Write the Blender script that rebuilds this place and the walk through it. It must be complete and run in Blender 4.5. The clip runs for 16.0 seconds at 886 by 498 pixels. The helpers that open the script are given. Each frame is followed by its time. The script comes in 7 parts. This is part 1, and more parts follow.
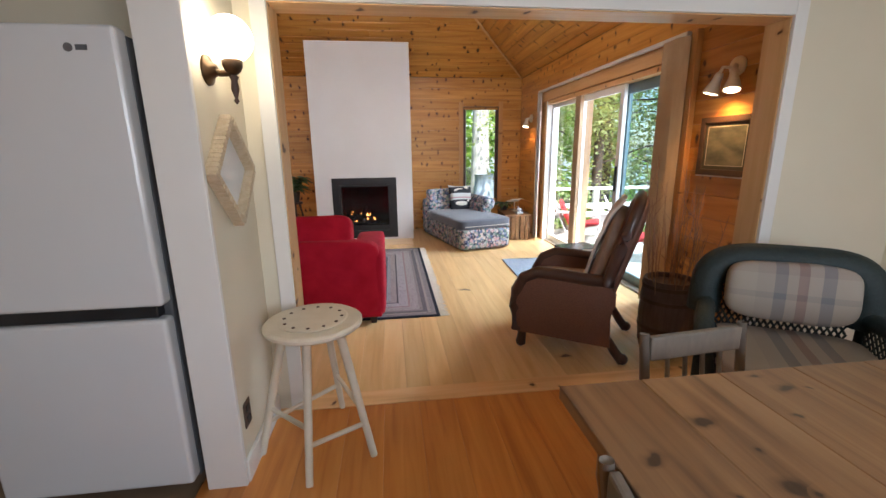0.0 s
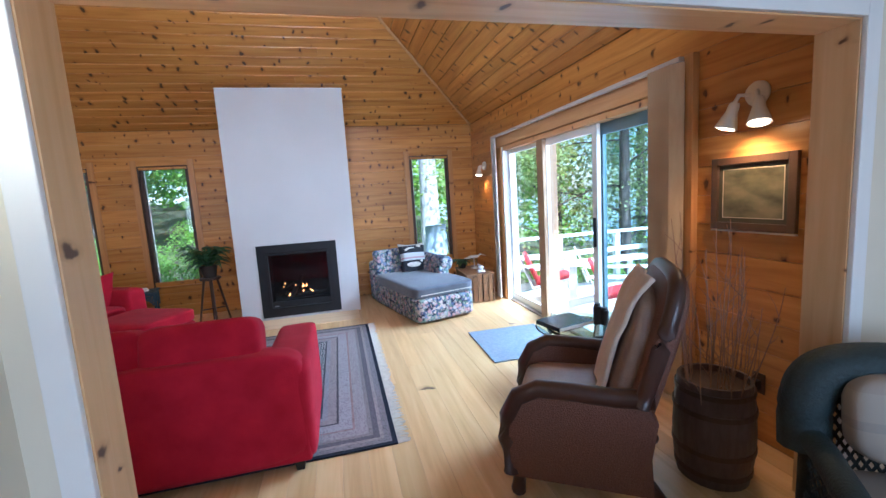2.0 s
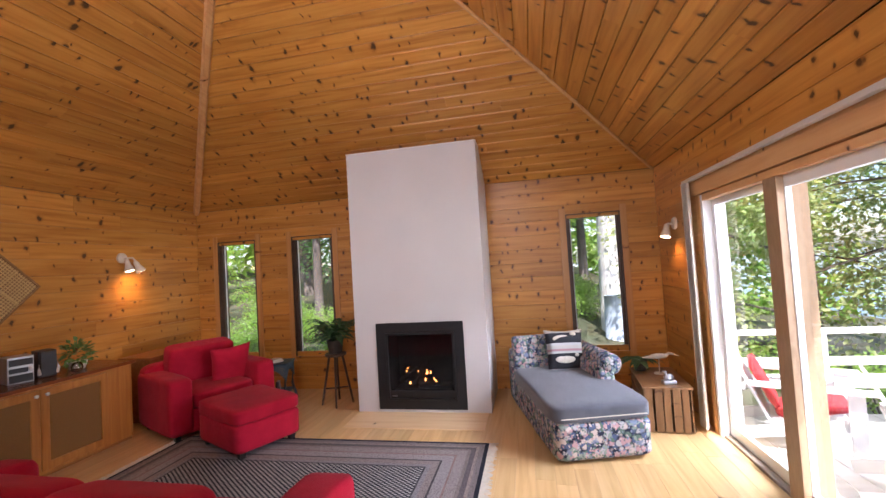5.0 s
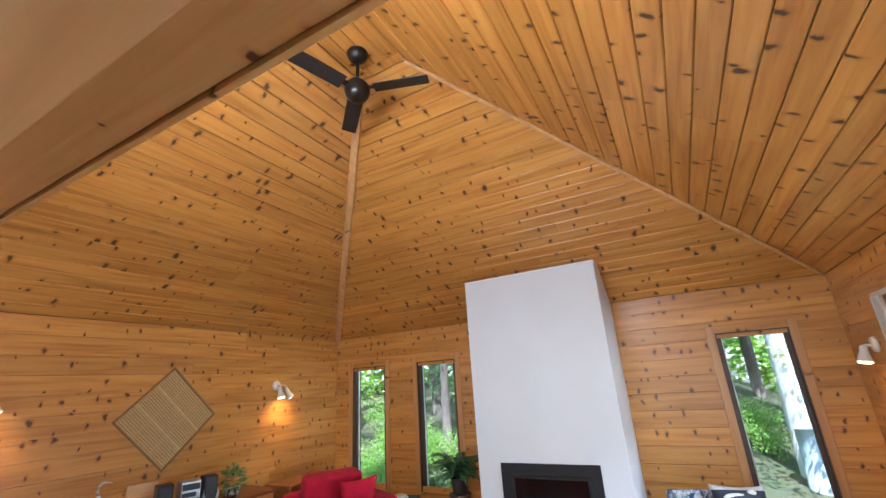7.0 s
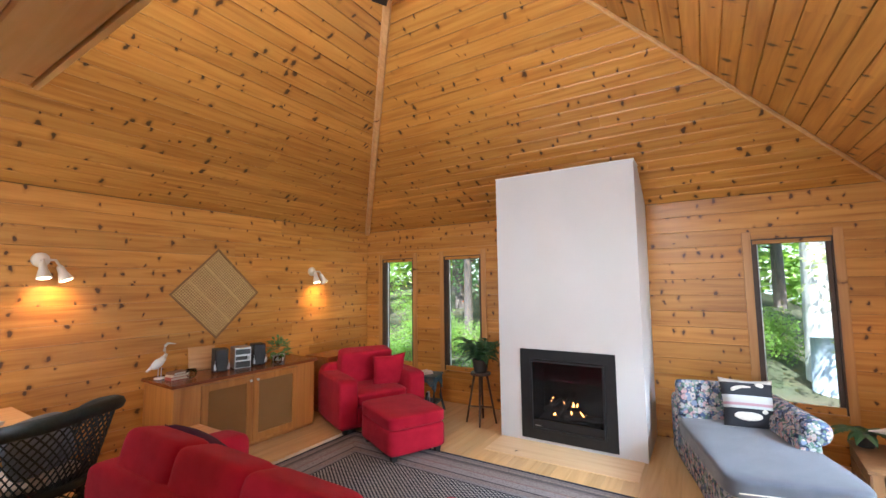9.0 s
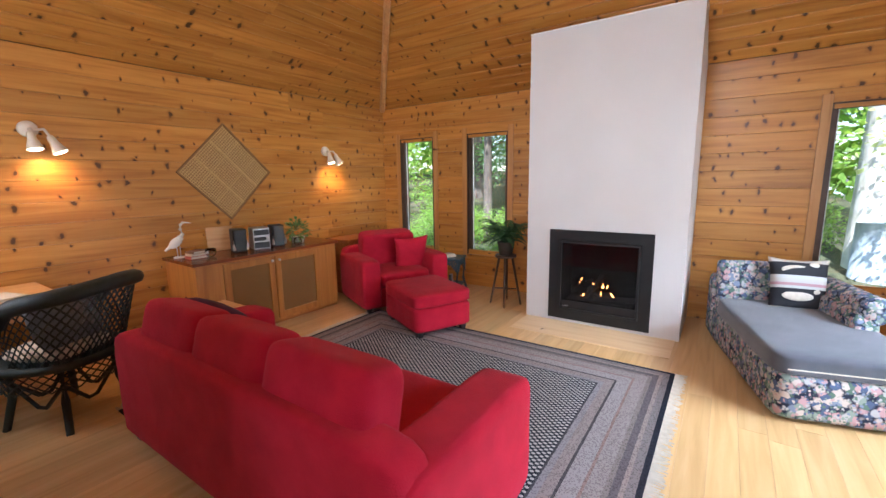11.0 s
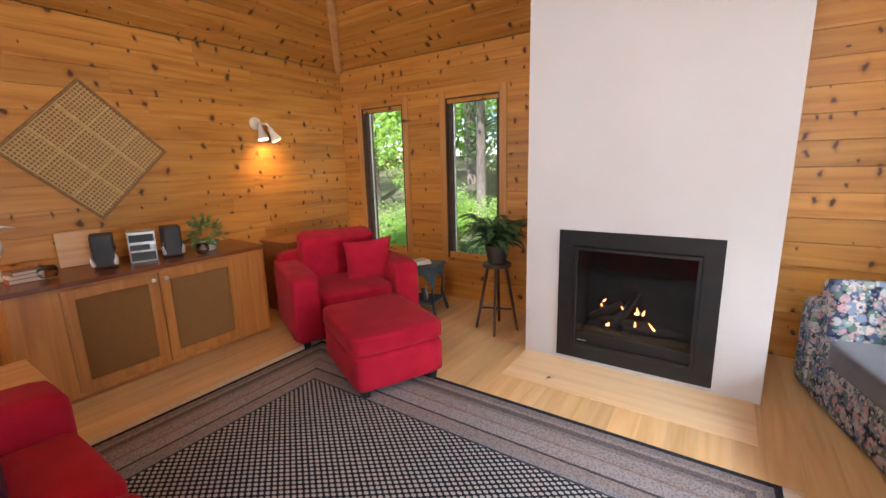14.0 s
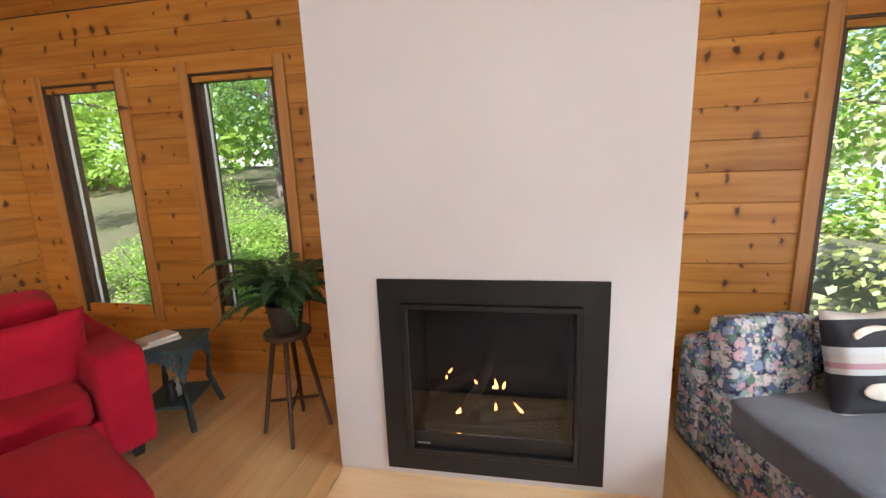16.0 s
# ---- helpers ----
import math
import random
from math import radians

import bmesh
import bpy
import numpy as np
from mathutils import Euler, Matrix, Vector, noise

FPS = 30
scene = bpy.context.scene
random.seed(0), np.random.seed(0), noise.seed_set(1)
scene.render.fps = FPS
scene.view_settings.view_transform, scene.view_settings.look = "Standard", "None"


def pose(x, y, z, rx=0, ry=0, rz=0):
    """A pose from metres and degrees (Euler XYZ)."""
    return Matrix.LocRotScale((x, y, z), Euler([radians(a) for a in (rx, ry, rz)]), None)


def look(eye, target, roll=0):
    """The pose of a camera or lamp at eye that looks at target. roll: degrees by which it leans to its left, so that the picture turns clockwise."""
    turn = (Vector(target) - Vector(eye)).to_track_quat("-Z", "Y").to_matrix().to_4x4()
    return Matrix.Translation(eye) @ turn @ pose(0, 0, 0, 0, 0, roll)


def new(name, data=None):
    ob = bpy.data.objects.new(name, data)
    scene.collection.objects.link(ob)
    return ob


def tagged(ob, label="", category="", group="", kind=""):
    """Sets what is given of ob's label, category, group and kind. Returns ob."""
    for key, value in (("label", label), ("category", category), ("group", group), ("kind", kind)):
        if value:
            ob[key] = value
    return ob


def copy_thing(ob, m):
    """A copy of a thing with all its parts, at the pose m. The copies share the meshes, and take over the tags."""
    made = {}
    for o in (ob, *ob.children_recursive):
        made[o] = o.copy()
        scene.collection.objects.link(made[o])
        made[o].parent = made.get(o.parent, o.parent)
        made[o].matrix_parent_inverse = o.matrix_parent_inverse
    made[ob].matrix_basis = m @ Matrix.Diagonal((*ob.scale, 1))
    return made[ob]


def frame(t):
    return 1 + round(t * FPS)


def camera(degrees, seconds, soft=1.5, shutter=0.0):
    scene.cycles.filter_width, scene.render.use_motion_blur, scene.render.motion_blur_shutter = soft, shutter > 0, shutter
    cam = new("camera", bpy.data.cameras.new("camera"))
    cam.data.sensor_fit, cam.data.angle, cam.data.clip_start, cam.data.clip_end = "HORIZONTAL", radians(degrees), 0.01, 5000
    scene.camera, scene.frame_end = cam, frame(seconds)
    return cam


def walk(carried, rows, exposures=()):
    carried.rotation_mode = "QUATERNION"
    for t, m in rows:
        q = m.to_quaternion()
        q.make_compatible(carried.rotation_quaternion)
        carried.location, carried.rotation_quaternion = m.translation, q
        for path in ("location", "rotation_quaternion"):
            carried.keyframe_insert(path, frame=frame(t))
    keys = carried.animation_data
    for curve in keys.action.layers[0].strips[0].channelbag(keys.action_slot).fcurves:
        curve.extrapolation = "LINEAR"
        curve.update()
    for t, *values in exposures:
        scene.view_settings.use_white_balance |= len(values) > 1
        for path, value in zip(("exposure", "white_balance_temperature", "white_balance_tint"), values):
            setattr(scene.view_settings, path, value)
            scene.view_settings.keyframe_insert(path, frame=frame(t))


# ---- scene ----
cam = camera(93.8, 16.0)
PATH = [
    (0, (0.101, 0.096, 1.357), (0.337, 2.027, 0.896), -0.7),
    (0.5, (0.127, 0.32, 1.407), (0.442, 2.262, 1.049), -2.0),
    (1, (0.206, 0.553, 1.437), (0.487, 2.506, 1.11), -2.2),
    (1.5, (0.21, 0.787, 1.443), (0.608, 2.728, 1.166), -2.9),
    (2, (0.246, 1.014, 1.455), (0.721, 2.94, 1.2), -3.6),
    (2.5, (0.342, 1.267, 1.468), (0.753, 3.202, 1.177), -2.5),
    (3, (0.431, 1.519, 1.482), (0.871, 3.455, 1.239), -4.1),
    (3.5, (0.568, 1.733, 1.499), (0.963, 3.686, 1.318), -3.9),
    (4, (0.73, 1.901, 1.506), (0.889, 3.89, 1.372), -3.0),
    (4.5, (0.826, 2.079, 1.528), (0.699, 4.074, 1.461), -3.1),
    (5, (0.905, 2.239, 1.571), (0.506, 4.198, 1.647), -3.5),
    (7.5, (1.016, 2.234, 1.759), (0.087, 3.88, 2.411), -2.8),
    (8, (1.01, 2.24, 1.742), (0.033, 3.894, 2.3), -1.9),
    (8.5, (0.978, 2.245, 1.702), (-0.048, 3.92, 2.076), -1.1),
    (9, (0.95, 2.239, 1.67), (-0.106, 3.928, 1.841), -0.7),
    (9.5, (0.903, 2.26, 1.627), (-0.156, 3.957, 1.638), 0.1),
    (10, (0.833, 2.296, 1.579), (-0.192, 4.01, 1.472), 0.1),
    (12.5, (0.394, 2.983, 1.424), (-0.894, 4.423, 0.91), -2.7),
    (13, (0.289, 3.225, 1.422), (-1.006, 4.682, 0.974), -3.0),
    (13.5, (0.242, 3.499, 1.429), (-1.053, 4.962, 1.004), -1.2),
    (14, (0.139, 3.748, 1.438), (-0.961, 5.369, 1.037), -1.5),
    (14.5, (0.061, 3.984, 1.439), (-0.852, 5.718, 1.039), -2.2),
    (15, (0.036, 4.312, 1.439), (-0.849, 6.054, 1.01), -0.4),
    (15.5, (-0.076, 4.629, 1.43), (-0.717, 6.481, 1.027), -1.0),
    (16, (-0.175, 4.918, 1.434), (-0.539, 6.847, 1.05), -2.1),
]
EXPOSURES = [(0, 1.23, 5850, 10), (1, 1.25, 5300, 10), (2, 1.38, 4550, 7), (3, 1.5, 4650, 8), (3.5, 1.5, 4900, 9), (4, 1.17, 5300, 14), (5, 1.23, 5950, 23), (7.5, 1.73, 4950, 3), (8, 1.74, 5000, 3), (9, 1.72, 5500, 8), (10, 1.62, 5500, 11), (12.5, 1.65, 5700, 12), (14, 1.67, 5950, 13), (15, 1.55, 6050, 13), (16, 1.5, 6200, 13)]
walk(cam, [(t, look(eye, target, roll)) for t, eye, target, roll in PATH], EXPOSURES)

# ---- world, sun, large lights ----
world = bpy.data.worlds.new("sky")
scene.world = world
world.use_nodes = True
wn = world.node_tree.nodes
sky = wn.new("ShaderNodeTexSky")
sky.sky_type, sky.sun_disc = "NISHITA", False
sky.sun_elevation, sky.sun_rotation = radians(55), radians(162)
world.node_tree.links.new(sky.outputs[0], wn["Background"].inputs[0])
wn["Background"].inputs[1].default_value = 0.14


def lamp(name, kind, m, energy, colour, **values):
    data = bpy.data.lights.new(name, kind)
    data.energy, data.color = energy, colour
    for key, value in values.items():
        if key == "angle":
            data.angle = value
        elif key == "size":
            data.shape, data.size, data.size_y = "RECTANGLE", value[0], value[1]
        elif key == "radius":
            data.shadow_soft_size = value
        elif key == "cone":
            data.spot_size, data.spot_blend = radians(value[0]), value[1]
    ob = new(name, data)
    ob.matrix_world = m
    return ob


lamp("sun", "SUN", look((4.0, -12.0, 18.0), (0, 0, 0)), 5.0, (1.0, 0.95, 0.86), angle=radians(0.6))
# stands in for the sky's light through the glazed door, hung outside above it
lamp("door_daylight", "AREA", look((5.2, 4.75, 3.35), (0.0, 5.2, 0.9)), 165, (0.84, 0.93, 1.0), size=(3.2, 0.8))
# fill lamp added at an unseen opening in the kitchen's south wall
lamp("kitchen_fill", "AREA", look((1.2, -1.55, 1.5), (1.2, 0, 1.4)), 20, (0.95, 0.97, 1.0), size=(1.5, 1.1))

# fill lamp added in the unseen gable window, for the ceiling slopes
lamp("gable_fill", "AREA", look((-0.30, 2.30, 2.98), (-0.3, 6.4, 3.25)), 27, (1.0, 0.96, 0.90), size=(1.35, 0.5))
# fill lamp added in the unseen desk window, for the low west wall
lamp("desk_window_fill", "AREA", look((-3.02, 2.30, 1.5), (-2.9, 6.0, 1.4)), 5, (1.0, 0.96, 0.90), size=(0.78, 1.15))
# lamp added out of view outside the door, to brighten the west wall
lamp("west_wall_fill", "AREA", look((9.0, 1.5, 1.0), (-3.8, 6.0, 2.0)), 150, (1.0, 0.96, 0.88), size=(2.6, 1.8))


# ---- materials ----
def material(name, colour, rough=0.6, metal=0.0, two=None, scale=6.0, stretch=(1, 1, 1), bump=0.0, bump_scale=60.0, detail=4.0, spec=0.5, sheen=0.0):
    """A surface with a base colour that wanders to a second one, and a fine relief."""
    m = bpy.data.materials.new(name)
    m.use_nodes = True
    n, l = m.node_tree.nodes, m.node_tree.links
    b = n["Principled BSDF"]
    b.inputs["Roughness"].default_value, b.inputs["Metallic"].default_value = rough, metal
    b.inputs["Specular IOR Level"].default_value = spec
    b.inputs["Base Color"].default_value = (*colour, 1)
    if sheen:
        b.inputs["Sheen Weight"].default_value = sheen
        b.inputs["Sheen Roughness"].default_value = 0.5
    co = n.new("ShaderNodeTexCoord")
    if two:
        mp = n.new("ShaderNodeMapping")
        mp.inputs["Scale"].default_value = stretch
        l.new(co.outputs["Object"], mp.inputs[0])
        t = n.new("ShaderNodeTexNoise")
        t.inputs["Scale"].default_value, t.inputs["Detail"].default_value = scale, detail
        l.new(mp.outputs[0], t.inputs["Vector"])
        r = n.new("ShaderNodeValToRGB")
        r.color_ramp.elements[0].position, r.color_ramp.elements[1].position = 0.3, 0.7
        r.color_ramp.elements[0].color, r.color_ramp.elements[1].color = (*colour, 1), (*two, 1)
        l.new(t.outputs["Fac"], r.inputs[0])
        l.new(r.outputs[0], b.inputs["Base Color"])
    if bump:
        t2 = n.new("ShaderNodeTexNoise")
        t2.inputs["Scale"].default_value, t2.inputs["Detail"].default_value = bump_scale, 3
        l.new(co.outputs["Object"], t2.inputs["Vector"])
        bp = n.new("ShaderNodeBump")
        bp.inputs["Strength"].default_value, bp.inputs["Distance"].default_value = bump, 0.01
        l.new(t2.outputs["Fac"], bp.inputs["Height"])
        l.new(bp.outputs[0], b.inputs["Normal"])
    return m


def math_node(n, l, op, a, b=None, c=None):
    q = n.new("ShaderNodeMath")
    q.operation = op
    for i, v in enumerate((a, b, c)):
        if v is None:
            continue
        if isinstance(v, (int, float)):
            q.inputs[i].default_value = v
        else:
            l.new(v, q.inputs[i])
    return q.outputs[0]


def wood(name, along, light, mid, dark, knot=(0.085, 0.032, 0.011), knots=0.62, island=False, rough=0.36, knot_scale=4.9, gloss=0.5, tone=0.25, across=""):
    """Boards of knotty wood: grain along one axis, each board of its own tone, dark knots with a halo."""
    m = bpy.data.materials.new(name)
    m.use_nodes = True
    n, l = m.node_tree.nodes, m.node_tree.links
    b = n["Principled BSDF"]
    co = n.new("ShaderNodeTexCoord")
    if island:
        rnd = n.new("ShaderNodeNewGeometry").outputs["Random Per Island"]
    else:
        rnd = n.new("ShaderNodeObjectInfo").outputs["Random"]
    off = n.new("ShaderNodeVectorMath")
    off.operation = "MULTIPLY_ADD"
    off.inputs[1].default_value = (1, 1, 1)
    comb = n.new("ShaderNodeCombineXYZ")
    shift = math_node(n, l, "MULTIPLY", rnd, 37.0)
    for i in range(3):
        l.new(shift, comb.inputs[i])
    l.new(co.outputs["Object"], off.inputs[0])
    l.new(comb.outputs[0], off.inputs[2])
    mp = n.new("ShaderNodeMapping")
    mp.inputs["Scale"].default_value = [0.55 if a == along else 9.0 for a in "xyz"]
    l.new(off.outputs[0], mp.inputs[0])
    g = n.new("ShaderNodeTexNoise")
    g.inputs["Scale"].default_value, g.inputs["Detail"].default_value, g.inputs["Distortion"].default_value = 2.2, 6, 0.6
    l.new(mp.outputs[0], g.inputs["Vector"])
    ramp = n.new("ShaderNodeValToRGB")
    e = ramp.color_ramp.elements
    e[0].position, e[0].color = 0.3, (*light, 1)
    e[1].position, e[1].color = 0.75, (*dark, 1)
    e.new(0.52).color = (*mid, 1)
    l.new(g.outputs["Fac"], ramp.inputs[0])
    # tone of each board
    hsv = n.new("ShaderNodeHueSaturation")
    l.new(math_node(n, l, "MULTIPLY_ADD", rnd, tone, 1.0 - tone / 2), hsv.inputs["Value"])
    l.new(ramp.outputs[0], hsv.inputs["Color"])
    # knots
    kp = n.new("ShaderNodeMapping")
    kp.inputs["Scale"].default_value = (1.6, 1.0, 1.0)
    warp = n.new("ShaderNodeTexNoise")
    warp.inputs["Scale"].default_value = 14
    l.new(off.outputs[0], warp.inputs["Vector"])
    mixv = n.new("ShaderNodeVectorMath")
    mixv.operation = "MULTIPLY_ADD"
    mixv.inputs[1].default_value = (0.065, 0.065, 0.065)
    l.new(warp.outputs["Color"], mixv.inputs[0])
    l.new(off.outputs[0], mixv.inputs[2])
    sw = n.new("ShaderNodeSeparateXYZ")
    l.new(mixv.outputs[0], sw.inputs[0])
    cw = n.new("ShaderNodeCombineXYZ")
    l.new(sw.outputs["xyz".index(along)], cw.inputs[0])
    l.new(sw.outputs["xyz".index(across or {"x": "z", "y": "z", "z": "y"}[along])], cw.inputs[1])
    l.new(cw.outputs[0], kp.inputs[0])
    v = n.new("ShaderNodeTexVoronoi")
    v.voronoi_dimensions = "2D"
    v.inputs["Scale"].default_value = knot_scale
    l.new(kp.outputs[0], v.inputs["Vector"])
    sep = n.new("ShaderNodeSeparateColor")
    l.new(v.outputs["Color"], sep.inputs[0])
    size = math_node(n, l, "MULTIPLY_ADD", sep.outputs[1], 0.110, 0.038)
    has = math_node(n, l, "LESS_THAN", sep.outputs[0], knots)
    rel = math_node(n, l, "DIVIDE", v.outputs["Distance"], size)
    core = n.new("ShaderNodeMapRange")
    core.interpolation_type = "SMOOTHSTEP"
    core.inputs[1].default_value, core.inputs[2].default_value, core.inputs[3].default_value, core.inputs[4].default_value = 0.55, 1.2, 1.0, 0.0
    l.new(rel, core.inputs[0])
    halo = n.new("ShaderNodeMapRange")
    halo.interpolation_type = "SMOOTHSTEP"
    halo.inputs[1].default_value, halo.inputs[2].default_value, halo.inputs[3].default_value, halo.inputs[4].default_value = 0.9, 2.3, 0.35, 0.0
    l.new(rel, halo.inputs[0])
    mh = n.new("ShaderNodeMix")
    mh.data_type = "RGBA"
    l.new(math_node(n, l, "MULTIPLY", halo.outputs[0], has), mh.inputs[0])
    l.new(hsv.outputs[0], mh.inputs[6])
    mh.inputs[7].default_value = (dark[0] * 0.6, dark[1] * 0.5, dark[2] * 0.45, 1)
    mk = n.new("ShaderNodeMix")
    mk.data_type = "RGBA"
    l.new(math_node(n, l, "MULTIPLY", core.outputs[0], has), mk.inputs[0])
    l.new(mh.outputs[2], mk.inputs[6])
    mk.inputs[7].default_value = (*knot, 1)
    l.new(mk.outputs[2], b.inputs["Base Color"])
    b.inputs["Roughness"].default_value = rough
    b.inputs["Specular IOR Level"].default_value = gloss
    fine = n.new("ShaderNodeTexNoise")
    fine.inputs["Scale"].default_value, fine.inputs["Detail"].default_value = 14, 4
    l.new(mp.outputs[0], fine.inputs["Vector"])
    bp = n.new("ShaderNodeBump")
    bp.inputs["Strength"].default_value, bp.inputs["Distance"].default_value = 0.12, 0.004
    l.new(fine.outputs["Fac"], bp.inputs["Height"])
    l.new(bp.outputs[0], b.inputs["Normal"])
    return m


PINE = ((0.59, 0.290, 0.062), (0.50, 0.222, 0.040), (0.345, 0.130, 0.021))
M_PINE_X = wood("pine_boards_across", "x", *PINE)
M_PINE_Y = wood("pine_boards_along", "y", *PINE)
M_PINE_Z = wood("pine_upright", "z", *PINE, knots=0.3)
M_CEIL_X = wood("ceiling_pine_across", "x", *PINE, knot=(0.055, 0.019, 0.007), knots=0.75, knot_scale=4.4, island=True, across="y")
M_CEIL_Y = wood("ceiling_pine_along", "y", *PINE, knot=(0.055, 0.019, 0.007), knots=0.75, knot_scale=4.4, island=True, across="x")
PALE = ((0.72, 0.50, 0.24), (0.66, 0.43, 0.19), (0.56, 0.34, 0.14))
M_FLOOR = wood("pale_floor_planks", "y", *PALE, knots=0.012, rough=0.33, gloss=0.5, tone=0.22, knot_scale=2.2, across="x")
M_KFLOOR = wood("orange_floor_planks", "y", (0.62, 0.27, 0.065), (0.54, 0.21, 0.045), (0.40, 0.13, 0.03), knots=0.03, rough=0.34, gloss=0.5, knot_scale=2.4, across="x")
# paler than the ceiling pine: kitchen light on the underside is painted in
M_SOFFIT = wood("soffit_pine_painted_lit", "x", (0.72, 0.47, 0.20), (0.65, 0.39, 0.14), (0.50, 0.26, 0.085), island=True, knots=0.3, across="y")
M_TRIM_Z = wood("clear_pine_trim", "z", (0.58, 0.31, 0.105), (0.51, 0.25, 0.075), (0.40, 0.175, 0.05), knots=0.08)
M_TRIM_Y = wood("clear_pine_rail", "y", (0.66, 0.40, 0.18), (0.60, 0.34, 0.14), (0.50, 0.26, 0.1), knots=0.15)
M_JAMB = wood("pale_pine_jamb", "z", (0.74, 0.50, 0.26), (0.68, 0.43, 0.2), (0.58, 0.34, 0.15), knots=0.35)
M_JAMB_X = wood("pale_pine_head", "x", (0.74, 0.50, 0.26), (0.68, 0.43, 0.2), (0.58, 0.34, 0.15), knots=0.35, across="y")
M_WHITE = material("white_paint", (0.78, 0.77, 0.74), 0.45, two=(0.74, 0.73, 0.70), scale=3, bump=0.03)
M_PLASTER = material("chimney_plaster", (0.60, 0.585, 0.58), 0.7, two=(0.565, 0.548, 0.54), scale=1.5, bump=0.05, bump_scale=90)
M_KWALL = material("cream_wall_paint", (0.72, 0.66, 0.52), 0.6, two=(0.69, 0.63, 0.49), scale=2, bump=0.05, bump_scale=120)
M_DARKWALL = material("outer_boards", (0.25, 0.17, 0.1), 0.8, two=(0.2, 0.13, 0.08), scale=4)
M_BRONZE = material("dark_window_sash", (0.09, 0.05, 0.03), 0.5, two=(0.06, 0.035, 0.02), scale=9)
M_VINYL = material("white_vinyl_frame", (0.80, 0.81, 0.80), 0.35, two=(0.77, 0.78, 0.77), scale=5)
M_BLUEMETAL = material("blue_grey_metal", (0.20, 0.29, 0.33), 0.4, 0.3, two=(0.17, 0.26, 0.30), scale=7)
M_BLACK = material("black_steel", (0.018, 0.018, 0.019), 0.42, 0.4, two=(0.024, 0.023, 0.023), scale=14, bump=0.03)
M_SOOT = material("firebox_lining", (0.012, 0.011, 0.010), 0.9, two=(0.03, 0.026, 0.022), scale=9, bump=0.3)


def glass(name, tint=(1, 1, 1), rough=0.0):
    m = bpy.data.materials.new(name)
    m.use_nodes = True
    b = m.node_tree.nodes["Principled BSDF"]
    b.inputs["Base Color"].default_value = (*tint, 1)
    b.inputs["Transmission Weight"].default_value, b.inputs["Roughness"].default_value, b.inputs["IOR"].default_value = 1.0, rough, 1.45
    return m


M_GLASS = glass("window_glass")
M_TINT = glass("tinted_glass", (0.72, 0.88, 0.92))
M_FIREGLASS = glass("smoked_fire_glass", (0.42, 0.42, 0.43))
M_GLASSWARE = glass("clear_glassware", (0.93, 0.97, 0.95))
M_GREENGLASS = glass("thick_green_glass", (0.66, 0.82, 0.78))


# ---- building blocks ----
def finish(name, bm, mat, smooth=False):
    me = bpy.data.meshes.new(name)
    bm.normal_update()
    bm.to_mesh(me)
    bm.free()
    for q in mat if isinstance(mat, (list, tuple)) else [mat]:
        me.materials.append(q)
    if smooth:
        me.shade_smooth()
    return me


def part(name, bm, mat, parent, label="", smooth=False, at=None):
    ob = new(name, finish(name, bm, mat, smooth))
    ob.parent = parent
    if at is not None:
        ob.matrix_basis = at
    return tagged(ob, label)


def thing(name, m, label, category, group="", kind=""):
    ob = new(name)
    ob.empty_display_size = 0.1
    ob.matrix_basis = m
    return tagged(ob, label, category, group, kind)


def solo(name, bm, mat, label, category, m=None, group="", kind="", smooth=False):
    ob = new(name, finish(name, bm, mat, smooth))
    if m is not None:
        ob.matrix_basis = m
    return tagged(ob, label, category, group, kind)


def box(bm, x0, x1, y0, y1, z0, z1, bevel=0.0, seg=2):
    made = bmesh.ops.create_cube(bm, size=1.0, matrix=Matrix.Translation(((x0 + x1) / 2, (y0 + y1) / 2, (z0 + z1) / 2)) @ Matrix.Diagonal((x1 - x0, y1 - y0, z1 - z0, 1)))
    if bevel:
        edges = {e for v in made["verts"] for e in v.link_edges}
        bmesh.ops.bevel(bm, geom=list(edges), offset=bevel, segments=seg, profile=0.6, affect="EDGES")
    return bm


def ring(bm, u0, u1, z0, z1, w, d0, d1, axis="y", top=None, bottom=None):
    """A rectangular frame in one piece, w wide, between depths d0 and d1 along an axis."""
    top, bottom = w if top is None else top, w if bottom is None else bottom
    at = (lambda u, d, z: (u, d, z)) if axis == "y" else (lambda u, d, z: (d, u, z))
    loops = []
    for d in (d0, d1):
        outer = [bm.verts.new(at(u, d, z)) for u, z in ((u0, z0), (u1, z0), (u1, z1), (u0, z1))]
        inner = [bm.verts.new(at(u, d, z)) for u, z in ((u0 + w, z0 + bottom), (u1 - w, z0 + bottom), (u1 - w, z1 - top), (u0 + w, z1 - top))]
        loops.append((outer, inner))
    (a, b), (c, d) = loops
    for i in range(4):
        j = (i + 1) % 4
        for q in ((a[i], a[j], b[j], b[i]), (c[i], d[i], d[j], c[j]), (a[i], c[i], c[j], a[j]), (b[i], b[j], d[j], d[i])):
            bm.faces.new(q)
    bmesh.ops.recalc_face_normals(bm, faces=bm.faces)
    bmesh.ops.bevel(bm, geom=list(bm.edges), offset=0.002, segments=1, affect="EDGES")
    return bm


def one_box(*a, **k):
    return box(bmesh.new(), *a, **k)


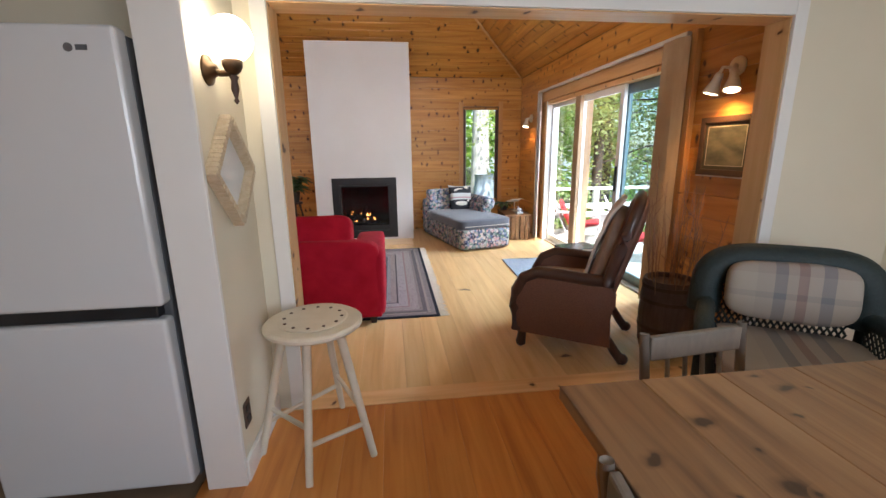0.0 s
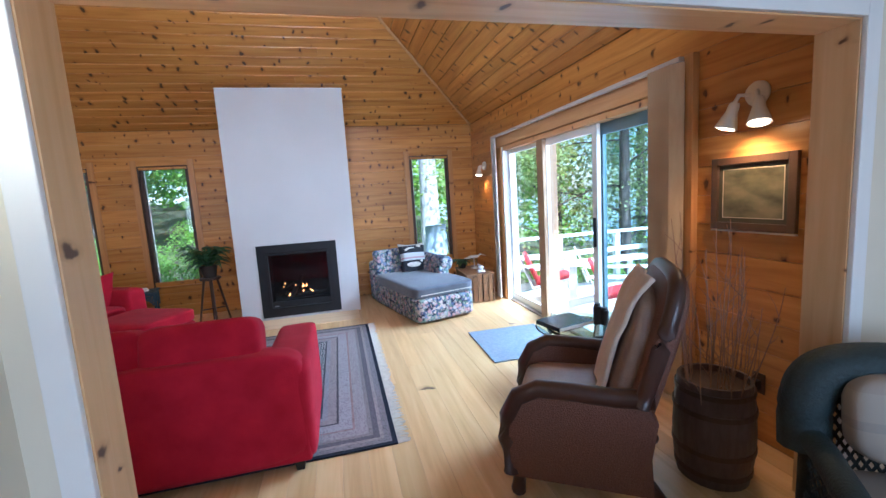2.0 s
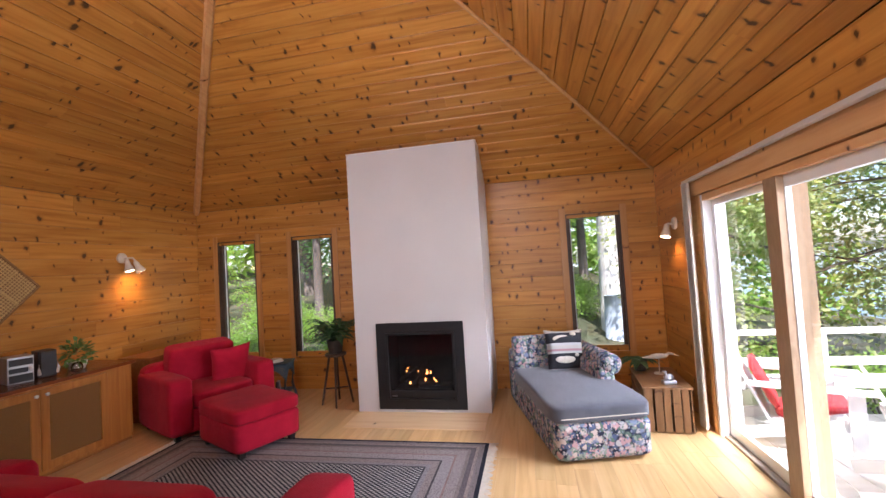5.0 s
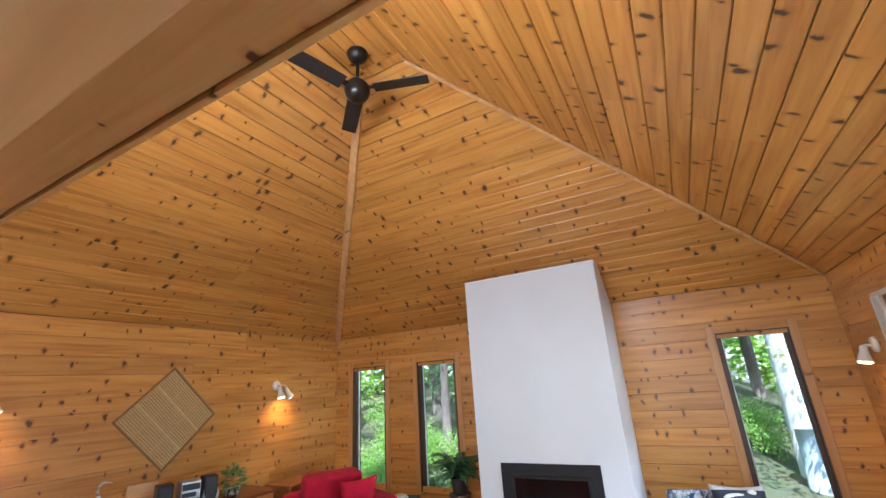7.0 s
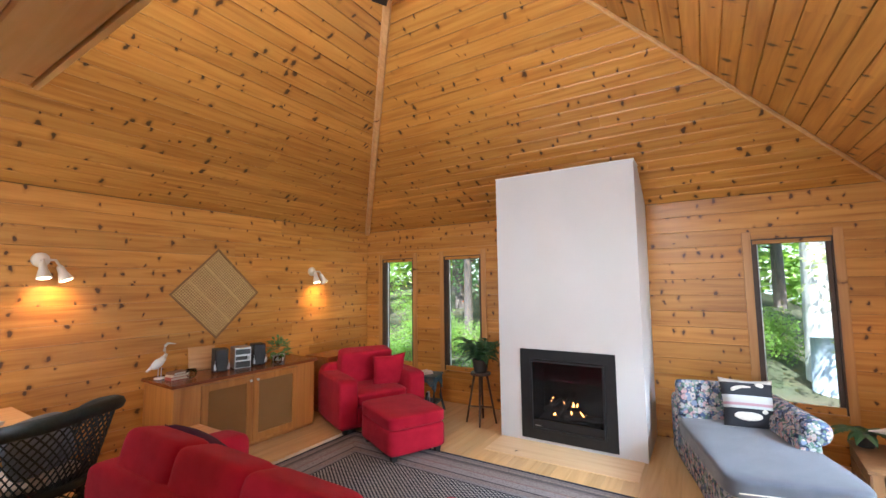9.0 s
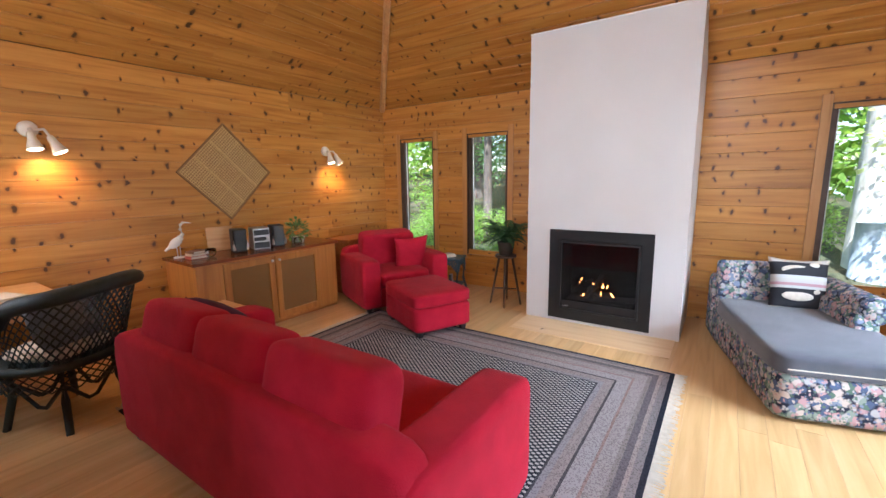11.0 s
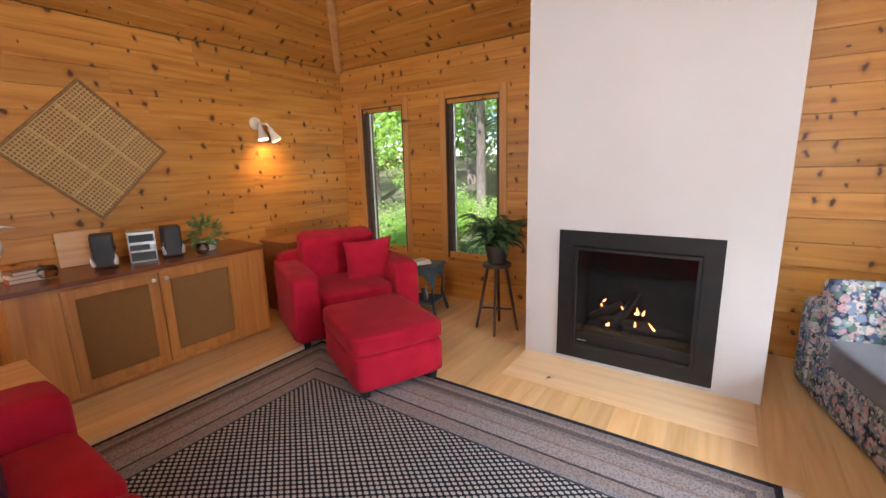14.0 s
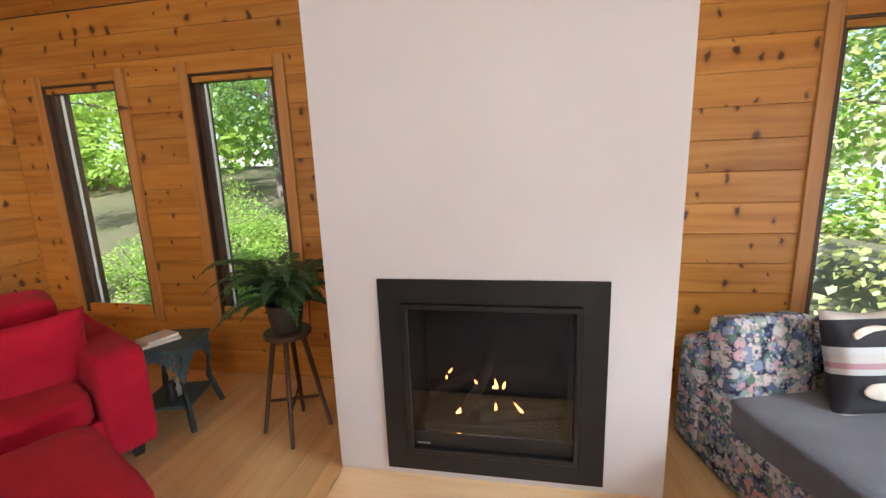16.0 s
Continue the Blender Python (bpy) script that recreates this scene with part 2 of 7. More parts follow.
def lathe(bm, profile, seg=24, m=None):
    """A turned shape: (radius, height) pairs round the z axis."""
    m = m or Matrix()
    rings = []
    for r, z in profile:
        rings.append([bm.verts.new(m @ Vector((max(r, 1e-4) * math.cos(2 * math.pi * i / seg), max(r, 1e-4) * math.sin(2 * math.pi * i / seg), z))) for i in range(seg)])
    for a, b in zip(rings, rings[1:]):
        for i in range(seg):
            bm.faces.new((a[i], a[(i + 1) % seg], b[(i + 1) % seg], b[i]))
    bm.faces.new(list(reversed(rings[0])))
    bm.faces.new(rings[-1])
    return bm


def tube(bm, pts, radius, seg=8, end=None):
    """A round bar along points; its radius runs from radius to end."""
    pts = [Vector(p) for p in pts]
    rings = []
    for i, p in enumerate(pts):
        d = (pts[min(i + 1, len(pts) - 1)] - pts[max(i - 1, 0)]).normalized()
        side = d.cross(Vector((0, 0, 1)))
        side = d.cross(Vector((1, 0, 0))) if side.length < 0.05 else side
        side.normalize()
        up = side.cross(d)
        r = radius if end is None else radius + (end - radius) * i / max(len(pts) - 1, 1)
        rings.append([bm.verts.new(p + r * (math.cos(2 * math.pi * k / seg) * side + math.sin(2 * math.pi * k / seg) * up)) for k in range(seg)])
    for a, b in zip(rings, rings[1:]):
        for k in range(seg):
            bm.faces.new((a[k], a[(k + 1) % seg], b[(k + 1) % seg], b[k]))
    bm.faces.new(rings[0])
    bm.faces.new(list(reversed(rings[-1])))
    return bm


def cushion(bm, sx, sy, sz, m=None, n=10, power=5.0, puff=0.35, sag=0.0):
    """A stuffed block, sx by sy by sz round its centre: rounded edges, swelling faces."""
    m = m or Matrix()
    first = len(bm.verts)
    made = bmesh.ops.create_cube(bm, size=2.0)
    bmesh.ops.subdivide_edges(bm, edges=list({e for v in made["verts"] for e in v.link_edges}), cuts=n, use_grid_fill=True)
    bm.verts.ensure_lookup_table()
    seen = list(bm.verts)[first:]
    for v in seen:
        p = v.co.copy()
        length = (abs(p.x) ** power + abs(p.y) ** power + abs(p.z) ** power) ** (1 / power)
        q = p / length
        mid = (1 - min(1, q.x ** 2)) * (1 - min(1, q.y ** 2))
        q = Vector((q.x, q.y, q.z * (1 - puff + puff * min(1.0, 1.25 * mid ** 0.35))))
        dent = sag * mid if q.z > 0 else 0
        w = Vector((q.x * sx / 2, q.y * sy / 2, q.z * sz / 2 - dent))
        w += 0.004 * noise.noise_vector(w * 7)
        v.co = m @ w
    return bm


def pillow(sx, sy, sz, n=16):
    """A loose square pillow: plump middle, thin seams, corners drawn out to points."""
    bm = bmesh.new()
    sides = []
    for side in (1, -1):
        rows = []
        for i in range(n + 1):
            u = 2 * i / n - 1
            row = []
            for j in range(n + 1):
                v = 2 * j / n - 1
                w = Vector((sx / 2 * u * (1 - 0.10 * (1 - v * v) * abs(u)), sy / 2 * v * (1 - 0.10 * (1 - u * u) * abs(v)), side * (0.004 + sz / 2 * ((1 - u * u) * (1 - v * v)) ** 0.42)))
                w.z += 0.006 * noise.noise(w * 9) * (1 - u * u) * (1 - v * v)
                row.append(bm.verts.new(w))
            rows.append(row)
        for i in range(n):
            for j in range(n):
                bm.faces.new((rows[i][j], rows[i + 1][j], rows[i + 1][j + 1], rows[i][j + 1]))
        sides.append(rows)
    a, b = sides
    edge = [(i, 0) for i in range(n)] + [(n, j) for j in range(n)] + [(i, n) for i in range(n, 0, -1)] + [(0, j) for j in range(n, 0, -1)]
    for (i, j), (k, m) in zip(edge, edge[1:] + edge[:1]):
        bm.faces.new((a[i][j], a[k][m], b[k][m], b[i][j]))
    bmesh.ops.recalc_face_normals(bm, faces=bm.faces)
    return bm


def board(bm, origin, u, v, nrm, v0, v1, lo, hi, thick=0.018, gap=0.0015, ch=0.005):
    """One board with eased front edges. It runs along u between lo(v) and hi(v), and lies between v0 and v1 across."""
    o, u, v, nrm = Vector(origin), Vector(u), Vector(v), Vector(nrm)
    section = ((v0 + gap, -thick), (v0 + gap, -ch), (v0 + gap + ch, 0), (v1 - gap - ch, 0), (v1 - gap, -ch), (v1 - gap, -thick))
    a = [bm.verts.new(o + u * lo(s) + v * s + nrm * h) for s, h in section]
    b = [bm.verts.new(o + u * hi(s) + v * s + nrm * h) for s, h in section]
    for i in range(len(section)):
        j = (i + 1) % len(section)
        bm.faces.new((a[i], a[j], b[j], b[i]))
    bm.faces.new(list(reversed(a)))
    bm.faces.new(b)
    return bm


# ---- plan ----
XW, XE, YN, YS = -3.80, 2.40, 7.44, 2.335      # the living room's faces
EAVE, PITCH, TOP = 2.545, 0.615, 4.31
RUN = (TOP - EAVE) / PITCH
WINDOWS = ((-3.455, -2.845), (-2.285, -1.675), (1.375, 1.995))
WZ0, WZ1 = 0.445, 2.085
DOOR = (3.30, 6.16, 2.03)
OPEN = (-0.405, 2.165, 2.00)                  # the opening to the kitchen: x, x, head
GABLE = (-1.05, 0.45, 2.70, 3.28)              # unseen high window added for the ceiling's fill light
DESKWIN = (-3.45, -2.60, 0.88, 2.10)          # unseen window added by the desk
YK = 2.19                                     # the kitchen's face of that wall


def shell(name, label, boxes, mat):
    bm = bmesh.new()
    for b in boxes:
        box(bm, *b)
    return solo(name, bm, mat, label, "wall", kind="structure")


def around(lo, hi, z0, z1, holes):
    """Pieces (u0, u1, z0, z1) of a wall lo..hi with holes (u0, u1, z0, z1) left open."""
    out, at = [], lo
    for a, b, h0, h1 in sorted(holes):
        out.append((at, a, z0, z1))
        if h0 > z0:
            out.append((a, b, z0, h0))
        if h1 < z1:
            out.append((a, b, h1, z1))
        at = b
    out.append((at, hi, z0, z1))
    return out


NHOLES = [(a, b, WZ0, WZ1) for a, b in WINDOWS]
wall_north = shell("wall_north", "knotty pine board wall with tall narrow windows", [(a, b, YN + 0.018, YN + 0.16, z0, z1) for a, b, z0, z1 in around(XW - 0.2, XE + 0.2, -0.1, EAVE + 0.3, NHOLES)], M_DARKWALL)
wall_west = shell("wall_west", "knotty pine board wall", [(XW - 0.16, XW - 0.018, YS, YN + 0.02, -0.1, EAVE + 0.3)], M_DARKWALL)
wall_east = shell("wall_east", "knotty pine board wall with a sliding glass door", [(XE + 0.018, XE + 0.16, a, b, z0, z1) for a, b, z0, z1 in around(YS, YN + 0.02, -0.1, EAVE + 0.3, [(DOOR[0], DOOR[1], -0.1, DOOR[2])])], M_DARKWALL)
wall_south = shell("wall_south", "inner wall with a wide cased opening", [(a, b, YK, YS, z0, z1) for a, b, z0, z1 in around(XW - 0.2, XE + 0.9, -0.1, 2.65, [(OPEN[0] - 0.02, OPEN[1] + 0.02, -0.1, OPEN[2] + 0.02), DESKWIN]) + around(XW - 0.2, XE + 0.9, 2.65, 4.6, [GABLE])], M_KWALL)


def rows_of(width, z0, z1):
    k = round((z1 - z0) / width)
    return [(z0 + (z1 - z0) * i / k, z0 + (z1 - z0) * (i + 1) / k) for i in range(k)]


def clad(wall, origin, u, nrm, lo, hi, holes, mat, z1=EAVE, rng=random.Random(3)):
    """Board rows on a wall, cut round its openings, with butt joints; each board is a piece of its own."""
    for a, b in rows_of(0.171, 0.0, z1):
        spans = [(lo, hi)]
        for h in holes:
            if h[2] - 0.02 < b - 0.01 and h[3] + 0.02 > a + 0.01 and not (h[2] > a + 0.06 or h[3] < b - 0.06):
                cut = []
                for s, e in spans:
                    if h[0] > s and h[1] < e:
                        cut += [(s, h[0]), (h[1], e)]
                    else:
                        cut.append((s, e))
                spans = cut
        for s, e in spans:
            at = s
            while at < e - 0.01:
                to = min(e, at + rng.uniform(2.2, 4.2))
                to = e if e - to < 0.5 else to
                bm = board(bmesh.new(), origin, u, (0, 0, 1), nrm, a, b, lambda q: at, lambda q: to - 0.0008, gap=0.0007, ch=0.0028)
                part("board", bm, mat, wall)
                at = to


def slope(name, label, origin, u, v, nrm, length, lo, hi, mat):
    """A pitched ceiling of narrow boards, in one mesh."""
    bm = bmesh.new()
    rng = random.Random(len(name))
    for a, b in rows_of(0.137, 0.0, length):
        at, end = min(lo(a), lo(b)), max(hi(a), hi(b))
        cuts = []
        while at < end:
            at += rng.uniform(2.4, 4.4)
            if end - at > 0.6 and at - max(lo(a), lo(b)) > 0.6:
                cuts.append(at)
            else:
                break
        marks = [lo] + [(lambda q, c=c: c) for c in cuts] + [hi]
        for f, g in zip(marks, marks[1:]):
            board(bm, origin, u, v, nrm, a, b, f, (lambda q, g=g: g(q) - 0.0008), thick=0.02, gap=0.0022, ch=0.006)
    bmesh.ops.recalc_face_normals(bm, faces=bm.faces)
    return solo(name, bm, mat, label, "ceiling", kind="structure")


NL = math.hypot(1, PITCH)
SL = RUN * NL
slope("ceiling_north", "pitched pine board ceiling", (0, YN, EAVE), (1, 0, 0), (0, -1 / NL, PITCH / NL), (0, -PITCH / NL, -1 / NL), SL, lambda s: XW + s / NL, lambda s: XE - s / NL, M_CEIL_X)
slope("ceiling_west", "pitched pine board ceiling", (XW, 0, EAVE), (0, 1, 0), (1 / NL, 0, PITCH / NL), (PITCH / NL, 0, -1 / NL), SL, lambda s: YS, lambda s: YN - s / NL, M_CEIL_Y)
slope("ceiling_east", "pitched pine board ceiling", (XE, 0, EAVE), (0, 1, 0), (-1 / NL, 0, PITCH / NL), (-PITCH / NL, 0, -1 / NL), SL, lambda s: YS, lambda s: YN - s / NL, M_CEIL_Y)
bm = bmesh.new()
fx0, fx1 = XW + RUN, XE - RUN
for k in range(4):
    a, b = fx0 + (fx1 - fx0) * k / 4, fx0 + (fx1 - fx0) * (k + 1) / 4
    board(bm, (0, 0, TOP), (0, 1, 0), (1, 0, 0), (0, 0, -1), a, b, lambda s: YS, lambda s: YN - RUN - 0.1, thick=0.02)
board(bm, (0, YN - RUN, TOP), (1, 0, 0), (0, -1, 0), (0, 0, -1), 0, 0.1, lambda s: fx0, lambda s: fx1, thick=0.02)
bmesh.ops.recalc_face_normals(bm, faces=bm.faces)
solo("ceiling_ridge", bm, M_CEIL_Y, "narrow flat pine ceiling at the ridge", "ceiling", kind="structure")
# roof skin, to keep the sky out
bm = bmesh.new()
box(bm, XW - 0.3, XE + 0.9, YS - 0.2, YN + 0.3, TOP + 0.25, TOP + 0.3)
for x0, x1 in ((XW - 0.4, XW - 0.16), (XE + 0.16, XE + 0.3)):
    box(bm, x0, x1, YS - 0.2, YN + 0.3, EAVE + 0.1, TOP + 0.3)
box(bm, XW - 0.4, XE + 0.4, YN + 0.16, YN + 0.3, EAVE + 0.1, TOP + 0.3)
# overhangs added on the unseen south side, to block sun from its windows
box(bm, XW - 0.3, XE + 0.9, YS - 1.9, YS - 0.2, 3.62, 3.7)
box(bm, XW - 0.4, -2.52, YS - 1.45, YK - 0.002, 2.22, 2.3)
solo("roof", bm, M_DARKWALL, "dark roof skin with added overhangs that block the sun", "roof", kind="structure")
# hip trims
for name, sx, x0 in (("trim", 1, XW), ("trim", -1, XE)):
    bm = bmesh.new()
    p, e = Vector((x0 + sx * 0.012, YN - 0.012, EAVE - 0.01)), Vector((x0 + sx * RUN, YN - RUN, TOP - 0.012))
    tube(bm, [p, e], 0.042 if sx > 0 else 0.016, 6)
    solo(name, bm, M_TRIM_Y, "thin pine strip along the hip", "trim", kind="structure")
# lowered boarding over the opening
bm = bmesh.new()
for k in range(2):
    board(bm, (0, YS, 2.41), (1, 0, 0), (0, 1, 0), (0, 0, -1), 0.005 + 0.17 * k, 0.005 + 0.17 * (k + 1), lambda s: -1.09, lambda s: XE, thick=0.03, ch=0.008)
box(bm, -1.09, XE, YS + 0.346, YS + 0.364, 2.402, 2.62)
box(bm, -1.09, XE, YS + 0.01, YS + 0.345, 2.45, 2.62)
bmesh.ops.recalc_face_normals(bm, faces=bm.faces)
solo("ceiling_soffit", bm, M_SOFFIT, "low pine boarded soffit above the opening", "ceiling", kind="structure")

# floors
floor = shell("floor", "pale pine plank floor", [(XW - 0.1, XE + 0.15, 2.16, YN + 0.1, -0.12, -0.02)], M_DARKWALL)
kitchen_floor = shell("kitchen_floor", "orange pine plank floor", [(-2.6, XE + 0.9, -1.9, 2.16, -0.12, -0.02)], M_DARKWALL)
# kitchen shell
KX = 3.05
shell("wall_kitchen_east", "cream painted kitchen wall", [(KX, KX + 0.12, -1.9, YK, -0.1, 2.5)], M_KWALL)
# the hole in this south wall is added for the unseen kitchen fill
shell("wall_kitchen_south", "cream painted kitchen wall", [(a, b, -1.75, -1.63, z0, z1) for a, b, z0, z1 in around(-2.5, KX, -0.1, 2.5, [(0.45, 1.95, 0.95, 2.05)])], M_KWALL)
shell("wall_kitchen_west", "cream painted kitchen wall", [(-2.5, -2.38, -1.63, YK, -0.1, 2.5)], M_KWALL)
solo("ceiling_kitchen", one_box(-2.5, KX + 0.1, -1.75, YK, 2.4, 2.5), M_WHITE, "white painted kitchen ceiling", "ceiling", kind="structure")
wall_stub = shell("wall_stub", "cream painted stub wall with a white end board", [(-0.675, -0.555, 1.67, YK, 0, 2.4)], M_KWALL)
part("end_board", one_box(-0.70, -0.543, 1.648, 1.669, 0, 2.4, bevel=0.004), M_WHITE, wall_stub, "white painted end board")
solo("baseboard", one_box(-0.554, -0.537, 1.67, YK - 0.02, 0, 0.1, bevel=0.004), M_WHITE, "white painted baseboard", "baseboard", kind="structure")

# casing and lining of the opening
o0, o1, oz = OPEN
casing = thing("door_casing", Matrix(), "white painted casing round the wide opening", "trim", kind="structure")
part("side_board", one_box(o0 - 0.075, o0 - 0.004, YK - 0.022, YK - 0.001, 0, oz + 0.075, bevel=0.004), M_WHITE, casing)
part("side_board", one_box(o1 + 0.004, o1 + 0.075, YK - 0.022, YK - 0.001, 0, oz + 0.075, bevel=0.004), M_WHITE, casing)
part("head_board", one_box(o0 - 0.004, o1 + 0.004, YK - 0.022, YK - 0.001, oz + 0.004, oz + 0.075, bevel=0.004), M_WHITE, casing)
lining = thing("door_lining", Matrix(), "knotty pine lining of the wide opening", "trim", kind="structure")
part("jamb", one_box(o0 - 0.019, o0, YK - 0.0, YS + 0.01, 0, oz, bevel=0.002), M_JAMB, lining)
part("jamb", one_box(o1, o1 + 0.019, YK - 0.0, YS + 0.01, 0, oz, bevel=0.002), M_JAMB, lining)
part("head", one_box(o0 - 0.019, o1 + 0.019, YK - 0.0, YS + 0.01, oz, oz + 0.019, bevel=0.002), M_JAMB_X, lining)

# chimney breast and hearth
CX0, CX1, CY, CZ = -1.04, 0.43, 6.6, 2.873
bm = bmesh.new()
F = (-0.75, 0.14, 0.07, 0.93)
for a, b, z0, z1 in around(CX0, CX1, 0.0, CZ, [F]):
    box(bm, a, b, CY, YN, z0, z1)
bmesh.ops.remove_doubles(bm, verts=bm.verts, dist=0.0005)
chimney = solo("chimney_breast", bm, M_PLASTER, "tall white plastered chimney breast", "chimney breast", kind="structure")
part("top_edge", one_box(CX0 - 0.006, CX1 + 0.006, CY - 0.006, CY + 0.3, CZ, CZ + 0.012, bevel=0.004), M_WHITE, chimney)
hearth = solo("hearth", one_box(-1.03, 0.40, 6.15, 6.598, -0.001, 0.007, bevel=0.003), wood("pale_hearth_board", "x", (0.80, 0.60, 0.36), (0.75, 0.54, 0.3), (0.66, 0.45, 0.24), knots=0.04, across="y"), "flat pale pine hearth board before the fireplace", "hearth", kind="structure")


# windows in the north wall
def narrow_window(name, x0, x1):
    w = thing(name, Matrix.Translation(((x0 + x1) / 2, YN, WZ0)), "tall narrow casement window with a pine casing and dark sash", "window", kind="structure")
    h, k = (x1 - x0) / 2, WZ1 - WZ0
    for side in (-1, 1):
        part("casing", one_box(min(side * h, side * (h + 0.072)), max(side * h, side * (h + 0.072)), -0.02, -0.002, -0.07, k + 0.075, bevel=0.004), M_TRIM_Z, w)
        part("reveal", one_box(min(side * h, side * (h - 0.012)), max(side * h, side * (h - 0.012)), -0.018, 0.16, 0.0, k, bevel=0.001), M_BRONZE, w, "dark stained reveal")
    part("casing", one_box(-h + 0.001, h - 0.001, -0.019, -0.002, k + 0.002, k + 0.073, bevel=0.004), M_PINE_X, w)
    part("sill", one_box(-h + 0.001, h - 0.001, -0.03, 0.16, -0.03, 0.0, bevel=0.004), M_PINE_X, w)
    part("head_reveal", one_box(-h + 0.013, h - 0.013, -0.016, 0.16, k - 0.012, k, bevel=0.001), M_BRONZE, w)
    bm = bmesh.new()
    f = 0.035
    ring(bm, -h + 0.013, h - 0.013, 0.005, k - 0.015, f, 0.02, 0.055)
    sash = part("sash", bm, M_BRONZE, w, "dark stained sash")
    pane = part("pane", one_box(-h + 0.04, h - 0.04, 0.034, 0.039, 0.03, k - 0.04), M_GLASS, sash)
    pane.visible_shadow = False
    part("outer_stop", one_box(-h + 0.05, -h + 0.061, 0.06, 0.078, 0.03, k - 0.04, bevel=0.003), M_VINYL, w, "pale outer stop")
    bm = tube(bmesh.new(), [(0, 0.03, 0.02), (0.02, 0.0, 0.03), (0.06, -0.005, 0.03)], 0.006, 6)
    part("crank", bm, M_BRONZE, w)
    return w


for k, (a, b) in enumerate(WINDOWS):
    narrow_window("window_%d" % (k + 1), a, b)


# unseen windows added in the south wall for the fill lamps
for name, (x0, x1, z0, z1) in (("window_4", GABLE), ("window_5", DESKWIN)):
    w = thing(name, Matrix.Translation(((x0 + x1) / 2, YS, z0)), "unseen pine framed window added to let fill light in", "window", kind="structure")
    part("casing", ring(bmesh.new(), -(x1 - x0) / 2 - 0.07, (x1 - x0) / 2 + 0.07, -0.07, z1 - z0 + 0.07, 0.07, 0.002, 0.02), M_TRIM_Z, w)
    sash = part("sash", ring(bmesh.new(), -(x1 - x0) / 2, (x1 - x0) / 2, 0.0, z1 - z0, 0.045, -0.11, -0.07), M_BRONZE, w, "dark stained sash")
    part("pane", one_box(-(x1 - x0) / 2 + 0.04, (x1 - x0) / 2 - 0.04, -0.092, -0.088, 0.04, z1 - z0 - 0.04), M_GLASS, sash).visible_shadow = False


# sliding door
def sliding_door():
    y0, y1, z1 = DOOR
    d = thing("door_1", Matrix.Translation((XE, 0, 0)), "wide sliding glass door standing partly open to the deck", "sliding door", kind="structure")
    part("side_jamb", one_box(-0.02, 0.16, y1 - 0.04, y1, 0, z1, bevel=0.003), M_VINYL, d)
    part("side_jamb", one_box(-0.02, 0.16, y0, y0 + 0.04, 0, z1, bevel=0.003), M_VINYL, d)
    part("head", one_box(-0.02, 0.16, y0 + 0.04, y1 - 0.04, z1 - 0.05, z1, bevel=0.003), M_TRIM_Y, d)
    part("threshold", one_box(0.0, 0.16, y0 + 0.04, y1 - 0.04, -0.02, 0.02, bevel=0.004), material("worn_threshold", (0.35, 0.3, 0.24), 0.5, 0.4, two=(0.28, 0.24, 0.2)), d)
    # backlit wood: the shade on the post's inner face is put into its colour
    post = part("post", one_box(-0.018, 0.15, 5.06, 5.2, 0.02, z1 - 0.05, bevel=0.004), material("post_painted_backlit", (0.40, 0.27, 0.16), 0.5, two=(0.33, 0.22, 0.125), scale=12, stretch=(4, 4, 1), bump=0.1), d, "dull tan mullion post with its backlit shade painted in")
    for name, a, b, x, mat in (("fixed_panel", 5.2, 6.12, 0.07, M_VINYL), ("sliding_panel", 4.18, 5.125, 0.045, M_VINYL), ("sliding_panel", 3.34, 4.27, 0.1, M_BLUEMETAL)):
        bm = bmesh.new()
        w = 0.095 if mat is M_BLUEMETAL else 0.07 if name == "sliding_panel" else 0.05
        ring(bm, a, b, 0.02, z1 - 0.05, w, x - 0.02, x + 0.02, "x", bottom=0.09)
        f = part(name, bm, mat, d, "blue-grey metal screen frame" if mat is M_BLUEMETAL else "white sliding panel frame")
        g = part("pane", one_box(x - 0.003, x + 0.003, a + 0.04, b - 0.04, 0.1, z1 - 0.09), M_TINT if mat is M_BLUEMETAL else M_GLASS, f)
        g.visible_shadow = False
    part("handle", one_box(0.005, 0.024, 4.195, 4.225, 0.92, 1.18, bevel=0.008), M_BLACK, d, "dark pull handle")
    part("handle", one_box(0.005, 0.024, 5.085, 5.11, 0.92, 1.1, bevel=0.006), M_BRONZE, d)
    return d


sliding_door()
val = thing("valance", Matrix(), "pine valance board with a metal blind track above the glass door", "valance", kind="structure")
part("valance_board", one_box(XE - 0.03, XE - 0.002, 3.19, 6.36, 2.04, 2.2, bevel=0.003), M_TRIM_Y, val)
part("track", one_box(XE - 0.085, XE - 0.045, 3.19, 6.37, 2.165, 2.195, bevel=0.004), material("white_track", (0.75, 0.74, 0.72), 0.35, 0.4, two=(0.7, 0.7, 0.68)), val, "white metal blind track")
part("casing", one_box(XE - 0.024, XE - 0.002, 6.17, 6.24, 0, 2.038, bevel=0.003), M_TRIM_Z, val)
part("casing", one_box(XE - 0.05, XE - 0.002, 3.12, 3.185, 0, 2.2, bevel=0.004), M_TRIM_Z, val)


# ---- living room: materials ----
M_RED = material("red_velour", (0.47, 0.013, 0.036), 0.95, two=(0.36, 0.009, 0.026), scale=8, bump=0.32, bump_scale=170, sheen=0.06, spec=0.1)
M_PLUM = material("plum_cloth", (0.055, 0.008, 0.035), 0.9, two=(0.075, 0.013, 0.05), scale=9, bump=0.15, bump_scale=200, sheen=0.05, spec=0.1)
